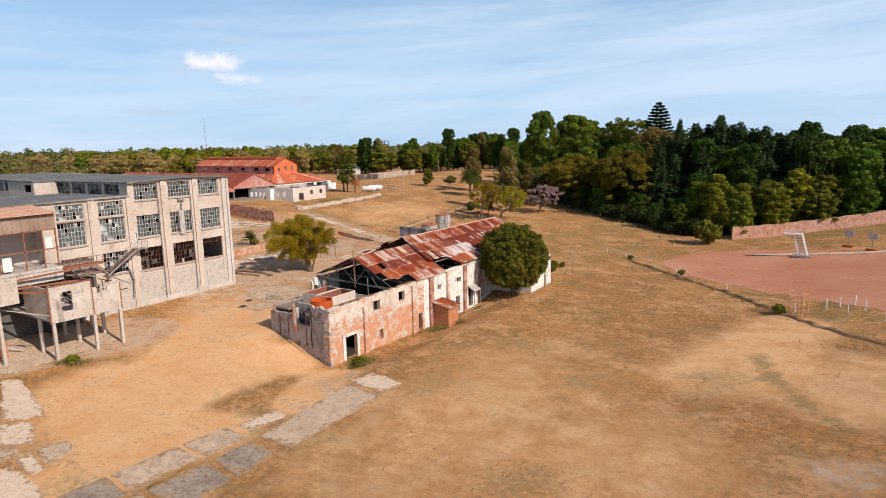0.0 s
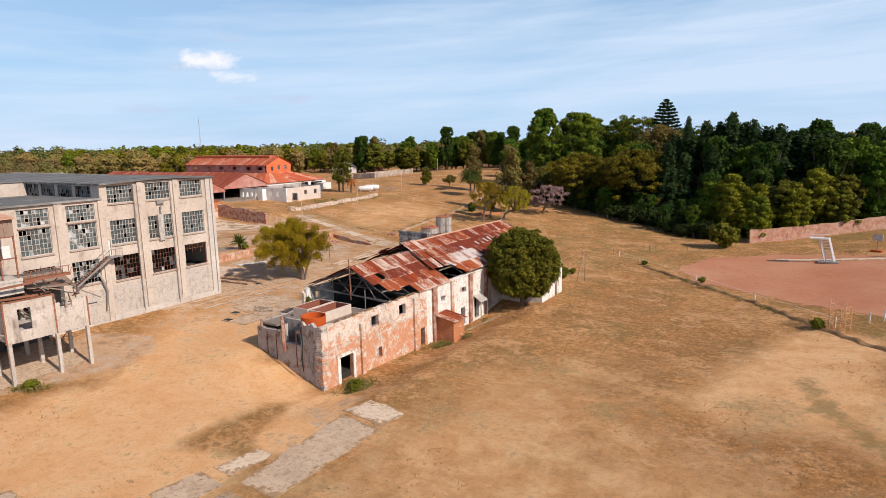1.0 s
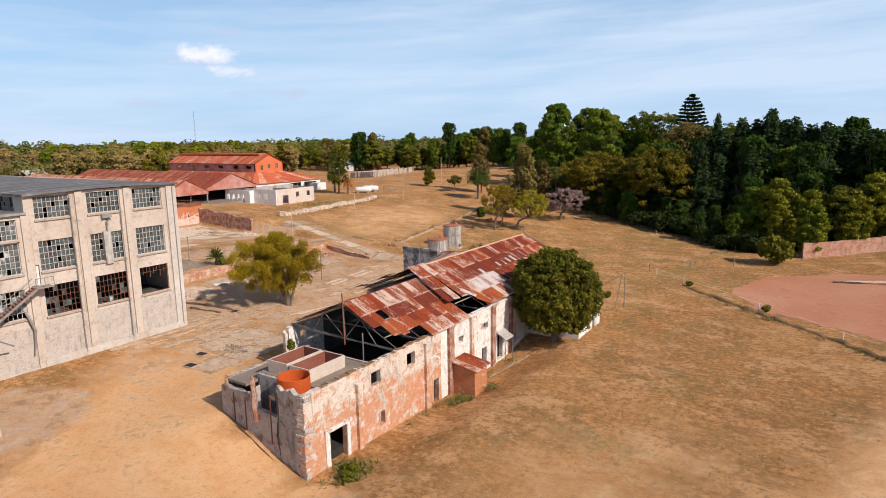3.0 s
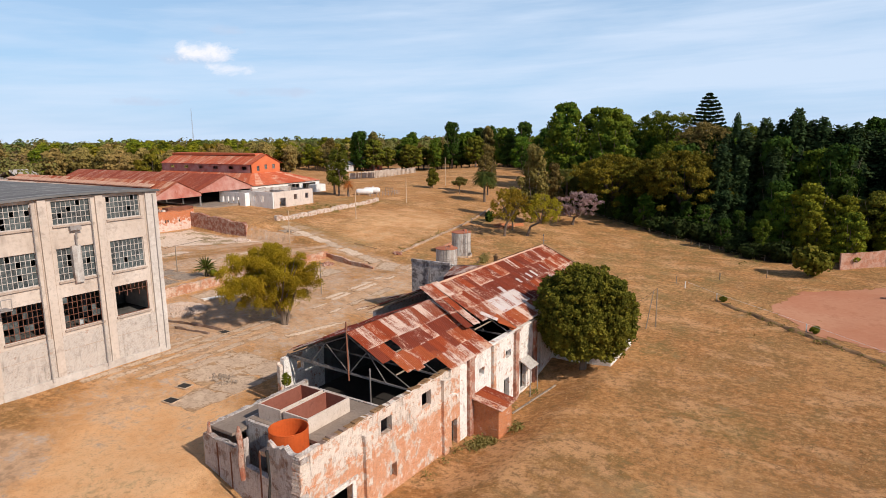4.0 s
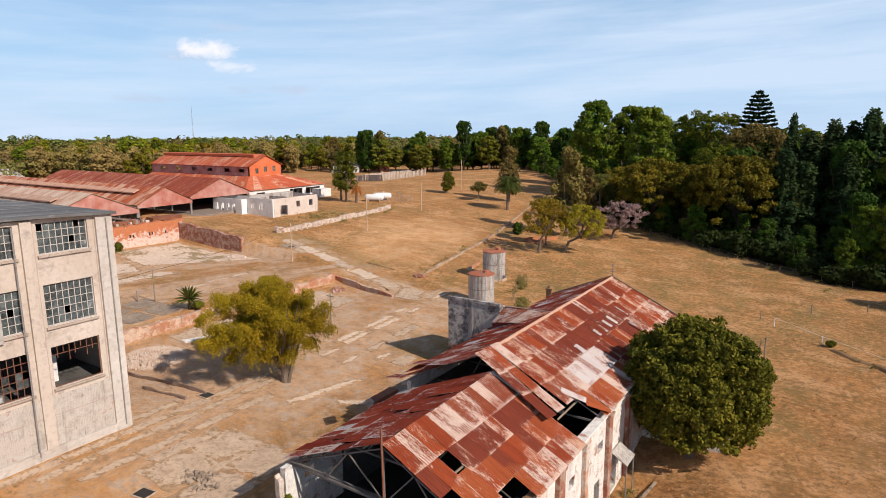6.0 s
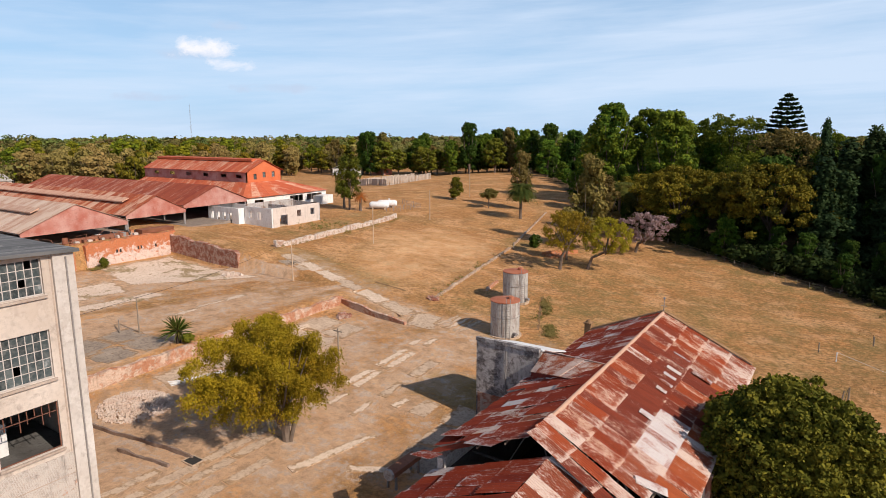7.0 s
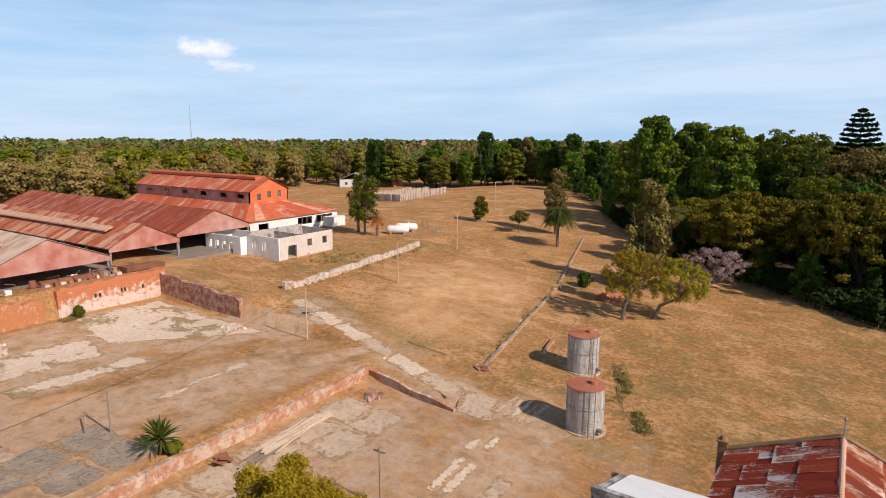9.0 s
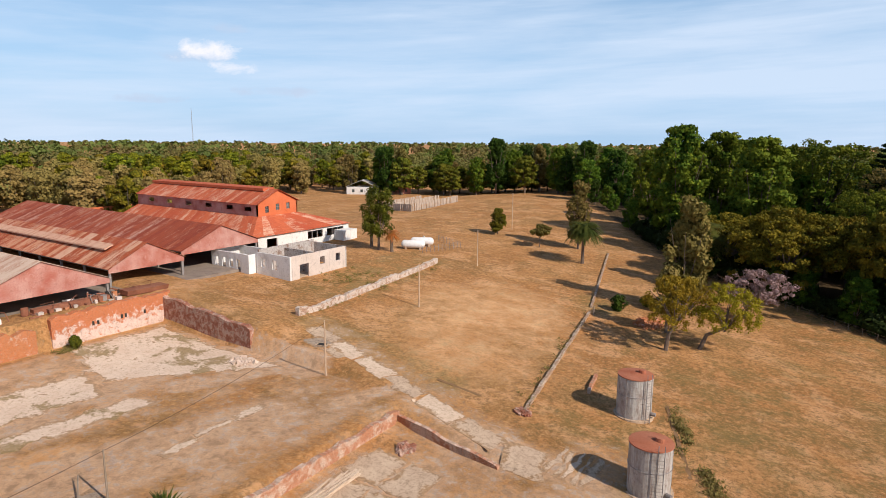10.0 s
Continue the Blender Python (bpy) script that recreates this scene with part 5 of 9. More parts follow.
    # front panels with a window
    here = lambda u, d, z: (-79.2 - d, u, z)
    part("front_panel", holed(Mesh(), here, [33.3, 38.4], [3.6, 7.95], [(34.7, 36.0, 4.6, 7.0)], 0.22), M_BRIDGE, w)
    part("front_panel", holed(Mesh(), here, [38.4, 41.9], [3.7, 6.8], [(39.0, 40.3, 6.0, 6.8)], 0.22), M_BRIDGE, w)
    part("front_panel", holed(Mesh(), lambda u, d, z: (-81.5 - d, u, z), [24.0, 31.2], [6.2, 9.3], [], 0.25), M_BRIDGE, w)
    part("side_panel", Mesh().box(-86.0, 33.4, 3.7, -79.5, 33.6, 7.6), M_BRIDGE, w)
    for x, y, z in ((-79.3, 33.6, 8.0), (-79.3, 38.4, 6.9), (-79.3, 41.7, 6.9), (-83.4, 33.8, 6.0), (-83.8, 38.4, 6.0), (-84.4, 42.0, 6.0), (-82.4, 29.2, 9.0), (-87.5, 38.4, 6.0), (-87.5, 42.0, 6.0)):
        part("leg", Mesh().hexa([(x - 0.19, y - 0.19, land(x, y) - 0.2), (x + 0.19, y - 0.19, land(x, y) - 0.2), (x + 0.19, y + 0.19, land(x, y) - 0.2), (x - 0.19, y + 0.19, land(x, y) - 0.2)], [(x - 0.16, y - 0.16, z), (x + 0.16, y - 0.16, z), (x + 0.16, y + 0.16, z), (x - 0.16, y + 0.16, z)]), M_BRIDGE, w)
    for y0, z1 in ((33.25, 8.0), (38.3, 8.0), (41.85, 6.9)):
        part("rusted_edge", Mesh().box(-79.19, y0, 3.4, -79.1, y0 + 0.16, z1), M_RUST_DARK, w)
    part("rusted_edge", Mesh().box(-79.19, 33.41, 7.86, -79.1, 38.3, 8.0), M_RUST_DARK, w)
    for y in (33.7, 38.4, 41.9):
        part("beam", Mesh().box(-91.0, y - 0.14, 3.45, -79.2, y + 0.14, 3.8), M_BRIDGE, w)
    part("edge_beam", Mesh().box(-79.5, 33.3, 3.4, -79.15, 42.0, 3.75), M_BRIDGE, w)
    part("deck", Mesh().box(-91.0, 33.3, 3.75, -79.4, 42.0, 3.95), M_BRIDGE, w)
    part("railing", Mesh().beam((-83.4, 29.4, 5.6), (-79.4, 33.4, 4.4), 0.08, 0.1), M_BRIDGE, w)
    for k in range(26):
        y, x = 25.5 + rng.random() * 19, -89.6 + rng.random() * 4.5
        z = 3.95 if 33.3 < y < 42 else land(x, y)
        part("fallen_piece", Mesh().beam((x, y, z + 0.15), (x + rng.uniform(-1, 1), y + rng.uniform(-1.4, 1.4), z + rng.uniform(0.1, 1.6)), 0.14 + 0.2 * rng.random(), 0.12), rng.choice((M_RUST_DARK, M_WOOD, M_BRIDGE, M_SHADE_DARK)), w)
    for k in range(9):
        y = 38.4 + k * 0.75
        part("bent_rail", Mesh().tube([(-84.6, y, 8.9), (-84.4 + rng.uniform(-0.3, 0.6), y + rng.uniform(-0.3, 0.6), 9.9 + rng.uniform(-0.4, 0.5))], [0.035, 0.03], 5), M_RUST_DARK, w)
    part("low_platform", Mesh().box(-89.5, 26.0, 0.9, -84.5, 30.5, 1.1).box(-85.0, 29.6, -1.2, -84.6, 30.4, 0.9), M_BRICK, w)
    return w


wreck()


# ---- the long ruined brick building ----
def sheet_data():
    """One corrugated sheet, 1.17 wide and 2.7 long, ridges along its length."""
    m = Mesh()
    n = 12
    for i in range(n):
        x0, x1 = 1.17 * i / n, 1.17 * (i + 1) / n
        z0, z1 = (0.035 if i % 2 else 0.0), (0.0 if i % 2 else 0.035)
        m.face((x0, 0, z0), (x1, 0, z1), (x1, 2.7, z1), (x0, 2.7, z0))
    return m.data("roof_sheet")


RX0, RX1 = -69.4, -54.0
RNEAR, RBACK = -61.2, -62.55
WX = -66.2


def scatter_bits(x0, y0, x1, y1, z, n, size, seed):
    """Loose broken pieces lying on a ledge."""
    g, m = random.Random(seed), Mesh()
    for i in range(n):
        x, y, a = g.uniform(x0, x1), g.uniform(y0, y1), size * g.uniform(0.5, 1.6)
        m.hexa([(x - a, y - a * g.uniform(0.5, 1), z), (x + a, y - a, z), (x + a * 0.8, y + a, z), (x - a, y + a * 0.7, z)], [(x - a * 0.6, y - a * 0.5, z + a * 1.2), (x + a * 0.5, y - a * 0.6, z + a), (x + a * 0.4, y + a * 0.5, z + a * 1.1), (x - a * 0.5, y + a * 0.5, z + a * 0.8)])
    return m


def ruin():
    rng = random.Random(21)
    r = thing("ruined_warehouse", "long roof-damaged brick warehouse with peeling white plaster", "ruin")
    jag = lambda z, a, k: (lambda u: z + a * noise.noise((u * 1.3, k, 0)) + 0.5 * a * noise.noise((u * 4.1, k, 3)))
    east = lambda u, d, z: (RX1 - d, u, z)
    base = lambda u: land(RX1, u) - 1.2
    # east wall, near part of brick, far part with more plaster
    holes = [(57.0, 59.2, -4.2, -0.75), (62.8, 64.2, 1.35, 2.7), (68.4, 69.8, 1.4, 2.8), (63.8, 64.7, -2.95, -1.6), (73.1, 74.1, -4.4, -1.6)]
    m = holed(Mesh(), east, steps(54.2, 74.6, 0.5), [-5.0, 3.7], holes, 0.5, jag(3.6, 0.22, 1), lambda u: -5.8)
    part("east_wall", m, M_RUIN, r)
    holes = [(78.3, 79.2, 1.0, 1.8), (83.6, 84.8, -3.9, -1.2), (84.0, 85.2, 1.1, 1.9), (87.6, 89.0, -3.9, -0.6), (91.6, 92.8, -3.0, 2.0)]
    m = holed(Mesh(), east, steps(74.6, 112.8, 0.8), [-5.0, 3.6], holes, 0.5, jag(3.65, 0.05, 2), lambda u: -5.8)
    part("east_wall", m, M_RUIN_WHITE, r)
    for y, z, w in ((60.9, 2.3, 0.7), (71.8, 2.9, 0.8), (76.4, 3.5, 1.0), (81.0, 3.4, 0.6), (86.2, 3.5, 0.8), (91.0, 3.4, 0.6), (97, 3.4, 0.7)):
        part("pilaster", Mesh().box(RX1, y - w / 2, -5.6, RX1 + 0.32, y + w / 2, z).box(RX1 + 0.02, y - w / 2 - 0.1, z, RX1 + 0.42, y + w / 2 + 0.1, z + 0.2), M_BRICK_RED if y in (76.4, 86.2, 91.0) else M_RUIN, r)
    part("string_course", Mesh().box(RX1 - 0.02, 54.6, 0.78, RX1 + 0.1, 74.5, 0.95), M_RUIN, r)
    part("coping", Mesh().box(RX1 - 0.55, 74.7, 3.55, RX1 + 0.18, 95.0, 3.72), M_RUIN_WHITE, r)
    # door surround, lintels
    part("door_surround", Mesh().box(RX1 + 0.002, 56.5, -4.1, RX1 + 0.1, 57.0, -0.6).box(RX1 + 0.002, 59.2, -4.1, RX1 + 0.1, 59.6, -0.6).box(RX1 + 0.002, 56.4, -0.74, RX1 + 0.12, 59.8, -0.35), M_RUIN_WHITE, r)
    arch = Mesh()
    for i in range(10):
        a0, a1 = math.pi * i / 10, math.pi * (i + 1) / 10
        q = lambda a, k: (72.9 + 1.25 * k * math.cos(a), 0.0 + 0.55 * k * math.sin(a))
        p = [q(a0, 0.82), q(a1, 0.82), q(a1, 1), q(a0, 1)]
        arch.hexa([(RX1, u, z + 0.6) for u, z in p], [(RX1 + 0.14, u, z + 0.6) for u, z in p])
    part("arch_moulding", arch, M_RUIN_WHITE, r)
    # front wall, broken down to the west
    fy = lambda x: 54.2 + (RX1 - x) * 0.1
    front = lambda u, d, z: (u, fy(u) + d, z)
    tops = lambda u: (3.5 if u > -57.6 else (2.95 if u > -60.6 else (2.9 - (-60.6 - u) * 1.0 if u > -61.5 else 1.7))) + 0.5 * noise.noise((u * 1.7, 0, 4)) + 0.3 * noise.noise((u * 5.0, 2, 4))
    m = holed(Mesh(), front, steps(WX, RX1 - 0.5, 0.3), [-5.0, 2.2], [(-60.5, -57.7, 0.7, 2.2)], 0.45, tops, lambda u: -5.8)
    part("front_wall", m, M_RUIN_GREY, r)
    part("rusted_column", Mesh().tube([(-60.7, 54.75, -0.4), (-60.8, 54.75, 1.2), (-60.72, 54.75, 2.2), (-60.85, 54.75, 3.2), (-60.8, 54.7, 3.85)], [0.2, 0.26, 0.2, 0.24, 0.08], 7), M_BRICK_RED, r)
    part("rusted_column", Mesh().tube([(-65.6, 55.6, 1.0), (-65.6, 55.6, 2.6)], [0.24, 0.12], 7), M_BRICK_RED, r)
    part("crack_pipe", Mesh().tube([(-56.8, 53.93, -2.3), (-56.95, 53.9, -0.4), (-56.75, 53.92, 1.2), (-56.9, 53.93, 3.4)], [0.03, 0.11, 0.07, 0.12], 6), M_DARK, r)
    # broken quoins of the front corner, rusted drain marks down the front
    g = random.Random(31)
    z = -4.0
    while z < 3.3:
        h = g.uniform(0.22, 0.4)
        a, b = g.uniform(0.0, 0.45), g.uniform(0.0, 0.4)
        part("quoin", Mesh().box(RX1 - 0.5 - a, 54.16 + g.uniform(-0.12, 0.0), z, RX1 + g.uniform(0.02, 0.16), 54.5 + b, z + h - 0.04), g.choice((M_RUIN_GREY, M_RUIN, M_RUIN)), r)
        z += h
    for x, z0, z1 in ((-58.6, -2.0, 2.4), (-62.4, -2.4, 1.2), (-64.2, -1.8, 1.4)):
        part("rust_stripe", Mesh().box(x - 0.08, fy(x) - 0.02, z0, x + 0.08, fy(x) + 0.02, z1), M_BARS, r)
    # west walls
    west = lambda u, d, z: (RX0 + d, u, z)
    m = holed(Mesh(), lambda u, d, z: (WX + d, u, z), steps(55.9, 66.6, 0.4), [-3.0, 1.3], [], 0.45, jag(2.2, 0.25, 6))
    part("west_wall", m, M_RUIN_GREY, r)
    m = holed(Mesh(), west, steps(66.6, 80.6, 0.7), [-3.0, 3.2], [(68.3, 69.2, 1.9, 2.9), (76, 77.4, 0, 2.2)], 0.45, jag(3.7, 0.1, 7))
    part("west_wall", m, M_RUIN_WHITE, r)
    m = holed(Mesh(), west, steps(80.6, 112.3, 0.7), [-3.0, 3.2], [], 0.45, jag(4.9, 0.05, 7))
    part("west_wall", m, M_RUIN_WHITE, r)
    # Linings added inside the walls, their dark colour standing for the rooms' shade.
    part("inner_plaster", Mesh().box(RX0 + 0.46, 72.0, -3.2, RX0 + 0.5, 112, 3.9), M_SHADE_DARK, r)
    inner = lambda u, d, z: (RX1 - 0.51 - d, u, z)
    part("inner_plaster", holed(Mesh(), inner, steps(65.0, 74.6, 0.8), [-3.2, 3.3], [(68.4, 69.8, 1.4, 2.8), (73.1, 74.1, -3.1, -1.6)], 0.03), M_SHADE_DARK, r)
    part("inner_plaster", holed(Mesh(), inner, steps(74.62, 112, 0.8), [-3.2, 3.3], [(q[0], q[1], max(q[2], -3.1), q[3]) for q in holes], 0.03), M_SHADE_DARK, r)
    part("corner_pier", holed(Mesh(), lambda u, d, z: (u, 66.05 + d, z), steps(RX0 + 0.05, -68.95, 0.15), [-3, 2.8], [], 0.4, jag(3.3, 1.0, 15)), M_RUIN, r)
    # flat roof over the front rooms, sunken court to the west
    part("terrace", holed(Mesh(), lambda u, d, z: (u, z, 2.75 - d), [-63.2, RX1 - 0.5], [57.6, 64.5], [(-62.45, -60.1, 58.15, 62.6), (-59.6, -57.2, 58.15, 62.6)], 0.3), M_TERRACE, r, "grey concrete terrace")
    part("terrace_edge", Mesh().box(-63.4, 64.5, -3.3, RX1 - 0.55, 64.72, 2.86), M_RUIN_GREY, r)
    part("parapet_rubble", scatter_bits(-54.9, 55.0, -54.55, 74.0, 2.76, 260, 0.12, 5), M_RUBBLE_DARK, r)
    part("court_floor", Mesh().box(WX + 0.4, 55.9, 1.9, -63.2, 65.4, 2.15), M_TERRACE, r)
    part("court_wall", Mesh().box(-63.4, 57.4, -2, -63.1, 64.6, 2.72), M_RUIN_GREY, r)
    # Near-black floors added over the ground; the rooms' shade is in their colour.
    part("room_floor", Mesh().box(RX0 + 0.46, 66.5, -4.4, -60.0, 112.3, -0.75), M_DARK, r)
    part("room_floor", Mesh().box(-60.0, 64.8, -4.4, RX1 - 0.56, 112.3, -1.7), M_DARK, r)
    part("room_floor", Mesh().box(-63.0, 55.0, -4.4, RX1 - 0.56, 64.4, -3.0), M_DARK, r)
    part("front_room_wall", Mesh().box(-63.0, 57.3, -3.3, -58.6, 57.6, 2.7), M_RUIN_GREY, r)
    # two open basins with a red-brown lining
    for x0, x1 in ((-62.55, -60.0), (-59.7, -57.1)):
        b = part("basin", holed(Mesh(), lambda u, d, z: (u, 58.05 + d, z), [x0, x1], [2.76, 3.95], [], 0.13), M_RIM, r, "open concrete basin with red-brown lining")
        part("basin_wall", Mesh().box(x0, 62.57, 2.76, x1, 62.7, 3.95), M_RIM, b)
        part("basin_wall", Mesh().box(x0, 58.18, 2.76, x0 + 0.12, 62.57, 3.97), M_RIM, b)
        part("basin_wall", Mesh().box(x1 - 0.12, 58.18, 2.76, x1, 62.57, 3.97), M_RIM, b)
        lin = Mesh().box(x0 + 0.14, 58.2, 1.2, x1 - 0.14, 62.55, 1.26)
        lin.box(x0 + 0.12, 58.18, 1.2, x0 + 0.15, 62.57, 3.93).box(x1 - 0.15, 58.18, 1.2, x1 - 0.12, 62.57, 3.93).box(x0 + 0.15, 62.54, 1.2, x1 - 0.15, 62.57, 3.91).box(x0 + 0.15, 58.18, 1.2, x1 - 0.15, 58.21, 3.91)
        part("lining", lin, M_BASIN, b)
    # mossy broken coping along the front part of the east wall
    g = random.Random(9)
    u, top = 56.4, jag(3.6, 0.22, 1)
    while u < 74.2:
        w = g.uniform(0.3, 0.7)
        z, k, q = min(top(u), top(u + w)) - 0.05, g.uniform(0.08, 0.17), g.uniform(-0.05, 0.03)
        part("coping_stone", Mesh().hexa([(RX1 - 0.56, u, z), (RX1 + q, u, z), (RX1 + q, u + w - 0.02, z), (RX1 - 0.56, u + w - 0.02, z)], [(RX1 - 0.52, u + 0.03, z + k), (RX1 + q - 0.05, u + 0.02, z + k * 0.9), (RX1 + q - 0.04, u + w - 0.06, z + k), (RX1 - 0.53, u + w - 0.05, z + k * 0.9)]), g.choice((M_BANK, M_BANK, M_RUBBLE_DARK)), r)
        u += w
    # trusses of the open bay and the bay's back wall
    def roofline(x, back):
        """The height of the roof's underside."""
        rx, top = (RBACK, 8.28) if back else (RNEAR, 7.4)
        if x > rx:
            return top - (x - rx) * (0.464 if back else 0.49)
        return top - (rx - x) * (0.423 if back else 0.4)

    for y in (67.3, 71.3, 75.3, 79.3, 84.5, 90, 96, 102, 108):
        back = y > 80.4
        rx = RBACK if back else RNEAR
        hz = lambda x: roofline(x, back) - 0.28
        t = part("truss", Mesh().beam((RX0 + 0.3, y, 3.7), (RX1 - 0.3, y, 3.5), 0.1, 0.16), M_TRUSS, r, "grey steel roof truss")
        for a, b in (((RX0 + 0.2, y, hz(RX0)), (rx, y, hz(rx))), ((rx, y, hz(rx)), (RX1 - 0.2, y, hz(RX1))), ((rx, y, 3.6), (rx, y, hz(rx))), ((-66, y, 3.65), (-64, y, hz(-64))), ((-57, y, 3.6), (-59, y, hz(-59))), ((-64, y, hz(-64)), (rx, y, 3.6)), ((-59, y, hz(-59)), (rx, y, 3.6))):
            part("truss_bar", Mesh().beam(a, b, 0.06, 0.09), M_TRUSS, t)
    part("mast", Mesh().tube([(RNEAR + 0.1, 67.1, 3.0), (RNEAR, 67.1, 8.5)], [0.08, 0.07], 6), M_RUST_DARK, r)
    part("post", Mesh().tube([(-58.7, 67.2, -3.3), (-58.7, 67.2, 4.6)], [0.08, 0.08], 6), M_TRUSS, r)
    part("cross_tie", Mesh().beam((RX0 + 0.4, 67.2, 4.0), (-55.0, 68.4, 2.9), 0.12, 0.14), M_TRUSS, r)
    for x in (-55.8, -57.7, -59.7, -64.2, -66.2, -68.2):
        for a, b in ((67.2, 80.4), (80.4, 112.4)):
            z = roofline(x, a > 70) - 0.14
            part("purlin", Mesh().beam((x, a, z), (x, b, z), 0.09, 0.12), M_WOOD, r)
    # The bay's back wall takes the same painted-in interior shade.
    part("inner_wall", holed(Mesh(), lambda u, d, z: (u, 80.6 + d, z), [RX0 + 0.52, RX1 - 0.56], [-3.3, 3.4], [(-66, -64, -3.3, 0), (-60, -57.5, -3.3, 0)], 0.35), M_SHADE_DARK, r)
    # back gable with a mossy coping, chimney stub on its corner
    m = holed(Mesh(), lambda u, d, z: (u, 112.35 + d, z), steps(RX0 - 0.9, RX1 - 0.02, 0.6), [-4.0, 4.2], [], 0.45, lambda u: roofline(u, True) + 0.2)
    part("back_gable", m, M_RUIN_GREY, r)
    us = steps(RX0 - 0.95, RX1 + 0.05, 0.55)
    for a, b in zip(us[:-1], us[1:]):
        za, zb = (roofline(u, True) + 0.2 for u in (a, b))
        k = 0.07 + 0.05 * noise.noise((a * 1.7, 1, 2))
        m = Mesh().hexa([(a, 112.25, za), (b, 112.25, zb), (b, 112.9, zb), (a, 112.9, za)], [(a, 112.27, za + k), (b, 112.27, zb + k), (b, 112.86, zb + k), (a, 112.86, za + k)])
        part("coping_stone", m, M_BANK, r, "mossy dark coping stone")
    part("chimney", Mesh().box(-70.85, 112.2, 2.0, -70.15, 112.9, 5.75).box(-70.95, 112.1, 5.75, -70.05, 113.0, 5.9).tube([(-70.5, 112.55, 5.9), (-70.5, 112.55, 6.2)], [0.36, 0.2], 8), M_BANK, r, "short mossy chimney stub")
    part("finial", Mesh().tube([(RBACK, 112.5, 8.4), (RBACK, 112.5, 9.7)], [0.05, 0.03], 6).tube([(RBACK - 0.3, 112.5, 9.0), (RBACK + 0.3, 112.5, 9.0)], [0.04, 0.04], 5).tube([(RBACK, 112.5, 9.65), (RBACK, 112.5, 9.8), (RBACK, 112.5, 9.95)], [0.05, 0.14, 0.04], 8), M_STEEL, r)
    # the sheets
    kinds = {}
    for k, mat in (("flecked", M_SHEET), ("plain", M_SHEET_PLAIN), ("zinc", M_SHEET_ZINC), ("orange", M_SHEET_ORANGE), ("west", M_SHEET_WEST), ("bleached", M_SHEET_BLEACHED)):
        kinds[k] = sheet_data()
        kinds[k].materials.append(mat)

    def kind_of(side, y, j):
        """Which sheets have kept their zinc or paint and which are plain rust, as they lie on the roof."""
        q = rng.random()
        if side == 1:
            return "zinc" if q < (0.03 if y < 85 else 0.07) else ("bleached" if q < 0.15 else "west")
        if y < 80.5:
            if j == 0:
                return "bleached" if q < (0.35 if y < 72 else 0.75) else "flecked"
            if j == 1:
                return "plain" if q < 0.72 else "flecked"
            if j == 2:
                return ("orange", "flecked", "plain")[int(q * 3)]
            return ("bleached", "orange")[int((y - 67) / 1.1) % 2] if q < 0.8 else "flecked"
        if j == 0:
            return "plain" if q < 0.5 else ("flecked" if q < 0.85 else "bleached")
        if j == 1:
            return "flecked" if y < 86 or y > 104 else "plain"
        if j == 2:
            if y < 86.5:
                return "bleached"
            return "zinc" if y < 88.6 or 89.0 < y < 92.6 else ("flecked" if q < 0.5 else "plain" if y < 103 else "bleached")
        if y < 89:
            return "orange" if q < 0.7 else "flecked"
        return "bleached" if y < 92 or y > 103 else ("plain" if q < 0.5 else "orange")

    lost = {(0, 0, 2), (0, 2, 1), (0, 12, 3), (0, 13, 3), (0, 14, 3), (0, 15, 3)} | {(0, i, 3) for i in range(5)}
    for side in (0, 1):
        for i in range(41):
            y = 67.1 + i * 1.105
            back = i > 11
            rx = RBACK if back else RNEAR
            out = (RX1 + 0.4 if side == 0 else RX0 - (0.85 if back else 0.3))
            top, low = roofline(rx, back), roofline(out, back)
            run = abs(out - rx)
            ang = math.atan2(top - low, run)
            length = math.hypot(run, top - low)
            # the first sheets of the high roof have slipped askew over the low one
            skew = (0.17, 0.12, 0.05)[i - 12] if side == 0 and i in (12, 13, 14) else 0.0
            for j in range(4):
                if (side, i, j) in lost or (side == 1 and not back and rng.random() < 0.03):
                    continue
                s = j * (length - 2.7) / 3 + (0.35 if (side, i, j) == (0, 2, 2) else 0)
                x = rx + (1 if side == 0 else -1) * math.cos(ang) * s
                z = top - math.sin(ang) * s + 0.03 * (3 - j) + rng.uniform(0, 0.03) + (0.22 if skew else 0)
                ob = part("roof_sheet", kinds[kind_of(side, y, j)], M_SHEET, r)
                turn = Matrix.Rotation(radians(-90 if side == 0 else 90), 4, "Z") @ Matrix.Rotation(-ang, 4, "X")
                wob = 0.012 if side == 0 else 0.03
                ob.matrix_basis = Matrix.Translation((x, y - skew * s + (1.17 if side == 0 else 0) + rng.uniform(-0.03, 0.03), z)) @ turn @ pose(0, 0, 0, rng.gauss(0, wob) * 40, rng.gauss(0, wob) * 40, rng.gauss(0, wob) * 40 - skew * 57.3)
    # zinc patches nailed along a lap, a bent sheet at the hole, loose sheets over the west slope
    for k, (x, y, w, d) in enumerate(((-59.3, 101.2, 0.55, 1.3), (-59.2, 99.7, 0.5, 1.1), (-59.1, 98.1, 0.5, 1.1), (-59.0, 96.6, 0.5, 0.9), (-58.9, 91.8, 0.7, 1.1), (-57.6, 103.2, 0.6, 1.8), (-59.6, 104.6, 0.25, 1.6))):
        a = math.atan(0.464)
        ob = part("patch_sheet", kinds["zinc"], M_SHEET_ZINC, r)
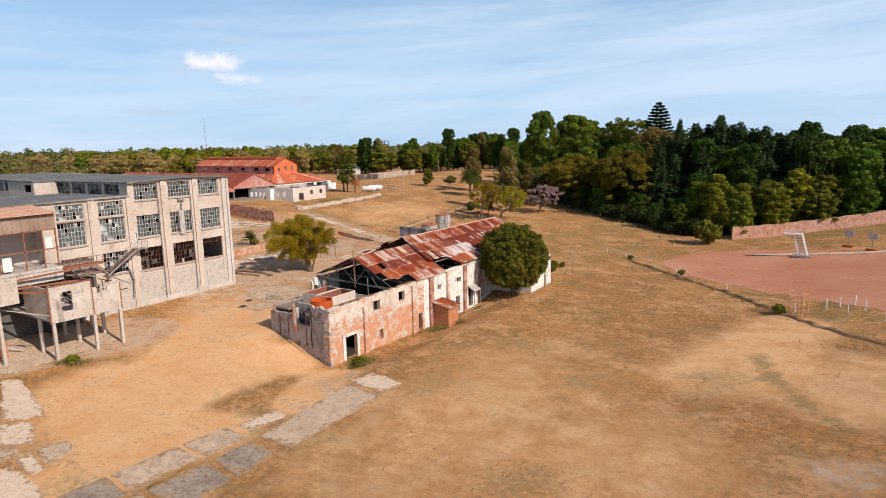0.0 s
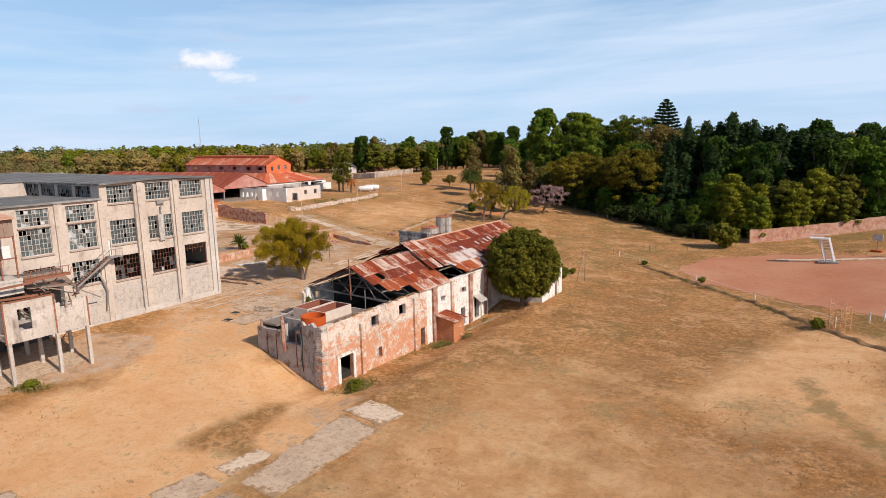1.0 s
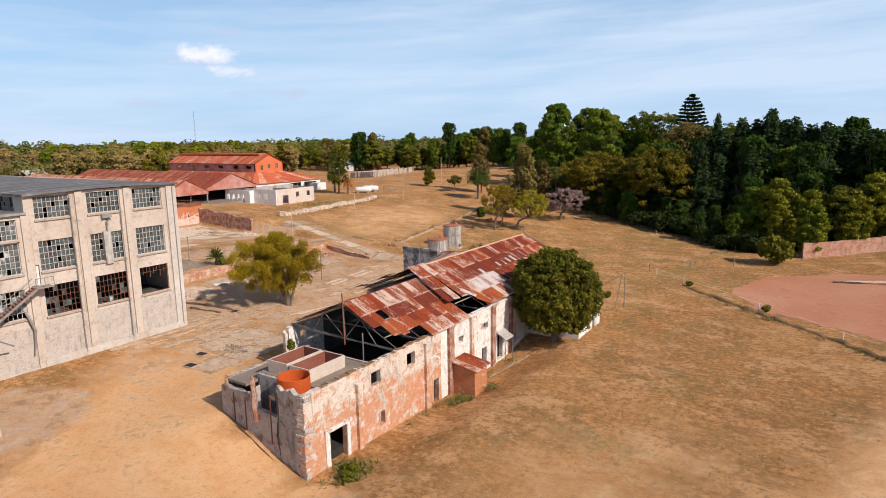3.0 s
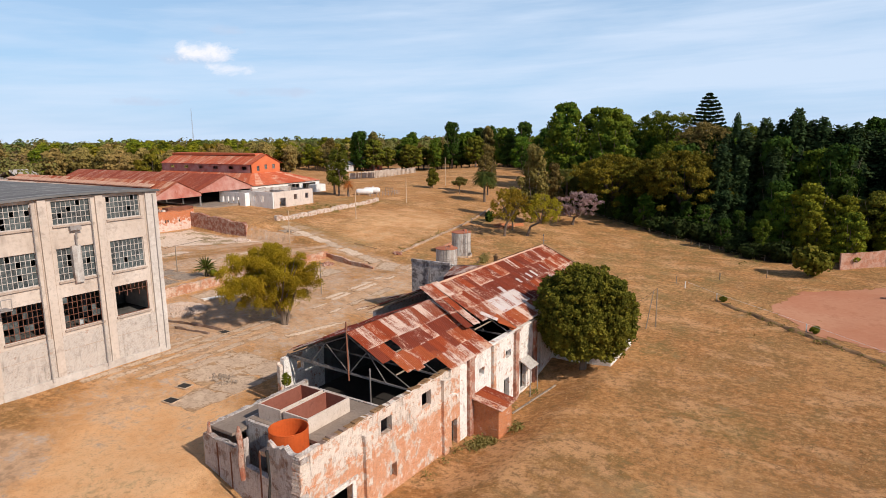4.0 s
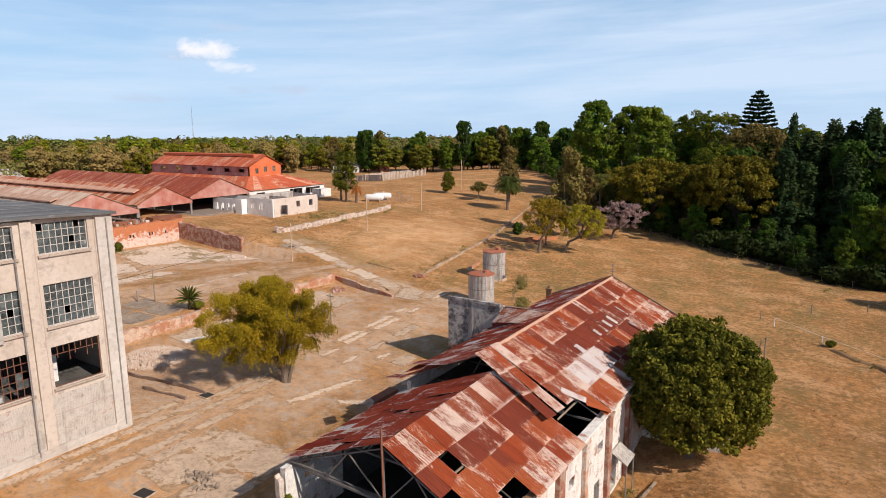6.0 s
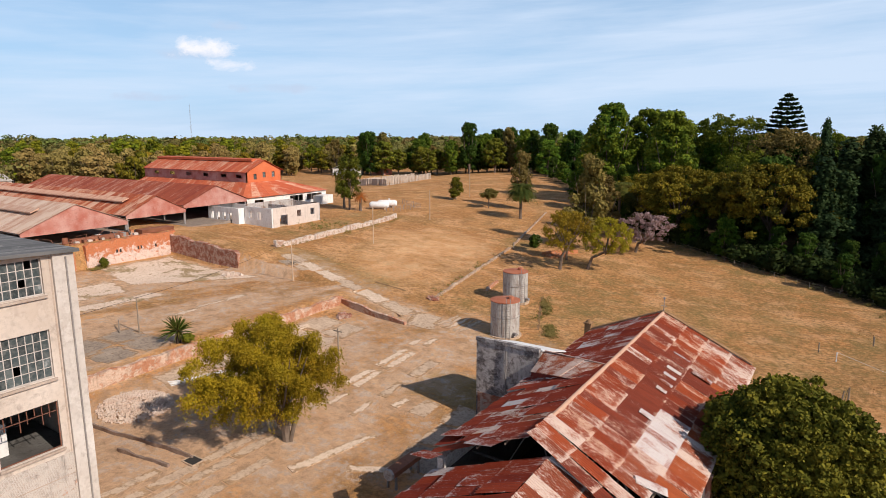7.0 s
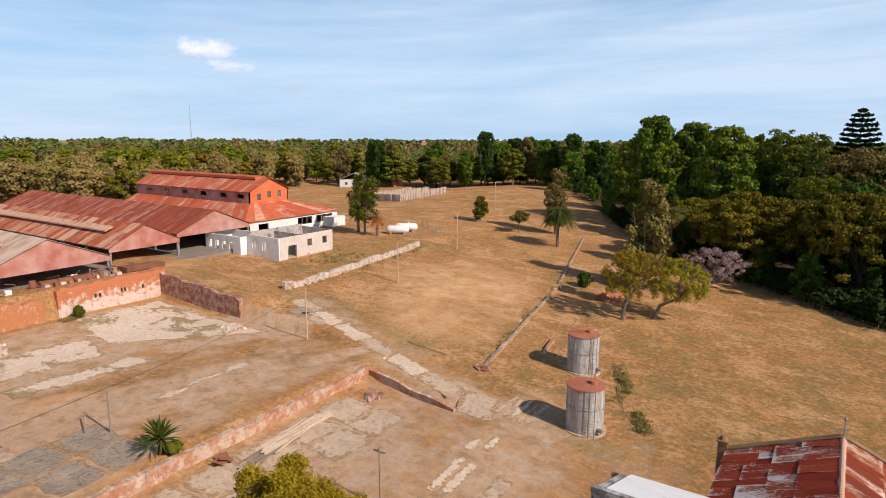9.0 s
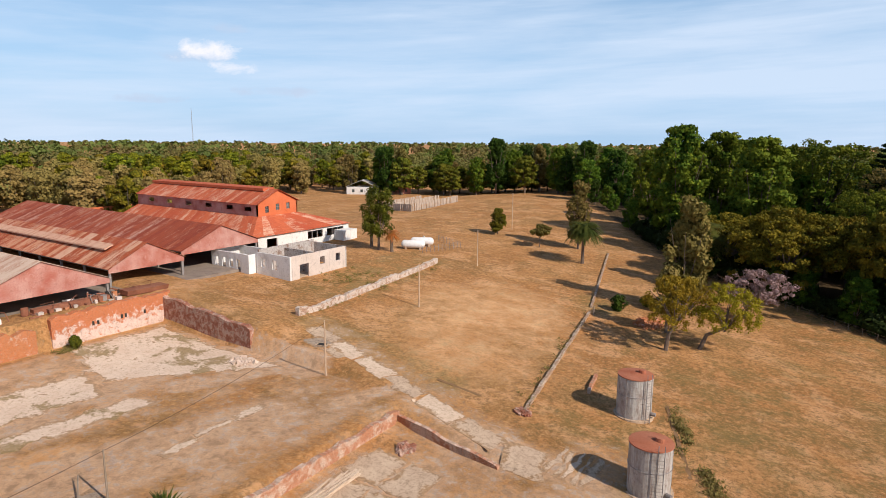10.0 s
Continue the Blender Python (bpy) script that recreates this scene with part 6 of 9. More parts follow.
        ob.matrix_basis = Matrix.Translation((x, y, roofline(x, True) + 0.17)) @ Matrix.Rotation(radians(-90), 4, "Z") @ Matrix.Rotation(-a, 4, "X") @ Matrix.Diagonal((w / 1.17, d / 2.7, 1, 1))
    for x, y, z, b, k in ((-57.0, 83.9, 5.95, -72, "zinc"), (-55.4, 84.6, 5.0, -55, "orange")):
        ob = part("loose_sheet", kinds[k], M_SHEET, r)
        ob.matrix_basis = Matrix.Translation((x, y, z)) @ pose(0, 0, 0, 0, 0, b) @ pose(0, 0, 0, -20, 5, 0) @ Matrix.Diagonal((0.7, 0.75, 1, 1))
    for x, y, b in ((-65.6, 79.6, 60), (-67.6, 81.6, 80), (-64.4, 79.0, 72), (-68.4, 78.2, 66)):
        ob = part("loose_sheet", kinds["west"], M_SHEET_WEST, r)
        ob.matrix_basis = Matrix.Translation((x, y, roofline(x, True) + 0.35)) @ pose(0, 0, 0, 0, 0, b) @ pose(0, 0, 0, -18, 0, 0)
    part("verge_board", Mesh().beam((RNEAR + 0.1, 80.3, 7.52), (-56.6, 80.3, 5.42), 0.34, 0.07), M_WHITE, r, "pale verge board between the two roofs")
    part("ridge_cap", Mesh().hexa([(RBACK - 0.28, 81.6, 8.22), (RBACK + 0.28, 81.6, 8.22), (RBACK + 0.28, 112.3, 8.22), (RBACK - 0.28, 112.3, 8.22)], [(RBACK - 0.06, 81.6, 8.45), (RBACK + 0.06, 81.6, 8.45), (RBACK + 0.06, 112.3, 8.45), (RBACK - 0.06, 112.3, 8.45)]), M_SHEET, r)
    # lean-to roof and tower on the west side
    t = part("tower", holed(Mesh(), lambda u, d, z: (u, 97.6 + d, z), [-76.2, -69.7], [-1.8, 7.1], [(-75.2, -73.8, -0.6, 1.2)], 0.4), M_TOWER, r, "square tower of sooty brick darkened for its shade, with a pale flat roof")
    part("tower_wall", Mesh().hexa([(-76.2, 98.0, -1.8), (-75.8, 98.0, -1.8), (-75.8, 104.2, -1.8), (-76.2, 104.2, -1.8)], [(-76.2, 98.0, 7.1), (-75.8, 98.0, 7.1), (-75.8, 104.2, 5.1), (-76.2, 104.2, 5.1)]), M_TOWER, t)
    part("tower_wall", Mesh().box(-75.8, 103.8, -1.8, -69.7, 104.2, 5.1), M_RUIN_GREY, t)
    part("tower_wall", Mesh().hexa([(-70.1, 98.0, -1.8), (-69.7, 98.0, -1.8), (-69.7, 103.8, -1.8), (-70.1, 103.8, -1.8)], [(-70.1, 98.0, 7.1), (-69.7, 98.0, 7.1), (-69.7, 103.8, 5.2), (-70.1, 103.8, 5.2)]), M_RUIN_GREY, t)
    part("tower_roof", Mesh().hexa([(-75.5, 97.9, 7.15), (-69.5, 97.9, 7.15), (-69.5, 104.4, 5.07), (-75.5, 104.4, 5.07)], [(-75.5, 97.9, 7.25), (-69.5, 97.9, 7.25), (-69.5, 104.4, 5.17), (-75.5, 104.4, 5.17)]), M_PAINT_WHITE, t, "pale sloping roof")
    part("tower_parapet", Mesh().box(-76.25, 97.5, 7.1, -69.65, 97.88, 7.42), M_TOWER, t)
    part("painted_panel", Mesh().box(-76.0, 97.52, -1.4, -73.4, 97.59, 1.9), M_BRICK_RED, t, "faded red painted lettering panel")
    for a, b, c, d in ((-75.7, -75.45, -0.2, 1.3), (-75.45, -74.9, 1.05, 1.3), (-75.45, -74.95, 0.4, 0.62), (-74.5, -73.8, 0.9, 1.1), (-74.6, -73.7, -0.1, 0.15), (-75.4, -74.9, -0.2, 0.0)):
        part("letter_bar", Mesh().box(a, 97.49, c, b, 97.52, d), M_SILL, t)
    part("drain_pipe", Mesh().tube([(-73.0, 97.5, -1.0), (-73.0, 97.5, 6.6)], [0.07, 0.07], 6), M_STEEL, t)
    strips("lean_to_sheet", M_SHEET_LEAN, r, (-69.6, 98.6, 6.95), (-62.9, 95.1, 8.25), (-64.4, 92.2, 7.62), (-69.6, 95.6, 6.0), 1.05, 0.05, rng)
    part("lean_to_ridge", Mesh().beam((-69.7, 98.6, 7.0), (-62.8, 95.0, 8.3), 0.16, 0.05), M_SHEET_WEST, r)
    part("lean_to_wall", Mesh().hexa([(-69.5, 95.8, 3.5), (-64.6, 92.5, 3.5), (-64.7, 92.7, 3.5), (-69.5, 96.0, 3.5)], [(-69.5, 95.8, 5.95), (-64.6, 92.5, 7.5), (-64.7, 92.7, 7.5), (-69.5, 96.0, 5.95)]), M_MAROON, r, "dark red boarded wall under the lean-to")
    part("lean_to_board", Mesh().hexa([(-67.6, 94.4, 5.3), (-66.2, 93.5, 5.3), (-66.2, 93.52, 5.3), (-67.6, 94.42, 5.3)], [(-67.6, 94.4, 6.3), (-66.2, 93.5, 6.7), (-66.2, 93.52, 6.7), (-67.6, 94.42, 6.3)]), M_WHITE, r)
    part("lean_to_wall", Mesh().box(-69.65, 95.9, -2.0, -69.45, 97.55, 5.9), M_MAROON, r)
    # east wing, roofless, beyond the round tree
    wing = lambda u, d, z: (-46.6 - d, u, z)
    part("wing_wall", holed(Mesh(), wing, steps(96.9, 104.2, 0.6), [-4.0, 3.4], [(98.8, 99.9, -0.4, 1.2), (101.6, 102.5, -3.9, -0.2)], 0.4, jag(3.3, 0.3, 9)), M_RUIN_WHITE, r)
    part("wing_wall", holed(Mesh(), lambda u, d, z: (u, 96.5 + d, z), steps(RX1, -46.6, 0.6), [-4.0, 3.2], [], 0.4, jag(3.0, 0.3, 10)), M_RUIN_WHITE, r)
    part("wing_wall", holed(Mesh(), lambda u, d, z: (u, 104.2 + d, z), steps(RX1, -46.6, 0.6), [-4.0, 3.2], [], 0.4, jag(2.6, 0.5, 11)), M_RUIN_WHITE, r)
    # brick shed with a rusty lean-to roof
    s = part("shed", holed(Mesh(), lambda u, d, z: (-50.9 - d, u, z), [76.6, 79.3], [-4.9, -1.1], [], 0.25), M_BRICK, r, "small orange brick shed under a rusty sheet")
    part("shed_wall", holed(Mesh(), lambda u, d, z: (u, 76.6 + d, z), [RX1, -51.15], [-4.9, -0.8], [], 0.25), M_BRICK, s)
    part("shed_wall", Mesh().box(RX1, 79.05, -4.9, -51.15, 79.3, -0.8), M_BRICK, s)
    for k in range(3):
        ob = part("shed_sheet", kinds["orange" if k == 1 else "flecked"], M_SHEET, s)
        ob.matrix_basis = Matrix.Translation((RX1 + 0.05, 77.45 + k * 1.05, -0.45 + 0.03 * k)) @ pose(0, 0, 0, 0, 0, -90) @ pose(0, 0, 0, -9, 0, 0) @ Matrix.Diagonal((1, 1.36, 1, 1))
    # tilted awning and its frame
    part("awning", Mesh().hexa([(-53.9, 87.2, -0.2), (-52.6, 87.2, -1.0), (-52.6, 89.4, -1.0), (-53.9, 89.4, -0.2)], [(-53.9, 87.2, -0.12), (-52.6, 87.2, -0.92), (-52.6, 89.4, -0.92), (-53.9, 89.4, -0.12)]), M_TANK, r, "tilted pale sheet over a doorway")
    part("awning_post", Mesh().beam((-52.7, 87.4, -4.6), (-52.7, 87.4, -1.0), 0.08), M_STEEL, r)
    part("awning_post", Mesh().beam((-52.7, 89.3, -4.6), (-52.7, 89.3, -1.0), 0.08), M_STEEL, r)
    part("gutter", Mesh().beam((-52.4, 82.5, land(-52.4, 82.5) + 0.12), (-51.2, 91.0, land(-51.2, 91.0) + 0.06), 0.2, 0.12), M_SLAB_DARK, r)
    return r


ruin()


def rust_tub():
    m = Mesh()
    n = 40
    for i in range(n):
        a, b = 6.2832 * i / n, 6.2832 * (i + 1) / n
        q = lambda t, k, z: (k * math.cos(t), k * math.sin(t), z)
        m.face(q(a, 1.42, 0), q(b, 1.42, 0), q(b, 1.42, 1.75), q(a, 1.42, 1.75))
        m.face(q(a, 1.36, 0.1), q(a, 1.36, 1.75), q(b, 1.36, 1.75), q(b, 1.36, 0.1))
        m.face(q(a, 1.36, 1.75), q(a, 1.42, 1.75), q(b, 1.42, 1.75), q(b, 1.36, 1.75))
        m.face(q(a, 1.36, 0.1), q(b, 1.36, 0.1), (0, 0, 0.1))
    t = thing("rust_tub", "open round tub of orange rusted steel", "tub")
    part("shell", m, M_RUST, t, "", False)
    part("rim", Mesh().tube([(1.4 * math.cos(6.2832 * i / 32), 1.4 * math.sin(6.2832 * i / 32), 1.76) for i in range(33)], [0.045] * 33, 5, False), M_RUST, t)
    at(t, -57.2, 56.25, 2.3)
    part("tub_bed", Mesh().box(-1.9, -1.2, -0.35, 2.5, 1.1, -0.01), M_SLAB, t)


rust_tub()


def trough():
    """The rusted steel trough on legs west of the ruin."""
    t = thing("steel_trough", "rusty steel trough on legs beside the ruin wall", "trough")
    part("body", holed(Mesh(), lambda u, d, z: (u, d, z), [0, 1.0], [1.2, 1.6], [], 3.6), M_RUST_DARK, t)
    part("end", Mesh().tube([(0.5, 0.0, 1.4), (0.5, -0.2, 1.4)], [0.5, 0.46], 10), M_TANK, t)
    for x, y in ((0.1, 0.3), (0.9, 0.3), (0.1, 3.3), (0.9, 3.3)):
        part("leg", Mesh().box(x - 0.08, y - 0.08, 0, x + 0.08, y + 0.08, 1.2), M_STEEL, t)
    at(t, -76.0, 83.0, land(-76, 85) - 0.05)


trough()


# ---- retaining walls of the terraces ----
def retaining(name, x0, y0, x1, y1, thick, material, label, over=0.25, low=1.0, jitter=0.25, cat="wall", hole=()):
    """A wall along the land's step from one point to another; its top follows the higher side."""
    d = Vector((x1 - x0, y1 - y0, 0))
    n = Vector((-d.y, d.x, 0)).normalized()
    length = d.length
    d.normalize()
    pt = lambda u, k: Vector((x0, y0, 0)) + d * u + n * k
    hi = lambda u: max(land(*pt(u, 1.6 + thick)[:2]), land(*pt(u, -1.6)[:2]))
    lo = lambda u: min(land(*pt(u, 1.6 + thick)[:2]), land(*pt(u, -1.6)[:2])) - low
    us = steps(0, length, 0.7)
    zmid = min(lo(u) for u in us) + 0.3
    m = holed(Mesh(), lambda u, k, z: (*pt(u, k)[:2], z), us, [zmid - 5, zmid, zmid + 0.4], list(hole), thick,
              lambda u: hi(u) + over + jitter * noise.noise((u * 0.5, x0, y0)) + 0.5 * jitter * noise.noise((u * 2, x0, 3)), lambda u: lo(u))
    return tagged(part(name, m, material, None, label), category=cat, kind="structure")


retaining("retaining_wall_1", -160.9, 122.4, -160.9, 104.6, -1.2, M_BRICK_FOOT, "tall orange brick retaining wall with plaster remains", 0.2, 0.6, 0.6)
retaining("retaining_wall_5", -160.7, 102.6, -160.7, 84, -1.2, M_BRICK, "broken lower stretch of orange brick retaining wall", -0.8, 0.6, 0.9)
# Flat dark blocks on the wall face stand for the sockets' shaded hollows.
for k, (y, z) in enumerate(((110.2, 5.0), (110.9, 5.0), (114.4, 5.05), (115.0, 5.05), (118.0, 4.95))):
    tagged(part("wall_socket", Mesh().box(-160.98, y - 0.16, z - 0.3, -160.885, y + 0.16, z + 0.3), M_DARK, None, "beam socket in the brick retaining wall, its shaded hollow drawn as a dark block"), category="socket", kind="structure")
retaining("retaining_wall_2", -160.8, 121.1, -140.5, 121.1, 1.0, M_BRICK_RED, "dark red brick retaining wall, broken down at its end", -0.25, 0.6, 0.4)
retaining("retaining_wall_3", -110.9, 116.8, -110.9, 60, -0.6, M_BRICK_EDGE, "crumbling brick edge of the upper yard", -0.05, 0.5, 0.45)
retaining("retaining_wall_4", -110.8, 116.3, -97.6, 114.6, 0.45, M_BRICK_EDGE, "low broken brick kerb", 0.05, 0.5, 0.25)


def low_wall(x0, y0, x1, y1, h, material, label, thick=0.4):
    d = Vector((x1 - x0, y1 - y0, 0))
    length = d.length
    d.normalize()
    n = Vector((-d.y, d.x, 0))
    pt = lambda u, k: Vector((x0, y0, 0)) + d * u + n * k
    m = Mesh()
    us = steps(0, length, 0.55)
    top = lambda u: h + (0.1 + 0.3 * h) * noise.noise((u * 0.45, x0, 1)) + (0.06 + 0.16 * h) * noise.noise((u * 2.3, y0, 4))
    side = lambda u, k: k + 0.1 * noise.noise((u * 1.1, k * 9, x0))
    for a, b in zip(us[:-1], us[1:]):
        q = [pt(a, side(a, 0)), pt(b, side(b, 0)), pt(b, side(b, thick)), pt(a, side(a, thick))]
        m.hexa([(p.x, p.y, land(p.x, p.y) - 0.4) for p in q], [(p.x, p.y, land(p.x, p.y) + k) for p, k in zip(q, (top(a), top(b), top(b) - 0.05, top(a) - 0.05))])
    return tagged(part("low_wall", m, material, None, label), category="wall", kind="structure")


low_wall(-140.3, 130.3, -144.8, 175.0, 1.1, M_WASH, "long low wall of peeling whitewash", 0.7)
low_wall(-100.2, 126.4, -107.2, 166.0, 0.42, M_LOWWALL, "low stone kerb of the upper field")
low_wall(-108.0, 169.0, -119.8, 213.0, 0.35, M_LOWWALL, "low stone kerb of the upper field")
low_wall(-106.2, 126.6, -112.6, 126.9, 0.1, M_BANK, "crumbled dark edge of the upper field", 0.35)
low_wall(-96.2, 135.9, -97.2, 141.4, 0.5, M_BRICK_EDGE, "remains of a stone wall")
low_wall(-81.8, 124.5, -87.6, 139.0, 0.08, M_BANK, "low earth edge behind the tanks")
low_wall(-104.4, 75.0, -91.4, 76.6, 0.3, M_RUBBLE_DARK, "low dark drain edge of crumbling concrete", 0.22)
low_wall(-97.6, 73.8, -91.8, 74.7, 0.28, M_RUBBLE_DARK, "low dark drain edge of crumbling concrete", 0.22)


# wreckage on top of the tall wall, under the sheds
def wreckage():
    rng = random.Random(14)
    w = thing("shed_wreckage", "tangle of rusted beams and broken white blocks on the wall", "wreckage")
    for i in range(44):
        y = rng.uniform(86, 121)
        x = rng.uniform(-169.5, -163.0)
        z = land(x, y) + rng.uniform(0.1, 0.8)
        k = rng.random()
        if k < 0.8:
            part("rusted_beam", Mesh().beam((x, y, z), (x + rng.uniform(-1.2, 1.2), y + rng.uniform(-3, 3), z + rng.uniform(-0.1, 0.6)), 0.16, 0.2), rng.choice((M_RUST_DARK, M_BRICK_RED, M_STEEL)), w)
        elif k < 0.9:
            part("block", Mesh().box(x, y, z - 1.0, x + rng.uniform(0.4, 0.8), y + rng.uniform(0.5, 1.0), z + rng.uniform(0.0, 0.5)), rng.choice((M_WHITE, M_HOUSE, M_BRICK)), w)
        else:
            part("rusted_drum", Mesh().tube([(x, y, z - 0.6), (x, y, z + 0.5)], [0.5, 0.48], 10), rng.choice((M_RUST_DARK, M_STEEL, M_DARK)), w)
    # a long trough with white blocks before it, along the wall's top
    part("rusted_trough", Mesh().box(-166.4, 104.5, 6.6, -165.2, 115.2, 7.55), M_RUST_DARK, w)
    for k in range(9):
        y = 104.8 + k * 1.25 + rng.uniform(-0.3, 0.3)
        h = rng.uniform(0.35, 0.95)
        part("block", Mesh().box(-165.1 + rng.uniform(-0.2, 0.3), y, 6.4, -164.5, y + rng.uniform(0.35, 0.8), 6.5 + h), (M_BRIDGE, M_RUST_DARK, M_HOUSE, M_BRICK)[k % 4], w)
    for k in range(16):
        y = rng.uniform(88, 122)
        part("bent_bar", Mesh().tube([(-164.6, y, 6.9), (-165.2, y + rng.uniform(-0.8, 0.8), 7.6 + rng.random()), (-166.2, y + rng.uniform(-2, 2), 7.4 + rng.random())], [0.06, 0.06, 0.05], 5), rng.choice((M_BARS, M_RUST_DARK, M_STEEL)), w)
    part("rusted_trough", Mesh().hexa([(-166.5, 117.5, 6.9), (-164.5, 117.5, 6.9), (-163.5, 123.8, 7.0), (-165.5, 123.8, 7.0)], [(-166.8, 117.5, 7.7), (-164.2, 117.5, 7.7), (-163.2, 123.8, 7.8), (-165.8, 123.8, 7.8)]), M_RUST_DARK, w)


wreckage()


def hut():
    """The small lean-to at the yard's edge behind the factory."""
    h = thing("yard_hut", "small open lean-to with a pale blue-grey sheet roof", "hut")
    z = land(-115, 76)
    for i in range(5):
        x = -118.4 + i * 1.05
        zb = z + 2.75 - i * 0.09
        part("roof_sheet", Mesh().hexa([(x, 71.6, zb - 0.03), (x + 1.09, 71.6, zb - 0.12), (x + 1.09, 77.6, zb - 0.12), (x, 77.6, zb - 0.03)], [(x, 71.6, zb), (x + 1.09, 71.6, zb - 0.09), (x + 1.09, 77.6, zb - 0.09), (x, 77.6, zb)]), M_ZINC, h)
    for x, y in ((-118.2, 77.4), (-115.6, 77.4), (-113.4, 77.4), (-113.4, 72.0), (-118.2, 72.0)):
        part("post", Mesh().box(x - 0.06, y - 0.06, z - 0.2, x + 0.06, y + 0.06, z + 2.3 + (-113.4 - x) * 0.08), M_RUST_DARK, h)
    part("side_wall", holed(Mesh(), lambda u, d, zz: (-113.35 + d, u, zz), steps(72.0, 76.2, 0.5), [z - 0.2, z + 1.3], [], 0.15, lambda u: z + 1.5 + 0.4 * noise.noise((u, 0, 0))), M_WASH, h)
    part("back_wall", Mesh().box(-118.3, 71.7, z - 0.2, -113.3, 71.85, z + 2.2), M_BRICK_RED, h)
    part("inner_floor", Mesh().box(-118.2, 71.9, z - 0.2, -113.5, 77.3, z + 0.08), M_TERRACE, h)


M_ZINC = stained("pale_blue_grey_sheet", (0.5, 0.53, 0.55), (0.34, 0.34, 0.33), (0.58, 0.61, 0.63), 0.8, False, 0.6, 0.1)
hut()


# ---- tanks ----
def tank():
    t = thing("steel_tank", "upright riveted steel tank with rusty conical lid", "tank", "pair of old tanks")
    R, H, n = 1.95, 4.75, 40
    ring = lambda k, z: [(k * math.cos(6.2832 * i / n), k * math.sin(6.2832 * i / n), z) for i in range(n)]
    m = Mesh()
    zs = [-0.6, 1.0, 1.95, 2.9, 3.85, H]
    for z0, z1 in zip(zs[:-1], zs[1:]):
        a, b = ring(R, z0), ring(R - 0.012, z1)
        for i in range(n):
            m.face(a[i], a[(i + 1) % n], b[(i + 1) % n], b[i])
    part("shell", m, M_TANK, t, "", True)
    m = Mesh()
    a, b = ring(R + 0.06, H - 0.1), ring(R + 0.05, H)
    for i in range(n):
        m.face(a[i], a[(i + 1) % n], b[(i + 1) % n], b[i])
        m.face(b[i], b[(i + 1) % n], (0, 0, H + 0.22))
    part("lid", m, M_TANK_TOP, t, "rusty conical lid")
    part("hatch", Mesh().tube([(0.7, 0.2, H + 0.08), (0.7, 0.2, H + 0.5)], [0.42, 0.4], 12), M_TANK_TOP, t)
    lad = part("ladder", Mesh().box(1.1, -1.99, -0.3, 1.16, -1.93, H + 0.7), M_STEEL, t, "thin steel ladder")
    part("ladder_rail", Mesh().box(1.6, -1.75, -0.3, 1.66, -1.69, H + 0.7), M_STEEL, lad)
    for k in range(15):
        part("rung", Mesh().beam((1.13, -1.96, 0.1 + k * 0.33), (1.63, -1.72, 0.1 + k * 0.33), 0.03), M_STEEL, lad)
    part("hoop", Mesh().tube([(R * math.cos(6.2832 * i / n) * 1.01, R * math.sin(6.2832 * i / n) * 1.01, 2.6) for i in range(n + 1)], [0.04] * (n + 1), 4, False), M_STEEL, t)
    for k in range(6):
        a = 6.2832 * k / 6
        part("seam", Mesh().box(R * math.cos(a) - 0.02, R * math.sin(a) - 0.02, -0.3, R * math.cos(a) + 0.02, R * math.sin(a) + 0.02, H - 0.1), M_TANK, t)
    part("plinth", Mesh().tube([(0, 0, -0.9), (0, 0, 0.02)], [R + 0.3, R + 0.3], 28), M_SLAB, t)
    part("valve", Mesh().tube([(1.8, -0.9, 0.5), (2.3, -1.1, 0.5)], [0.22, 0.22], 10), M_STEEL, t)
    return t


one = at(tank(), -84.8, 120.1, land(-84.4, 119.9) + 0.15)
copy_thing(one, pose(-90.4, 134.3, land(-90.4, 134.3) + 0.1, 0, 0, 20))


# ---- poles and wires ----
def pole(x, y, h, label, material, r=0.11, arm=False, lean=(0, 0)):
    p = thing("utility_pole", label, "pole")
    part("shaft", Mesh().tube([(0, 0, -0.5), (lean[0], lean[1], h)], [r, r * 0.75], 8), material, p)
    if arm:
        part("crossarm", Mesh().beam((-0.6 + lean[0], lean[1], h - 0.35), (0.6 + lean[0], lean[1], h - 0.35), 0.1), material, p)
    return at(p, x, y, land(x, y))


pole(-124.8, 119.8, 7.2, "tall pale wooden pole beside the road", M_POLE, 0.12)
pole(-130.5, 148.0, 7.4, "tall pale wooden pole in the dry field", M_POLE, 0.12)
pole(-137.3, 179.0, 7.8, "tall pale wooden pole in the dry field", M_POLE, 0.12)
pole(-151.0, 222.0, 10.5, "tall thin grey pole near the wood", M_POLE, 0.12)
pole(-120.2, 89.7, 4.6, "short wooden post of the yard", M_WOOD, 0.1)
pole(-93.2, 96.6, 5.4, "dark wooden post with a small lamp arm", M_WOOD, 0.1, True)
pole(-45.9, 113.7, 5.6, "wooden pole behind the ruin", M_WOOD, 0.1)
pole(-46.9, 112.2, 5.3, "wooden stay pole behind the ruin", M_WOOD, 0.08, False, (0.6, 1.2))
pole(-106.5, 165.5, 1.6, "short post at the stone kerb", M_WOOD, 0.12)


def wire(a, b, sag, name="overhead_wire"):
    pts = [Vector(a).lerp(Vector(b), i / 14) - Vector((0, 0, sag * 4 * (i / 14) * (1 - i / 14))) for i in range(15)]
    tagged(part(name, Mesh().tube(pts, [0.02] * 15, 4, False), M_DARK, None, "thin dark overhead wire"), category="wire")


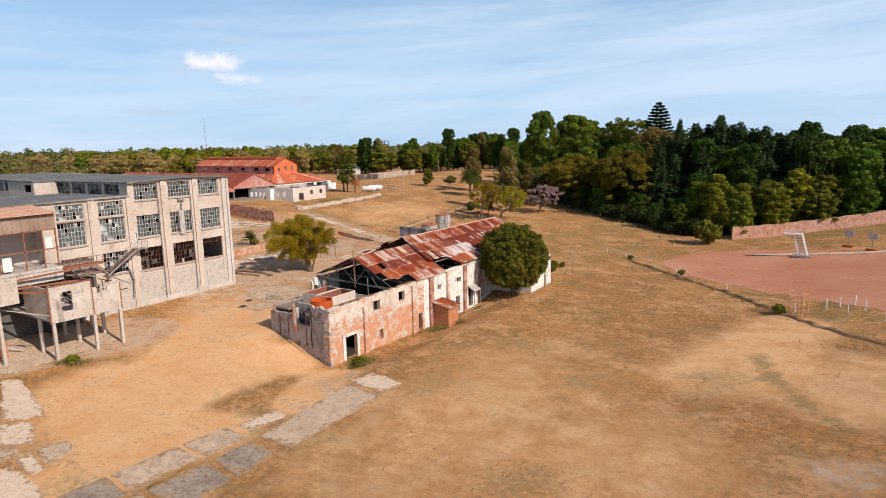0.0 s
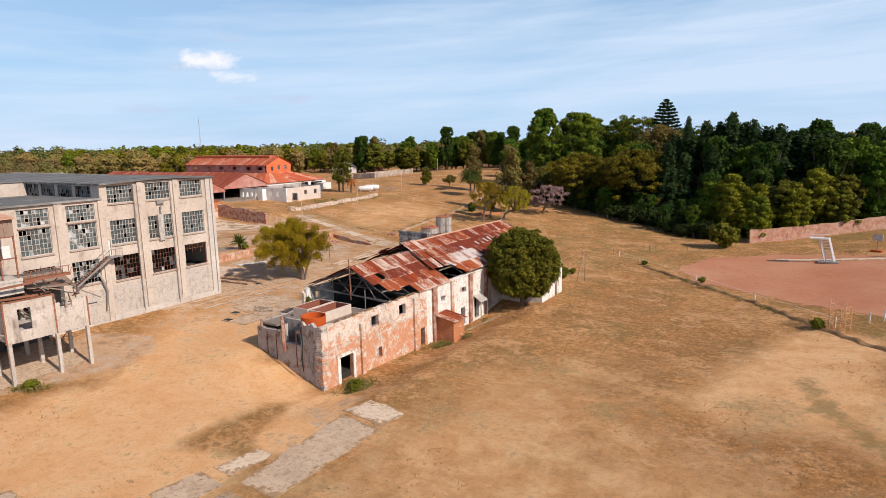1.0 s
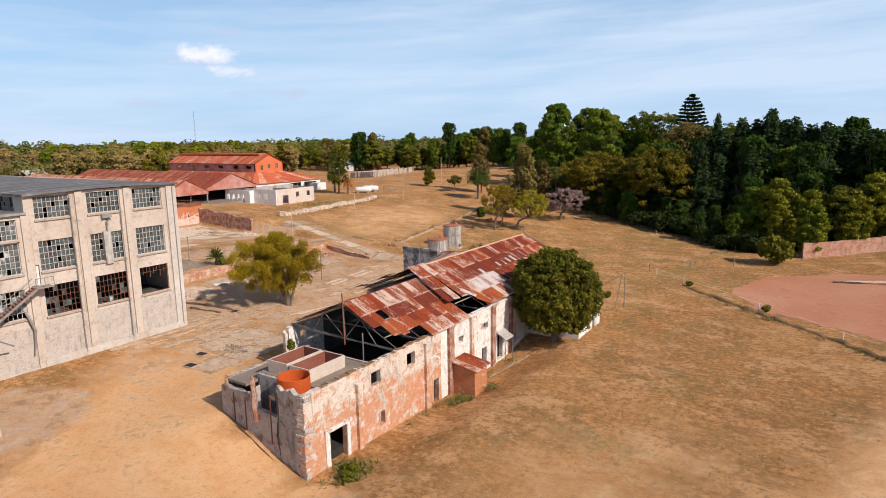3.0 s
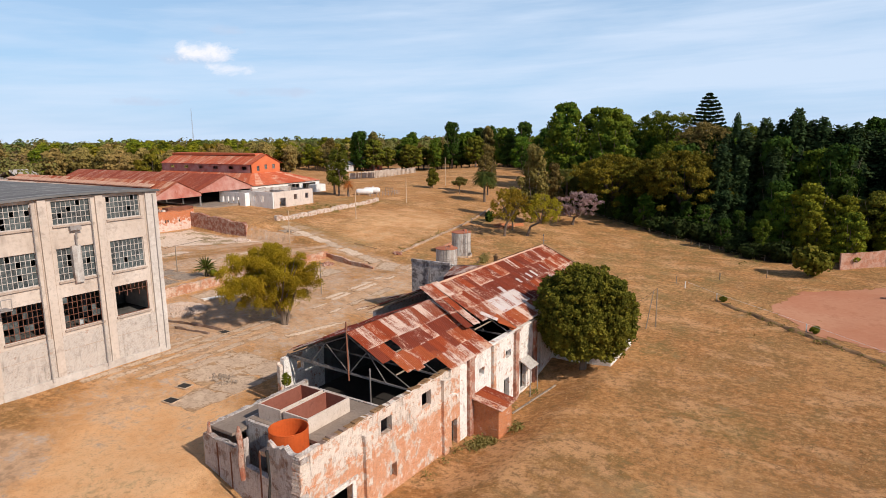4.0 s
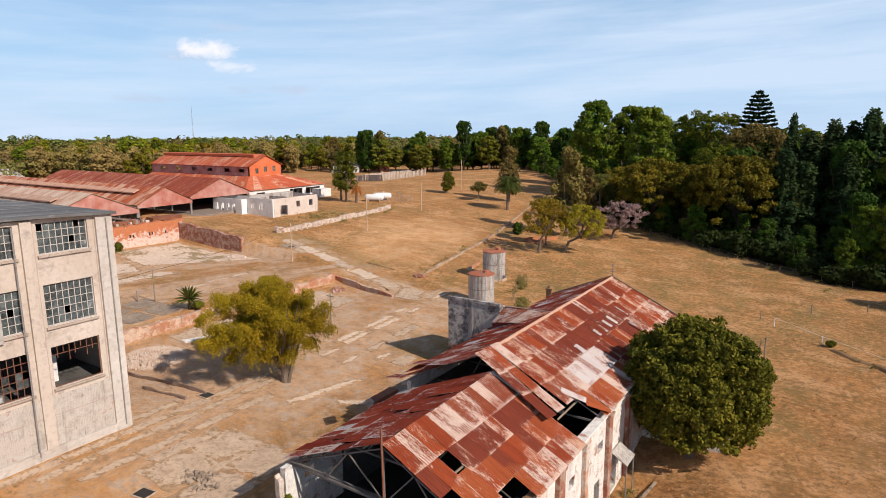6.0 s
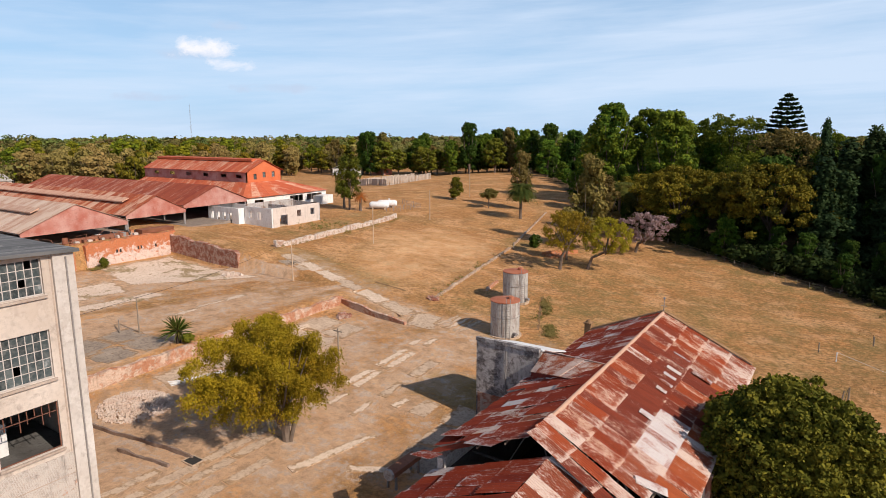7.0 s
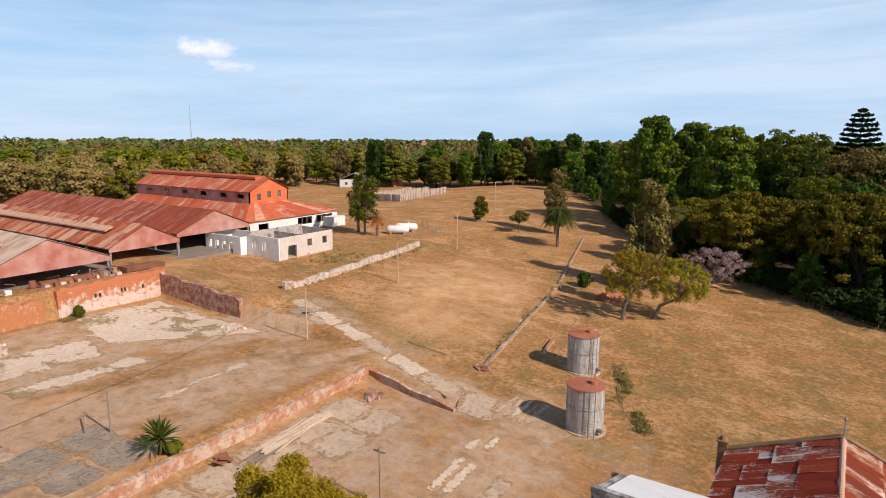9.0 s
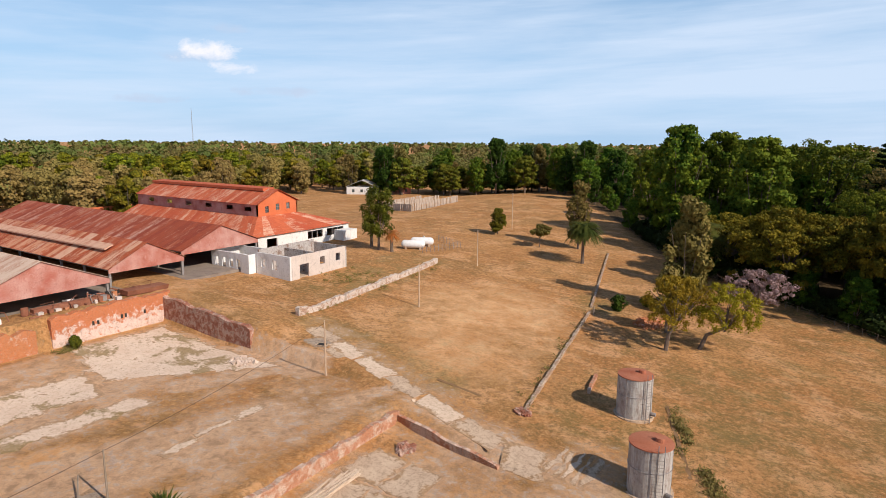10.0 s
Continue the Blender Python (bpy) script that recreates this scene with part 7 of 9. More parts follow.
wire((-124.8, 119.8, land(-124.8, 119.8) + 6.9), (-120.2, 89.7, land(-120.2, 89.7) + 4.5), 0.6)
wire((-120.2, 89.7, land(-120.2, 89.7) + 4.5), (-118, 60, 6.5), 0.4)
wire((-46.0, 113.7, land(-46, 113.7) + 5.5), (-46.8, 104.4, 3.0), 0.1)
tagged(part("fallen_pole", Mesh().tube([(-122.0, 88.2, land(-122, 88.2) + 0.1), (-124.6, 89.6, land(-124.6, 89.6) + 1.0)], [0.09, 0.07], 6), M_WOOD, None, "broken wooden pole leaning on the ground"), category="pole")


# ---- heaps and loose things of the yards ----
def heap(x, y, rx, ry, n, material, label, size=0.22, name="rubble_heap"):
    rng = random.Random(x * 7 + y)
    m = Mesh()
    for _ in range(n):
        a, k = rng.uniform(0, 6.2832), math.sqrt(rng.random())
        px, py = x + rx * k * math.cos(a), y + ry * k * math.sin(a)
        z = land(px, py) + 0.1 * min(rx, ry) * (1 - k * k)
        s = size * rng.uniform(0.5, 1.6)
        q = Euler((rng.uniform(0, 3), rng.uniform(0, 3), rng.uniform(0, 3))).to_matrix()
        c = [Vector((px, py, z)) + q @ Vector((sx * s, sy * s * 0.6, sz * s * 0.45)) for sz in (-1, 1) for sx, sy in ((-1, -1), (1, -1), (1, 1), (-1, 1))]
        m.hexa(c[:4], c[4:])
    tagged(part(name, m, material, None, label), category="rubble", kind="stuff")


heap(-104.6, 79.7, 3.6, 3.4, 1700, M_RUBBLE, "heap of pale broken brick and plaster", 0.1)
heap(-155.5, 92.0, 4.5, 3.0, 260, M_RUBBLE, "scattered brick rubble below the wall", 0.2)
heap(-79.5, 67.5, 2.0, 1.2, 60, M_SLAB_DARK, "broken concrete lumps", 0.16)
heap(-107.2, 112.6, 1.0, 1.1, 40, M_BRICK_RED, "small pile of red-brown rubble", 0.3)
heap(-137.8, 117.4, 2.2, 1.6, 60, M_RUBBLE, "fallen pale masonry", 0.3)
heap(-100.5, 126.0, 0.9, 0.8, 40, M_BRICK_RED, "fallen brick at the kerb's corner", 0.25)


def planks(x, y, n, yaw, material, label, half=2.4):
    rng = random.Random(x)
    p = thing("plank_pile", label, "planks")
    for i in range(n):
        m = Mesh().box(-0.1, -half, 0, 0.1, half + rng.uniform(-0.5, 0.7), 0.07)
        q = part("plank", m, material, p)
        q.matrix_basis = pose(rng.uniform(-0.9, 0.9), rng.uniform(-0.7, 0.7), 0.03 + 0.02 * i, rng.uniform(-1.5, 1.5), rng.uniform(-6, 6), rng.uniform(-14, 14) * 2.4 / half)
    at(p, x, y, land(x, y), 0, 0, yaw)


planks(-108.2, 101.6, 14, 5, M_SLAB_PALE, "loose pile of long pale weathered poles", 4.4)
planks(-107.6, 98.0, 8, 6, M_WOOD, "loose pile of grey weathered planks", 3.0)
planks(-105.6, 87.4, 7, -25, M_WHITE, "scattered pale boards beside the rubble")


def scrap(x, y, yaw):
    """Bent rusted sheets leaning on one another against the yard's edge."""
    s = thing("scrap_sheets", "bent rusted iron sheets lying against the brick edge", "scrap", "rusted scrap sheets")
    for k, (dx, dy, dz, tx, ty) in enumerate(((0, 0, 0.1, 8, 12), (0.5, 0.4, 0.25, -14, 20), (-0.4, 0.7, 0.2, 18, -10), (0.2, -0.6, 0.12, 4, 28))):
        m = Mesh()
        for i in range(7):
            a = -0.8 + 1.6 * i / 6
            z = 0.12 * math.sin(a * 2 + k)
            m.v += [(a, -0.6, z), (a, 0.6, z), (a, 0.6, z + 0.03), (a, -0.6, z + 0.03)]
        m.f = [(4 * i + j, 4 * i + 4 + j, 4 * i + 4 + (j + 1) % 4, 4 * i + (j + 1) % 4) for i in range(6) for j in range(4)] + [(0, 1, 2, 3), (24, 25, 26, 27)]
        q = part("sheet", m, M_RUST_DARK, s)
        q.matrix_basis = pose(dx, dy, dz + 0.15, tx, ty, 30 * k)
    at(s, x, y, land(x, y) + 0.05, 0, 0, yaw)
    s.scale = (0.75, 0.75, 0.75)


scrap(-109.3, 93.6, 10)


def grate(x, y, yaw=0):
    t = thing("drain_cover", "dark square drain opening in the paving", "drain")
    part("frame", Mesh().box(-0.75, -0.6, 0, 0.75, -0.5, 0.1).box(-0.75, 0.5, 0, 0.75, 0.6, 0.1).box(-0.75, -0.5, 0, -0.65, 0.5, 0.1).box(0.65, -0.5, 0, 0.75, 0.5, 0.1), M_SLAB, t)
    part("cover", Mesh().box(-0.65, -0.5, 0, 0.65, 0.5, 0.07), M_DARK, t)
    at(t, x, y, land(x, y) + 0.05, 0, 0, yaw)


grate(-81.4, 64.0, 8)
grate(-79.5, 61.2, 6)
grate(-91.0, 76.5, 0)
grate(-79.8, 24.5, 0)
grate(-130.6, 125.2, 10)


# ---- open sheds, hall and white house on the upper terrace ----
def shed(x0, x1, y0, y1, eave, peak, roof_near, roof_far, label, monitor=False):
    """An open shed along x, its gable to the east at x1."""
    rng = random.Random(y0)
    s = thing("open_shed", label, "shed", "row of open sheds")
    ym = (y0 + y1) / 2
    strips("roof_sheet", roof_near, s, (x0, ym, peak), (x1 + 0.4, ym, peak), (x1 + 0.4, y0 - 0.3, eave), (x0, y0 - 0.3, eave), 1.3, 0.04, rng)
    strips("roof_sheet", roof_far, s, (x0, ym, peak), (x1 + 0.4, ym, peak), (x1 + 0.4, y1 + 0.3, eave), (x0, y1 + 0.3, eave), 1.3, 0.04, rng)
    if monitor:
        q = ym - (y1 - y0) * 0.18
        z = peak - (peak - eave) * 0.36
        part("ridge_vent", Mesh().hexa([(x0, q - 1.6, z - 0.15), (x1 - 6, q - 1.6, z - 0.15), (x1 - 6, q, z + 0.5), (x0, q, z + 0.5)], [(x0, q - 1.6, z + 0.1), (x1 - 6, q - 1.6, z + 0.1), (x1 - 6, q, z + 0.75), (x0, q, z + 0.75)]), roof_near, s)
    g = Mesh()
    for dx in (0, 0.12):
        g.face((x1 + dx, y0, eave - 0.75), (x1 + dx, y1, eave - 0.75), (x1 + dx, y1, eave), (x1 + dx, ym, peak - 0.05), (x1 + dx, y0, eave))
    g.face((x1, y0, eave - 0.75), (x1 + 0.12, y0, eave - 0.75), (x1 + 0.12, y1, eave - 0.75), (x1, y1, eave - 0.75))
    part("gable", g, M_GABLE, s, "faded red sheet-metal gable")
    for x in steps(x0 + 1, x1 - 0.2, 8.0):
        for y in ((y0 + 0.3, y1 - 0.3) if x > x1 - 1 else (y0 + 0.3,)):
            b = land(x, y) - 0.3
            part("column", Mesh().box(x - 0.16, y - 0.16, b, x + 0.16, y + 0.16, eave), M_STEEL, s)
    for x in steps(x0 + 1, x1 - 0.2, 8.0):
        part("tie_beam", Mesh().beam((x, y0, eave - 0.2), (x, y1, eave - 0.2), 0.12, 0.25), M_STEEL, s)
    part("eave_beam", Mesh().beam((x0, y0 + 0.3, eave - 0.25), (x1, y0 + 0.3, eave - 0.25), 0.15, 0.3), M_STEEL, s)
    return s


shed(-262, -168.8, 97.6, 117.2, 9.3, 13.6, M_SHED_PALE, M_SHED_PALE, "open shed with a pale worn roof and faded red gable", True)
shed(-262, -173.4, 119.6, 133.6, 9.7, 13.3, M_SHED_ROOF, M_SHED_ROOF, "open shed with a rust-striped roof and faded red gable", True)
shed(-256, -175.6, 134.6, 152.6, 10.3, 14.2, M_SHED_DARK, M_SHED_DARK, "open shed with a dark red roof and faded red gable")
tagged(part("back_wall", Mesh().box(-262.5, 97, 3, -262, 186, 10), M_HALL_WALL, None, "red back wall of the sheds"), category="wall", kind="structure")
tagged(part("shed_floor", Mesh().box(-262, 97.5, 3, -169.5, 152, 6.25), M_TERRACE, None, "dark dusty floor of the open sheds"), category="floor", kind="structure")
# Near-black colour stands in for the shade inside the shed.
tagged(part("shed_wall", Mesh().box(-262, 152.7, 4, -176, 153.1, 9.6), M_DARK, None, "rear wall in the shed, near-black for the shade inside"), category="wall", kind="structure")


def hall():
    rng = random.Random(3)
    h = thing("red_hall", "large red hall with raised clerestory roof and white lower walls", "hall")
    x0, x1, xf = -234, -186, -179.5
    ya, yb, yc, yd = 154.4, 161.6, 174.0, 185.4
    lo, mid, up, pk = 9.8, 13.2, 16.2, 19.2
    ym = (yb + yc) / 2
    strips("roof_sheet", M_HALL_ROOF, h, (x0, yb, mid), (x1, yb, mid), (xf + 0.5, ya - 0.4, lo), (x0, ya - 0.4, lo), 1.2, 0.04, rng)
    strips("roof_sheet", M_HALL_ROOF, h, (x0, yc, mid), (x1, yc, mid), (xf + 0.5, yd + 0.4, lo), (x0, yd + 0.4, lo), 1.2, 0.04, rng)
    strips("roof_sheet", M_HALL_ROOF, h, (x1, yb, mid), (x1, yc, mid), (xf + 0.5, yd + 0.4, lo), (xf + 0.5, ya - 0.4, lo), 1.2, 0.04, rng)
    strips("roof_sheet", M_HALL_ROOF, h, (x0, ym, pk), (x1 + 0.5, ym, pk), (x1 + 0.5, yb - 0.6, up - 0.2), (x0, yb - 0.6, up - 0.2), 1.2, 0.04, rng)
    strips("roof_sheet", M_HALL_ROOF, h, (x0, ym, pk), (x1 + 0.5, ym, pk), (x1 + 0.5, yc + 0.6, up - 0.2), (x0, yc + 0.6, up - 0.2), 1.2, 0.04, rng)
    part("ridge_vent", Mesh().hexa([(x0, ym - 1.7, pk - 0.5), (x1 - 3, ym - 1.7, pk - 0.5), (x1 - 3, ym + 1.7, pk - 0.5), (x0, ym + 1.7, pk - 0.5)], [(x0, ym - 1.7, pk + 0.12), (x1 - 3, ym - 1.7, pk + 0.12), (x1 - 3, ym + 1.7, pk + 0.25), (x0, ym + 1.7, pk + 0.25)]), M_HALL_ROOF, h)
    top = lambda u: up + (pk - up) * (1 - abs(u - ym) / (ym - yb)) - 0.08
    wins = [(yb + 2.4, yb + 3.5, 13.9, 15.4), (yb + 5.6, yb + 6.7, 14.3, 15.8), (yb + 8.9, yb + 10.0, 14.3, 15.8)]
    part("gable_wall", holed(Mesh(), lambda u, d, z: (x1 - d, u, z), steps(yb, yc, 1.0), [mid - 1, 13.5, up - 0.1], wins, 0.3, top), M_HALL_WALL, h)
    for a, b, c, d in wins:
        w = part("window", Mesh().box(x1 - 0.2, a, c, x1 - 0.16, b, d), M_GLASS, h)
        part("glazing_bar", Mesh().box(x1 - 0.15, (a + b) / 2 - 0.04, c, x1 - 0.1, (a + b) / 2 + 0.04, d).box(x1 - 0.15, a, (c + d) / 2 - 0.04, x1 - 0.1, b, (c + d) / 2 + 0.04), M_STEEL, w)
    cw = [(x, x + 2.4, 14.3, 15.3) for x in (-229, -221, -213, -205, -197, -190.5)]
    part("clerestory_wall", holed(Mesh(), lambda u, d, z: (u, yb + d, z), [x0, x1], [mid - 0.8, up - 0.1], cw, 0.25), M_GABLE, h)
    part("clerestory_wall", Mesh().box(x0, yc - 0.25, mid - 0.8, x1, yc, up - 0.1), M_GABLE, h)
    # Floor coloured near-black so the clerestory looks unlit inside.
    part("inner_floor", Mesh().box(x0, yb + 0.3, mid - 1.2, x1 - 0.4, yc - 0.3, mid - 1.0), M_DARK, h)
    holes = [(158.5, 161.5, 6.2, 9.0), (171, 176, 7.4, 9.2), (177.5, 183.5, 7.4, 9.2)]
    part("front_wall", holed(Mesh(), lambda u, d, z: (xf - d, u, z), [ya, yd], [4.5, lo - 0.1], holes, 0.35), M_WHITE, h)
    part("side_wall", Mesh().box(x0, yd - 0.35, 4.5, xf - 0.35, yd, lo - 0.1), M_WHITE, h)
    part("side_wall", Mesh().box(x0, ya, 4.5, xf - 0.35, ya + 0.35, lo - 0.1), M_WHITE, h)
    for a in (171, 172.6, 174.3, 176, 177.5, 179.5, 181.5, 183.5):
        part("window_post", Mesh().box(xf - 0.3, a - 0.07, 7.4, xf - 0.15, a + 0.07, 9.2), M_STEEL, h)
    part("porch", Mesh().box(xf, 180.0, 4.6, xf + 3.2, 185.0, 8.6), M_WHITE, h)
    return h


hall()


def white_house():
    h = thing("roofless_house", "roofless whitewashed house with empty doors and windows", "house")
    top = lambda z, k: (lambda u: z + 0.12 * noise.noise((u * 1.1, k, 0)))
    b = 4.2
    # larger grey-white block
    X0, X1, Y0, Y1, Z = -166.2, -157.0, 144.2, 159.6, 9.7
    part("wall", holed(Mesh(), lambda u, d, z: (X1 - d, u, z), steps(Y0 + 0.35, Y1 - 0.35, 1), [b, 7, Z], [(146.6, 149.0, b, 7.9), (152.0, 153.3, 7.1, 8.6), (156.4, 157.7, 7.1, 8.6)], 0.35, top(Z, 1)), M_HOUSE, h)
    part("wall", holed(Mesh(), lambda u, d, z: (u, Y0 + d, z), steps(X0, X1, 1), [b, 7, Z], [(-164.8, -163.7, 7.0, 8.6), (-161.8, -160.6, 6.8, 8.6)], 0.35, top(Z, 2)), M_WHITE, h)
    part("wall", holed(Mesh(), lambda u, d, z: (u, Y1 - d, z), steps(X0, X1, 1), [b, Z], [], 0.35, top(Z, 3)), M_RUIN_GREY, h)
    part("wall", holed(Mesh(), lambda u, d, z: (X0 + d, u, z), steps(Y0 + 0.35, Y1 - 0.35, 1), [b, Z + 0.5], [], 0.35, top(Z + 0.5, 4)), M_RUIN_GREY, h)
    part("cross_wall", holed(Mesh(), lambda u, d, z: (u, 151.0 + d, z), steps(X0 + 0.35, X1 - 0.35, 1), [b, Z], [(-163, -161.5, b, 7.6)], 0.3, top(Z - 0.1, 5)), M_RUIN_GREY, h)
    part("floor", Mesh().box(X0 + 0.3, Y0 + 0.3, 3.5, X1 - 0.3, Y1 - 0.3, 5.45), M_SLAB, h)
    # smaller white block to the west
    X2, Y2, Y3, Z2 = -177.6, 142.6, 149.5, 9.3
    wins = [(-176.6, -175.5, 6.4, 8.1), (-174.4, -173.3, 5.6, 8.1), (-172.2, -171.1, 6.4, 8.1), (-170.0, -168.9, 5.6, 8.1)]
    part("wall", holed(Mesh(), lambda u, d, z: (u, Y2 + d, z), steps(X2 + 0.35, -166.8, 1), [b, 7, Z2], wins, 0.35, top(Z2, 6)), M_WHITE, h)
    part("wall", holed(Mesh(), lambda u, d, z: (-166.45 - d, u, z), steps(Y2, Y3, 1), [b, Z2], [], 0.35, top(Z2, 7)), M_PAINT_WHITE, h)
    part("wall", holed(Mesh(), lambda u, d, z: (X2 + d, u, z), steps(Y2, Y3, 1), [b, Z2], [], 0.35, top(Z2, 8)), M_WHITE, h)
    part("wall", holed(Mesh(), lambda u, d, z: (u, Y3 - d, z), steps(X2 + 0.35, -166.8, 1), [b, Z2], [], 0.35, top(Z2, 9)), M_WHITE, h)
    part("floor", Mesh().box(X2 + 0.3, Y2 + 0.3, 3.5, -166.9, Y3 - 0.3, 5.6), M_SLAB, h)
    return h


white_house()


def gas_tank(x, y, yaw):
    t = thing("gas_tank", "white horizontal gas tank on concrete saddles", "tank", "gas tanks")
    zs = [0, 0.12, 0.35, 0.7, 4.9, 5.25, 5.48, 5.6]
    part("vessel", Mesh().tube([(0, q - 2.8, 1.2) for q in zs], [0.25, 0.6, 0.82, 0.95, 0.95, 0.82, 0.6, 0.25], 20), M_PAINT_WHITE, t, "", True)
    for q in (-1.7, 1.7):
        part("saddle", Mesh().box(-0.8, q - 0.2, -0.3, 0.8, q + 0.2, 0.75), M_SLAB, t)
    part("valve_dome", Mesh().tube([(0, 0.5, 2.25), (0, 0.5, 2.5)], [0.25, 0.22], 10), M_PAINT_WHITE, t)
    at(t, x, y, land(x, y), 0, 0, yaw)


gas_tank(-157.0, 182.8, -60)
gas_tank(-157.4, 187.0, -60)


def mesh_fence(pts, h, label, gap=2.2, rails=2, material=M_STEEL, r=0.05):
    f = thing("fence", label, "fence")
    rng = random.Random(pts[0][0])
    for (xa, ya), (xb, yb) in zip(pts[:-1], pts[1:]):
        n = max(1, round(math.hypot(xb - xa, yb - ya) / gap))
        last = None
        for i in range(n + 1):
            x, y = xa + (xb - xa) * i / n, ya + (yb - ya) * i / n
            z = land(x, y)
            hh = h * rng.uniform(0.92, 1.05)
            part("post", Mesh().tube([(x, y, z - 0.3), (x + rng.uniform(-0.06, 0.06), y, z + hh)], [r, r * 0.9], 6), material, f)
            if last and rails:
                for k in range(rails):
                    q = h * (0.95 - 0.9 * k / max(1, rails))
                    part("wire", Mesh().beam((*last, land(*last) + q), (x, y, z + q), 0.025), material, f)
            last = (x, y)
    return f


mesh_fence([(-153.0, 181.0), (-149.5, 192.0), (-158.0, 195.0)], 1.5, "low steel mesh fence round the gas tanks", 1.1, 4)
mesh_fence([(-38, 166.5), (-52, 174), (-70, 188), (-84, 198), (-96, 208)], 1.1, "old wire fence along the edge of the wood", 2.6, 2, M_WOOD)
mesh_fence([(-47, 137), (-41, 131.5), (-28, 120.9), (-17.3, 110.3), (-6.5, 99.5)], 1.3, "sparse white posts along the ditch", 12.0, 1, M_PAINT_WHITE, 0.07)
mesh_fence([(-49.0, 139.5), (-43, 146), (-36, 151)], 1.3, "sparse wooden posts on the slope", 7.0, 0, M_WOOD, 0.08)


M_PEN = stained("weathered_pen_boards", (0.38, 0.3, 0.24), (0.16, 0.12, 0.09), (0.52, 0.44, 0.37), 1.6, True, 0.9, 0.3, 0.9)


def pen():
    """The cattle pen of weathered boards."""
    p = thing("cattle_pen", "long weathered grey board pen", "pen")
    rng = random.Random(8)
    for (xa, ya), (xb, yb) in (((-196.5, 236.0), (-199.0, 270.0)), ((-196.5, 236.0), (-214, 240)), ((-207, 240), (-209, 272)), ((-217, 243), (-219, 274))):
        n = round(math.hypot(xb - xa, yb - ya) / 1.15)
        for i in range(n):
            x, y = xa + (xb - xa) * (i + 0.5) / n, ya + (yb - ya) * (i + 0.5) / n
            z = land(x, y)
            d = Vector((xb - xa, yb - ya, 0)).normalized() * rng.choice((0.3, 0.42, 0.5))
            part("panel", Mesh().hexa([(x - d.x, y - d.y, z), (x + d.x, y + d.y, z), (x + d.x - 0.1, y + d.y, z), (x - d.x - 0.1, y - d.y, z)], [(x - d.x, y - d.y, z + 2.5 + rng.uniform(-0.6, 0.3)), (x + d.x, y + d.y, z + 2.5 + rng.uniform(-0.6, 0.3)), (x + d.x - 0.1, y + d.y, z + 2.5), (x - d.x - 0.1, y - d.y, z + 2.5)]), M_PEN, p)


pen()


# ---- sports ground ----
def slide():
    s = thing("diving_tower", "white steel slide tower on a wheeled base", "tower")
    part("mast", Mesh().beam((0.2, 0.3, 0.3), (-0.9, -0.2, 4.9), 0.22, 0.35), M_PAINT_WHITE, s)
    part("mast", Mesh().beam((1.7, 0.3, 0.3), (0.5, -0.2, 4.9), 0.22, 0.35), M_PAINT_WHITE, s)
    for k in range(7):
        part("rung", Mesh().beam((0.05 - k * 0.13, 0.25 - k * 0.06, 0.8 + k * 0.55), (1.55 - k * 0.14, 0.25 - k * 0.06, 0.8 + k * 0.55), 0.16, 0.1), M_PAINT_WHITE, s)
    part("head", Mesh().box(-2.6, -0.8, 4.55, 0.6, 0.3, 4.8), M_PAINT_WHITE, s)
    part("head_rail", Mesh().beam((-2.6, -0.7, 5.4), (0.6, -0.7, 5.5), 0.08), M_PAINT_WHITE, s)
    part("base", Mesh().box(-0.9, -1.2, 0.1, 2.4, 1.0, 0.4), M_STEEL, s)
    at(s, -9.6, 142.8, land(-9.6, 142.8))


def climbing_frame():
    g = thing("climbing_frame", "faded orange steel climbing frame beside the ditch", "play frame")
    w, d, h = 2.1, 1.1, 3.9
    for x, y in ((0, 0), (w, 0), (0, d), (w, d)):
        part("post", Mesh().tube([(x, y, -0.2), (x, y, h)], [0.07, 0.06], 6), M_ORANGE, g)
    for k, z in enumerate((0.9, 1.8, 2.5, 3.3)):
        for a, b in (((0, 0, z), (w, 0, z)), ((0, d, z), (w, d, z)), ((0, 0, z), (0, d, z)), ((w, 0, z), (w, d, z))):
            part("bar", Mesh().beam(a, b, 0.06), M_ORANGE, g)
    for x in (0.8, 1.5):
        part("bar", Mesh().beam((x, 0, 0), (x, 0, 3.0), 0.06), M_ORANGE, g)
    part("brace", Mesh().beam((0, 0, 1.6), (1.3, -0.6, 0), 0.08), M_ORANGE, g)
    at(g, -7.2, 98.8, land(-7.2, 98.8), 0, 0, -34)


slide()
climbing_frame()
for x, y in ((-2.8, 102.2), (-1.2, 103.4), (0.6, 104.4), (1.8, 102.0), (-0.2, 100.4), (4.0, 96.8)):
    q = part("white_post", Mesh().tube([(0, 0, -0.2), (0.04, 0, 1.5)], [0.08, 0.07], 6), M_PAINT_WHITE, None, "short white wooden post in the grass")
    tagged(q, category="post", group="white posts")
    at(q, x, y, land(x, y))


def hoop(x, y):
    b = thing("basketball_hoop", "white basketball backboard on a steel post", "hoop")
    part("post", Mesh().tube([(0, 0, 0), (0, 0, 2.6)], [0.09, 0.08], 8), M_STEEL, b)
    part("backboard", Mesh().box(-0.9, -0.06, 2.3, 0.9, 0.06, 3.5), M_FRAME, b)
    part("foot", Mesh().box(-1.0, -0.4, 0, 1.0, 0.4, 0.35), M_RUST, b)
    at(b, x, y, land(x, y), 0, 0, -30)


hoop(2.8, 148.4)
hoop(-1.2, 153.5)
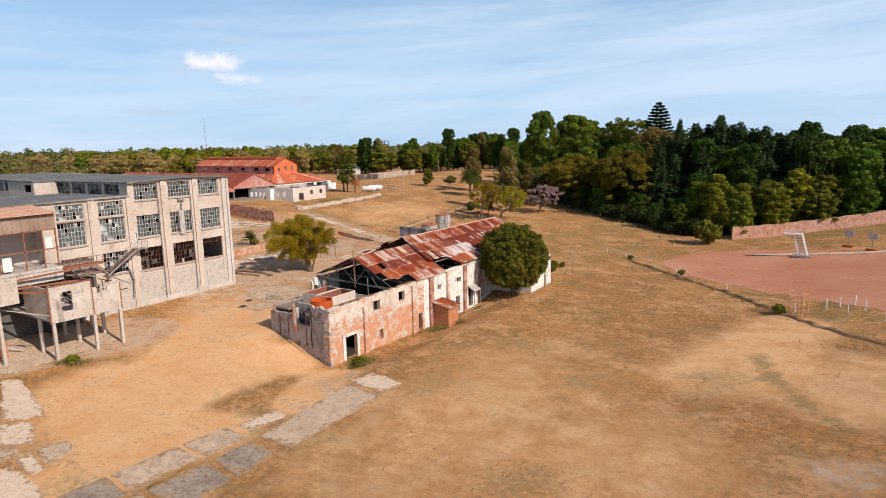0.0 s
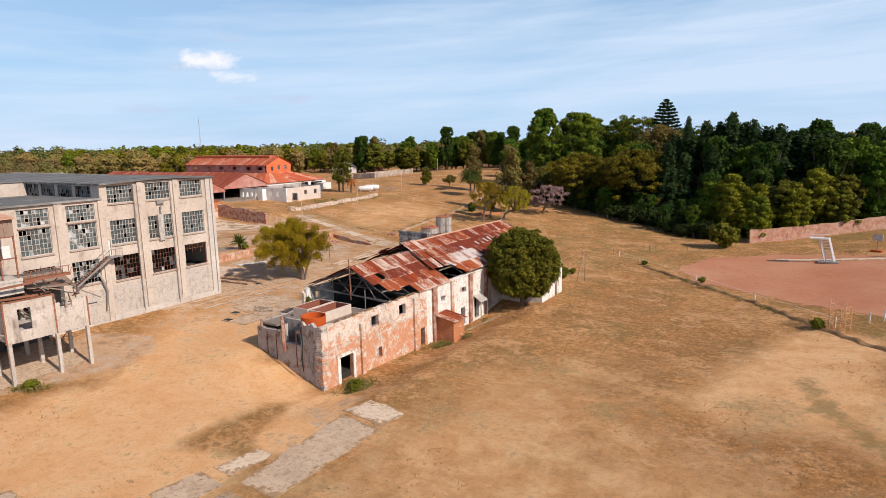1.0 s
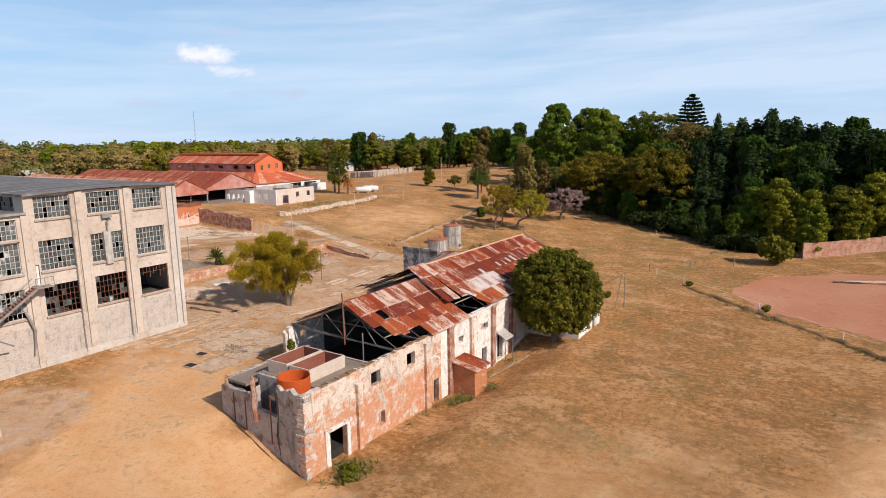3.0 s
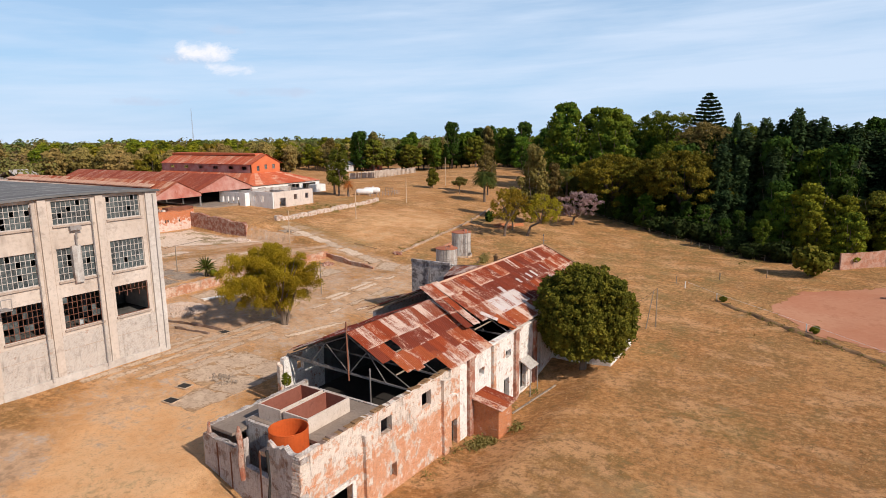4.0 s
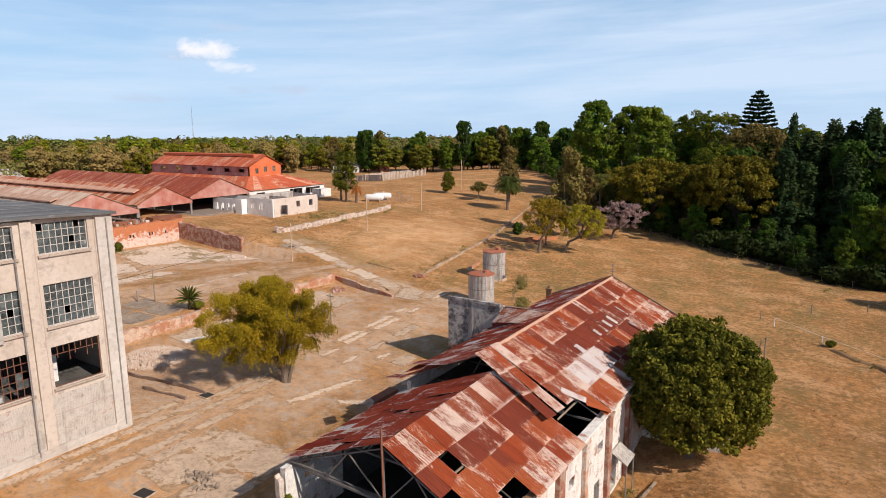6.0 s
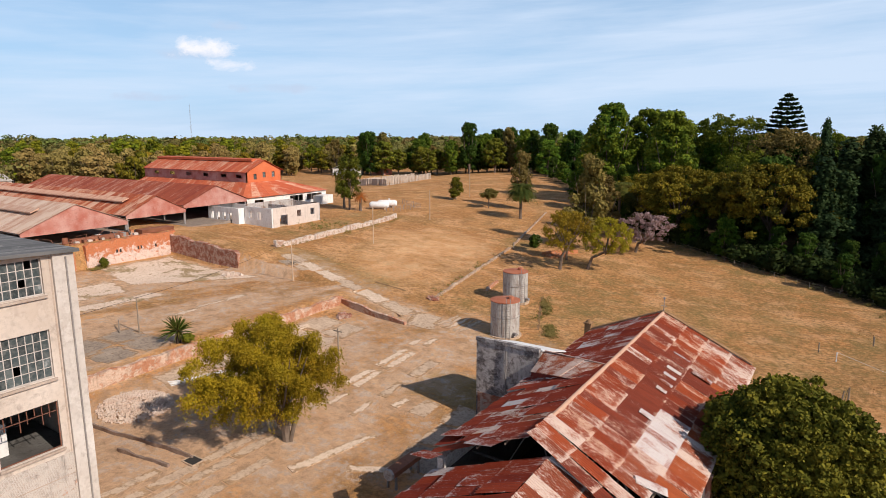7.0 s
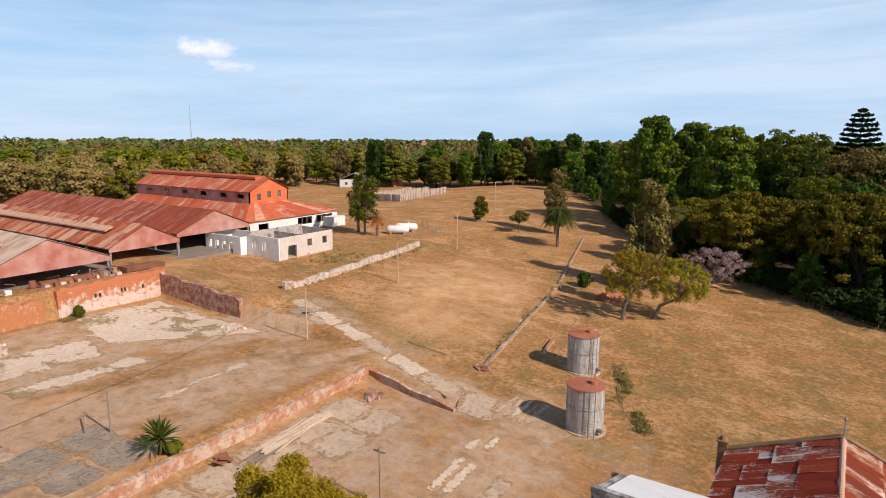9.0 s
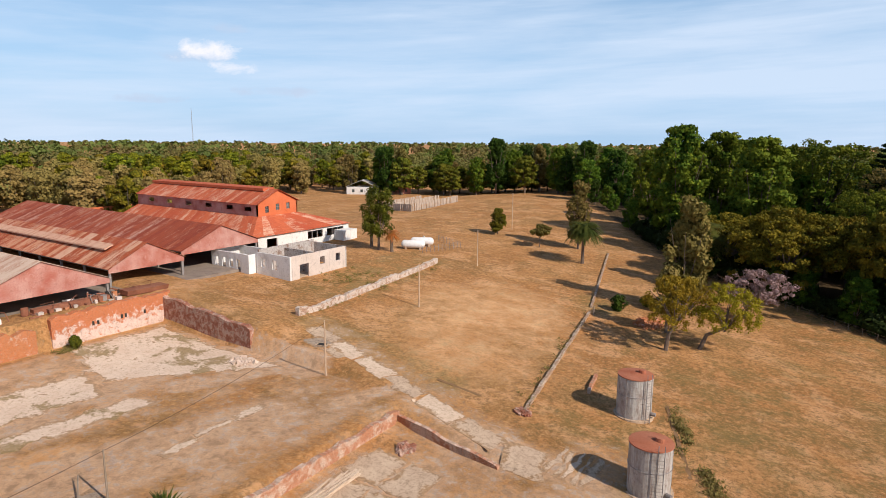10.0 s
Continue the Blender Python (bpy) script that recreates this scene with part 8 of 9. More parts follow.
retaining("park_wall_1", -25.0, 162.6, -6.0, 177.0, 0.4, M_PINK, "old pink brick wall at the edge of the park", 3.0, 0.5, 0.25)
retaining("park_wall_2", -6.0, 177.0, 22.0, 196.0, 0.4, M_PINK, "old pink brick wall at the edge of the park", 3.0, 0.5, 0.25)


def ditch():
    """The broken earth bank of the old ditch, a low uneven ridge."""
    rng = random.Random(4)
    m = Mesh()
    pts = [(-41.0, 131.5), (-28.0, 120.2), (-17.0, 109.6), (-7.0, 97.6), (-1.0, 90.5), (4.0, 86.0)]
    for (xa, ya), (xb, yb) in zip(pts[:-1], pts[1:]):
        d = Vector((xb - xa, yb - ya))
        n = Vector((-d.y, d.x)).normalized()
        us = steps(0, 1, 0.6 / d.length)
        rows = []
        for u in us:
            x, y = xa + d.x * u, ya + d.y * u
            wob = 0.5 * noise.noise((x * 0.4, y * 0.4, 1))
            h = max(0.02, 0.26 + 0.4 * noise.noise((x * 0.5, y * 0.5, 6)))
            rows.append([(x + n.x * k + n.x * wob, y + n.y * k + n.y * wob, land(x, y) + z) for k, z in ((-0.75, -0.15), (-0.3, h * 0.7), (0.05, h), (0.45, 0.05), (0.7, -0.25))])
        for p, q in zip(rows[:-1], rows[1:]):
            for i in range(4):
                m.face(p[i], p[i + 1], q[i + 1], q[i])
    tagged(part("ditch_bank", m, M_BANK, None, "broken dark earth bank of an old ditch", True), category="bank", kind="structure")

ditch()
low_wall(-99.5, 165.2, -94.8, 172.6, 0.7, M_BRICK, "remains of an orange brick wall under the trees")
heap(-97.8, 168.0, 2.0, 3.4, 160, M_BRICK, "fallen orange bricks under the trees", 0.25)


def far_house(x, y, w, d, h, yaw, wall, roof, label):
    t = thing("far_house", label, "house", "far houses")
    part("wall", Mesh().box(-w / 2, -d / 2, -0.5, w / 2, d / 2, h), wall, t)
    r = Mesh()
    for sx in (-1, 1):
        r.hexa([(0, -d / 2 - 0.4, h + w * 0.22), (0, d / 2 + 0.4, h + w * 0.22), (sx * (w / 2 + 0.4), d / 2 + 0.4, h - 0.1), (sx * (w / 2 + 0.4), -d / 2 - 0.4, h - 0.1)], [(0, -d / 2 - 0.4, h + w * 0.22 + 0.15), (0, d / 2 + 0.4, h + w * 0.22 + 0.15), (sx * (w / 2 + 0.4), d / 2 + 0.4, h + 0.05), (sx * (w / 2 + 0.4), -d / 2 - 0.4, h + 0.05)])
    part("roof", r, roof, t)
    for k in (-0.28, 0.0, 0.28):
        part("window", Mesh().box(w * k - 0.6, -d / 2 - 0.05, 1.0, w * k + 0.6, -d / 2 - 0.01, 2.3), M_GLASS, t)
    at(t, x, y, land(x, y), 0, 0, yaw)


far_house(-262, 288, 14, 9, 3.4, 30, M_WHITE, M_TANK, "far low white house with a grey roof")
far_house(-250, 300, 10, 8, 3.2, 40, M_GABLE, M_SHED_DARK, "far low red house among trees")
far_house(-330, 205, 16, 10, 4.5, 20, M_HOUSE, M_SLAB_PALE, "far pale house among trees")
far_house(-352, 176, 12, 9, 4.5, 60, M_HOUSE, M_SHED_DARK, "far pale house among trees")
far_house(-318, 150, 14, 9, 5.0, 10, M_WHITE, M_TANK, "far pale house among trees")


def radio_mast(x, y, h):
    t = thing("radio_mast", "thin far lattice radio mast on the horizon", "mast")
    for k in range(3):
        a = 6.2832 * k / 3
        part("leg", Mesh().tube([(1.4 * math.cos(a), 1.4 * math.sin(a), 0), (0.5 * math.cos(a), 0.5 * math.sin(a), h)], [0.16, 0.1], 5), M_STEEL, t)
    for z in range(4, int(h), 4):
        q = 1.4 - 0.9 * z / h
        for k in range(3):
            a, b = 6.2832 * k / 3, 6.2832 * (k + 1) / 3
            part("brace", Mesh().beam((q * math.cos(a), q * math.sin(a), z), (q * math.cos(b), q * math.sin(b), z + 3), 0.12), M_STEEL, t)
    at(t, x, y, land(x, y))


radio_mast(-1210, 866, 86)


# ---- trees ----
def leaf_quads(c, nrm, size, rng, aspect=1.5):
    """Leaf clumps as small bent quads at centres c, roughly square to nrm."""
    n = len(c)
    a = rng.normal(size=(n, 3))
    a -= nrm * (a * nrm).sum(1, keepdims=True)
    a /= np.linalg.norm(a, axis=1, keepdims=True) + 1e-9
    b = np.cross(nrm, a)
    s = (size * rng.uniform(0.6, 1.4, n))[:, None]
    v = np.stack([c - a * s - b * s / aspect, c + a * s - b * s / aspect + nrm * s * 0.3, c + a * s + b * s / aspect, c - a * s + b * s / aspect - nrm * s * 0.3], 1)
    return v.reshape(-1, 3)


def blob_leaves(blobs, n, size, rng, shell=0.35, droop=0.0, aspect=1.5, up=0.0, jit=0.42):
    """Leaves over and just within a cloud of ellipsoids."""
    blobs = np.array(blobs, float)
    vol = (blobs[:, 3] * blobs[:, 4] + blobs[:, 4] * blobs[:, 5] + blobs[:, 3] * blobs[:, 5])
    pick = rng.choice(len(blobs), n, p=vol / vol.sum())
    d = rng.normal(size=(n, 3))
    d /= np.linalg.norm(d, axis=1, keepdims=True)
    flip = (d[:, 2] < 0) & (rng.random(n) < up)
    d[flip, 2] *= -1
    rad = 1 - shell * rng.random(n) ** 1.6
    wob = 1 + 0.16 * np.sin(d[:, 0] * 7 + pick) * np.sin(d[:, 1] * 8 + pick * 2) + 0.1 * np.sin(d[:, 2] * 11 + pick)
    c = blobs[pick, :3] + d * blobs[pick, 3:] * (rad * wob)[:, None]
    if droop:
        c[:, 2] -= droop * rng.random(n) ** 2 * np.clip(np.hypot(d[:, 0], d[:, 1]), 0, 1)
    nr = d + rng.normal(size=(n, 3)) * jit
    nr /= np.linalg.norm(nr, axis=1, keepdims=True)
    return leaf_quads(c, nr, size, rng, aspect)


def leaf_mesh(v):
    return quads("crown", v, np.arange(len(v)).reshape(-1, 4))


def crown_blobs(rng, n, r, h0, h1, blob, flat=0.75, top=0.6):
    """Blobs filling a rounded crown between heights h0 and h1."""
    out = []
    for i in range(n):
        t = rng.random()
        z = h0 + (h1 - h0) * t
        k = math.sqrt(max(0.05, 1 - ((t - 0.42) / 0.62) ** 2)) * r
        a = rng.random() * 6.2832
        q = k * math.sqrt(rng.random()) * 0.9
        b = blob * (0.7 + 0.6 * rng.random())
        out.append((q * math.cos(a), q * math.sin(a), z, b, b, b * flat))
    return out


def limbs(m, h, r, spread, rng, n=6, fork=0.35, lean=(0, 0)):
    m.tube([(0, 0, -0.6), (lean[0] * 0.3, lean[1] * 0.3, h * 0.22), (lean[0], lean[1], h * fork)], [r * 1.35, r, r * 0.85], 8)
    for i in range(n):
        a = 6.2832 * (i + 0.6 * rng.random()) / n
        e = spread * (0.55 + 0.45 * rng.random())
        z0 = h * (fork - 0.06 * rng.random())
        p = Vector((lean[0], lean[1], z0))
        q = Vector((lean[0] + e * 0.45 * math.cos(a), lean[1] + e * 0.45 * math.sin(a), h * (fork + 0.22)))
        t = Vector((lean[0] + e * math.cos(a), lean[1] + e * math.sin(a), h * (0.72 + 0.18 * rng.random())))
        m.tube([p, q, t], [r * 0.55, r * 0.32, r * 0.08], 6)
    m.tube([(lean[0], lean[1], h * fork), (lean[0] * 1.2, lean[1] * 1.2, h * 0.88)], [r * 0.7, r * 0.1], 6)


def broadleaf(name, label, cat, h, r, leaf, seed, leaves=3200, size=0.42, bare=0.25, nblob=26, blob=None, flat=0.8, trunk=0.3, droop=0.0, lean=(0, 0), aspect=1.5, shell=0.35, group="", up=0.0):
    rng = np.random.default_rng(seed)
    t = thing(name, label, cat, group)
    m = Mesh()
    limbs(m, h, trunk, r * 0.75, random.Random(seed), 6, max(0.16, bare), lean)
    part("trunk", m, M_BARK, t)
    bl = crown_blobs(rng, nblob, r * 0.72, h * bare + (blob or r * 0.38) * 0.6, h - (blob or r * 0.38) * 0.7, blob or r * 0.38, flat)
    bl = [(x + lean[0], y + lean[1], *q) for x, y, *q in bl]
    part("crown", leaf_mesh(blob_leaves(bl, leaves, size, rng, shell, droop, aspect, up)), leaf, t)
    return t


def conifer(name, label, h, r, leaf, seed, leaves=3000, size=0.45, skirt=0.03, group=""):
    rng = np.random.default_rng(seed)
    t = thing(name, label, "conifer", group)
    part("trunk", Mesh().tube([(0, 0, -0.6), (0, 0, h * 0.97)], [h * 0.018, 0.04], 7), M_BARK, t)
    q = rng.random(leaves) ** 0.6
    z = h * (skirt + (1 - skirt) * (1 - q))
    lay = 1 - 0.38 * np.clip(q * 2.2, 0, 1) * (1 - np.sin(z * 2.1 + 1.5 * np.sin(z * 0.7) + 0.6 * rng.random(leaves)))
    a = rng.random(leaves) * 6.2832
    sec = 0.72 + 0.28 * np.sin(a * 4 + z * 0.5) * np.sin(a * 3 - z * 0.9)
    k = (0.09 + 0.91 * q ** 0.62) * r * lay * sec * (0.5 + 0.5 * rng.random(leaves) ** 0.45)
    c = np.stack([k * np.cos(a), k * np.sin(a), z - k * 0.3], 1) + rng.normal(size=(leaves, 3)) * (0.22, 0.22, 0.35)
    nr = np.stack([np.cos(a) * 0.5, np.sin(a) * 0.5, np.ones(leaves)], 1) + rng.normal(size=(leaves, 3)) * 0.4
    nr /= np.linalg.norm(nr, axis=1, keepdims=True)
    part("crown", leaf_mesh(leaf_quads(c, nr, size, rng, 1.8)), leaf, t)
    return t


def norfolk_pine(h, seed):
    """Tiers of near-level branches, wide below and narrow above."""
    rng = np.random.default_rng(seed)
    t = thing("norfolk_pine", "tall dark pine with level tiers of branches", "conifer")
    m = Mesh().tube([(0, 0, -0.5), (0, 0, h)], [0.42, 0.05], 8)
    part("trunk", m, M_BARK, t)
    vs = []
    tiers = 22
    for i in range(tiers):
        q = i / (tiers - 1)
        z = h * (0.3 + 0.68 * q)
        reach = (1 - q) ** 0.6 * 7.8 + 0.7
        for j in range(6):
            a = 6.2832 * (j + 0.5 * (i % 2)) / 6 + rng.normal() * 0.1
            n = max(40, int(210 * reach / 6.2))
            s = rng.random(n) ** 0.7
            up = 0.9 * s * s * reach * 0.15
            c = np.stack([np.cos(a) * reach * s, np.sin(a) * reach * s, z + up - 0.12 * s], 1) + rng.normal(size=(n, 3)) * (0.16, 0.16, 0.15)
            nr = np.tile((0.0, 0.0, 1.0), (n, 1)) + rng.normal(size=(n, 3)) * 0.35
            nr /= np.linalg.norm(nr, axis=1, keepdims=True)
            vs.append(leaf_quads(c, nr, 0.3, rng, 1.8))
            part("branch", Mesh().tube([(0, 0, z), (np.cos(a) * reach * 0.95, np.sin(a) * reach * 0.95, z + 0.11 * reach)], [0.06, 0.02], 4), M_BARK, t)
    part("crown", leaf_mesh(np.concatenate(vs)), L_CONIFER, t)
    return t


def palm(name, label, h, reach, leaf, seed, fronds=46, group="", low=-1.0, wide=0.16):
    rng = np.random.default_rng(seed)
    t = thing(name, label, "palm", group)
    part("trunk", Mesh().tube([(0, 0, -0.4), (0, 0, h * 0.4), (0, 0, h)], [0.42, 0.33, 0.38], 9), M_BARK, t)
    vs = []
    for i in range(fronds):
        a = rng.random() * 6.2832
        lift = rng.uniform(low, 1.3)
        n = 14
        s = np.linspace(0.06, 1, n)
        L = reach * rng.uniform(0.8, 1.1)
        x = L * s * math.cos(lift * 0.7)
        z = h + L * (math.sin(lift) * s * 0.75 - 0.55 * s ** 2)
        ctr = np.stack([np.cos(a) * x, np.sin(a) * x, z], 1)
        side = np.array((-math.sin(a), math.cos(a), 0.0))
        for sg in (-1, 1):
            w = (wide * reach * np.sin(np.pi * np.clip(s, 0.05, 0.97)) ** 0.6)[:, None]
            p0, p1 = ctr[:-1], ctr[1:]
            tip = side * sg * w[:-1] + np.array((0, 0, -0.2)) * w[:-1] + (p1 - p0) * 0.7
            vs.append(np.stack([p0, p0 + (p1 - p0) * 0.62, p0 + (p1 - p0) * 0.5 + tip, p0 + (p1 - p0) * 0.2 + tip], 1).reshape(-1, 3))
    part("crown", leaf_mesh(np.concatenate(vs)), leaf, t)
    return t


def stand(t, x, y, turn=0.0, s=1.0, dz=0.0):
    t.matrix_basis = pose(x, y, land(x, y) + dz, 0, 0, turn) @ Matrix.Diagonal((s, s, s, 1))
    return t


def again(t, x, y, turn, s=1.0, sz=None):
    """Another tree of the same kind, at its own size."""
    c = copy_thing(t, Matrix.Identity(4))
    c.matrix_basis = pose(x, y, land(x, y), 0, 0, turn) @ Matrix.Diagonal((s, s, sz or s, 1))
    return c


# the dense round tree against the ruin
def round_tree():
    rng = np.random.default_rng(12)
    t = thing("round_tree", "dense round dark green tree growing against the ruin", "tree")
    m = Mesh()
    limbs(m, 10, 0.35, 4.2, random.Random(2), 7, 0.14)
    part("trunk", m, M_BARK, t)
    bl = []
    for i in range(140):
        d = rng.normal(size=3)
        d *= 0.62 * rng.random() ** 0.5 / np.linalg.norm(d)
        bl.append((d[0] * 6.0, d[1] * 6.0, max(1.4, 6.7 + d[2] * 5.6), 1.5, 1.5, 1.3))
    for i in range(1500):
        d = rng.normal(size=3)
        d /= np.linalg.norm(d)
        q = 0.55 + 0.4 * rng.random() ** 0.55
        lump = 1 + 0.07 * math.sin(d[0] * 5 + 1) * math.sin(d[1] * 6) + 0.05 * math.sin(d[2] * 9 + d[0] * 4)
        b = rng.uniform(0.28, 0.62)
        bl.append((d[0] * 6.3 * q * lump, d[1] * 6.3 * q * lump, max(0.8, 6.7 + d[2] * 5.8 * q * lump), b, b, b * 0.8))
    part("crown", leaf_mesh(blob_leaves(bl, 150000, 0.105, rng, 0.5, 0, 1.6, 0.2, 0.8)), L_ROUND, t)
    return stand(t, -49.5, 95.2)


round_tree()


# the loose yellow-green tree of the yard
def yard_tree():
    rng = np.random.default_rng(31)
    t = thing("yard_tree", "loose yellow-green pepper tree with a forked trunk", "tree")
    m = Mesh()
    limbs(m, 9.0, 0.3, 3.9, random.Random(3), 8, 0.2, (-0.6, -0.2))
    m.tube([(0.2, 0, -0.4), (0.7, 0.4, 2.2), (1.6, 0.8, 4.6)], [0.2, 0.16, 0.08], 7)
    part("trunk", m, M_BARK, t)
    # sprays of leaves at the limbs' ends, with gaps between them
    bl = []
    for i in range(170):
        d = rng.normal(size=3)
        d /= np.linalg.norm(d)
        q = rng.random() ** 0.33
        side = 1 + 0.22 * math.sin(math.atan2(d[1], d[0]) * 3 + 0.6)
        b = rng.uniform(0.4, 0.95)
        bl.append((-1.5 + d[0] * 5.6 * q * side, -0.7 + d[1] * 5.6 * q * side, 6.35 + d[2] * 3.55 * q - 0.5 * (abs(d[0]) + abs(d[1])) * q, b, b, b * 0.62))
    v = [blob_leaves(bl, 84000, 0.07, rng, 0.7, 0.9, 2.6, 0.3, 0.9)]
    # short hanging tresses
    b = np.array(bl)[rng.integers(0, len(bl), 900)]
    d = rng.normal(size=(len(b), 3))
    d /= np.linalg.norm(d, axis=1, keepdims=True)
    d[:, 2] = -np.abs(d[:, 2]) * 0.4
    k, long = 16, rng.uniform(0.5, 1.5, len(b))
    s = np.linspace(0, 1, k)[None, :, None]
    c = (b[:, None, :3] + d[:, None] * b[:, None, 3:] * 0.9) + (d * (0.4, 0.4, 0.0))[:, None] * s * long[:, None, None] - np.array((0, 0, 1.0)) * (s ** 1.3) * long[:, None, None]
    c = c.reshape(-1, 3) + rng.normal(size=(len(b) * k, 3)) * 0.07
    nr = np.repeat(d, k, 0) + rng.normal(size=c.shape) * 0.6
    nr /= np.linalg.norm(nr, axis=1, keepdims=True)
    v.append(leaf_quads(c, nr, 0.065, rng, 2.6))
    part("crown", leaf_mesh(np.concatenate(v)), L_YELLOW, t)
    return stand(t, -87.5, 83.6, 0, 1.12)


yard_tree()

T_DARK = stand(broadleaf("park_tree", "tall dark green broadleaf tree in the park wood", "tree", 17, 6.2, L_DARK, 41, 9000, 0.22, 0.05, 110, 1.05, 0.8, group="park wood", up=0.45), -62, 203, 0, 1.25)
T_GREEN = stand(broadleaf("park_tree", "mid green broadleaf tree in the park wood", "tree", 15, 6.4, L_GREEN, 42, 9000, 0.22, 0.06, 105, 1.05, 0.75, group="park wood", up=0.5), -100, 222, 40)
T_OLIVE = stand(broadleaf("park_tree", "olive-brown spreading tree in the park wood", "tree", 12, 7.2, L_OLIVE, 43, 8600, 0.21, 0.16, 110, 0.95, 0.55, group="park wood", up=0.75), -84, 208, 10)
T_BROWN = stand(broadleaf("park_tree", "thin brownish tree in the park wood", "tree", 14, 4.2, L_BROWN, 44, 4600, 0.21, 0.12, 44, 1.0, 0.9, group="park wood", up=0.4), -97, 197, 0)
T_TALL = stand(broadleaf("park_tree", "very tall leafy tree over the park wood", "tree", 27, 9.2, L_DOME, 45, 17000, 0.24, 0.12, 170, 1.3, 0.8, 0.45, group="park wood", up=0.5), -110.3, 238.6, 0, 1.17)
T_CYP = stand(conifer("cypress", "dark cypress in the park wood", 20, 5.8, L_CONIFER, 46, 19000, 0.24, group="park conifers"), -52, 196, 0, 1.1)
T_BRIGHT = stand(broadleaf("park_tree", "bright yellow-green broadleaf tree at the wood's edge", "tree", 15, 6.8, L_BRIGHT, 49, 13000, 0.19, 0.05, 120, 1.0, 0.72, group="park wood", up=0.55), -31.3, 176)
T_BUSH = stand(broadleaf("bush", "rounded green bush at the wood's edge", "bush", 5.5, 4.0, L_OLIVE, 47, 2600, 0.24, 0.05, 24, 1.2, 0.8, 0.1, group="bushes"), -29.5, 155.7, 0)

def umbrella(name, label, h, r, leaf, seed, leaves=26000, size=0.165, group=""):
    """A spreading tree: forked trunk and a wide, shallow, lumpy crown."""
    rng = np.random.default_rng(seed)
    t = thing(name, label, "tree", group)
    m = Mesh()
    limbs(m, h, 0.42, r * 0.85, random.Random(seed), 9, 0.3)
    part("trunk", m, M_BARK_DARK, t)
    bl = []
    for i in range(260):
        a, q = rng.random() * 6.2832, math.sqrt(rng.random())
        edge = r * (1 + 0.13 * math.sin(3 * a + seed) + 0.08 * math.sin(7 * a))
        b = rng.uniform(0.6, 1.35)
        drop = (0.34 * q * q + 0.2 * q ** 6) * r * 0.8
        low = rng.random() ** 1.6 * h * 0.5
        bl.append((edge * q * math.cos(a), edge * q * math.sin(a), h - b * 0.6 - drop - low + 0.7 * noise.noise((a * 2, q * 4, seed)), b, b, b * 0.6))
    part("crown", leaf_mesh(blob_leaves(bl, leaves, size, rng, 0.4, 0.3, 1.6, 0.6, 0.55)), leaf, t)
    return t


def fill_wood():
    """The depth of the wood: low dark trees towards its edge, taller ones behind."""
    rng = random.Random(77)
    spots = []
    tries = 0
    while len(spots) < 190 and tries < 20000:
        tries += 1
        x, y = rng.uniform(-180, 55), rng.uniform(168, 320)
        if not inside(x, y, WOOD):
            continue
        edge = min(near_line(x, y, *a, *b) for a, b in zip(WOOD[:6], WOOD[1:7]))
        gap = 5.5 if edge < 20 else 8.0
        if all((x - a) ** 2 + (y - b) ** 2 > gap * gap for a, b in spots):
            spots.append((x, y))
            u = rng.random()
            turn = rng.uniform(0, 360)
            if edge < 26:
                kind = T_DARK if u < 0.7 else T_GREEN
                s = rng.uniform(0.4, 0.62)
            elif x > -58:
                kind = T_CYP if u < 0.3 else (T_DARK if u < 0.65 else T_GREEN)
                s = rng.uniform(1.0, 1.4) * (0.85 if kind is T_CYP else 1.0)
            else:
                kind = T_OLIVE if u < 0.3 else (T_GREEN if u < 0.75 else T_DARK)
                s = rng.uniform(1.0, 1.4)
            again(kind, x, y, turn, s, s * rng.uniform(0.9, 1.12))


fill_wood()
T_UMB = stand(umbrella("park_tree", "wide olive-brown umbrella-shaped tree in the park wood", 18, 10, L_OCHRE, 71, group="spreading park trees"), -81.0, 200.8)
U_GREEN = stand(umbrella("park_tree", "wide olive-green dome-shaped tree in the park wood", 25, 9.4, L_DOME, 72, 17000, group="spreading park trees"), -78.5, 248.6, 0, 1.2)
U_BROWN = stand(umbrella("park_tree", "half-bare brownish spreading tree in the park wood", 24, 6.5, L_BROWN, 73, 9000, 0.17, group="spreading park trees"), -62.1, 226.5, 0, 1.12)
for k, h, x, y, wide, top in ((T_UMB, 18, -60.9, 196.9, 1.06, 20.2), (T_UMB, 18, -71.0, 207.0, 0.8, 17.6), (T_UMB, 18, -93.5, 213.0, 0.7, 16.0), (U_GREEN, 25, -54.1, 245.7, 0.9, 27.5), (U_GREEN, 25, -68.5, 214.0, 0.7, 22.5), (U_BROWN, 24, -46.0, 238.0, 0.9, 25.0), (U_GREEN, 25, -91.0, 262.0, 1.0, 29.5)):
    again(k, x, y, x * 29, wide, (top - land(x, y)) / h)
again(T_BRIGHT, -67.4, 65.4, 40, 0.1, 0.085).location.z = 1.75
T_SHRUB = stand(broadleaf("shrub", "shrub added at the wood's foot, darkened for the shade there", "bush", 4.6, 3.6, L_SHADE, 48, 1900, 0.22, 0.0, 26, 1.1, 0.8, 0.1, group="undergrowth"), -44, 176.5)


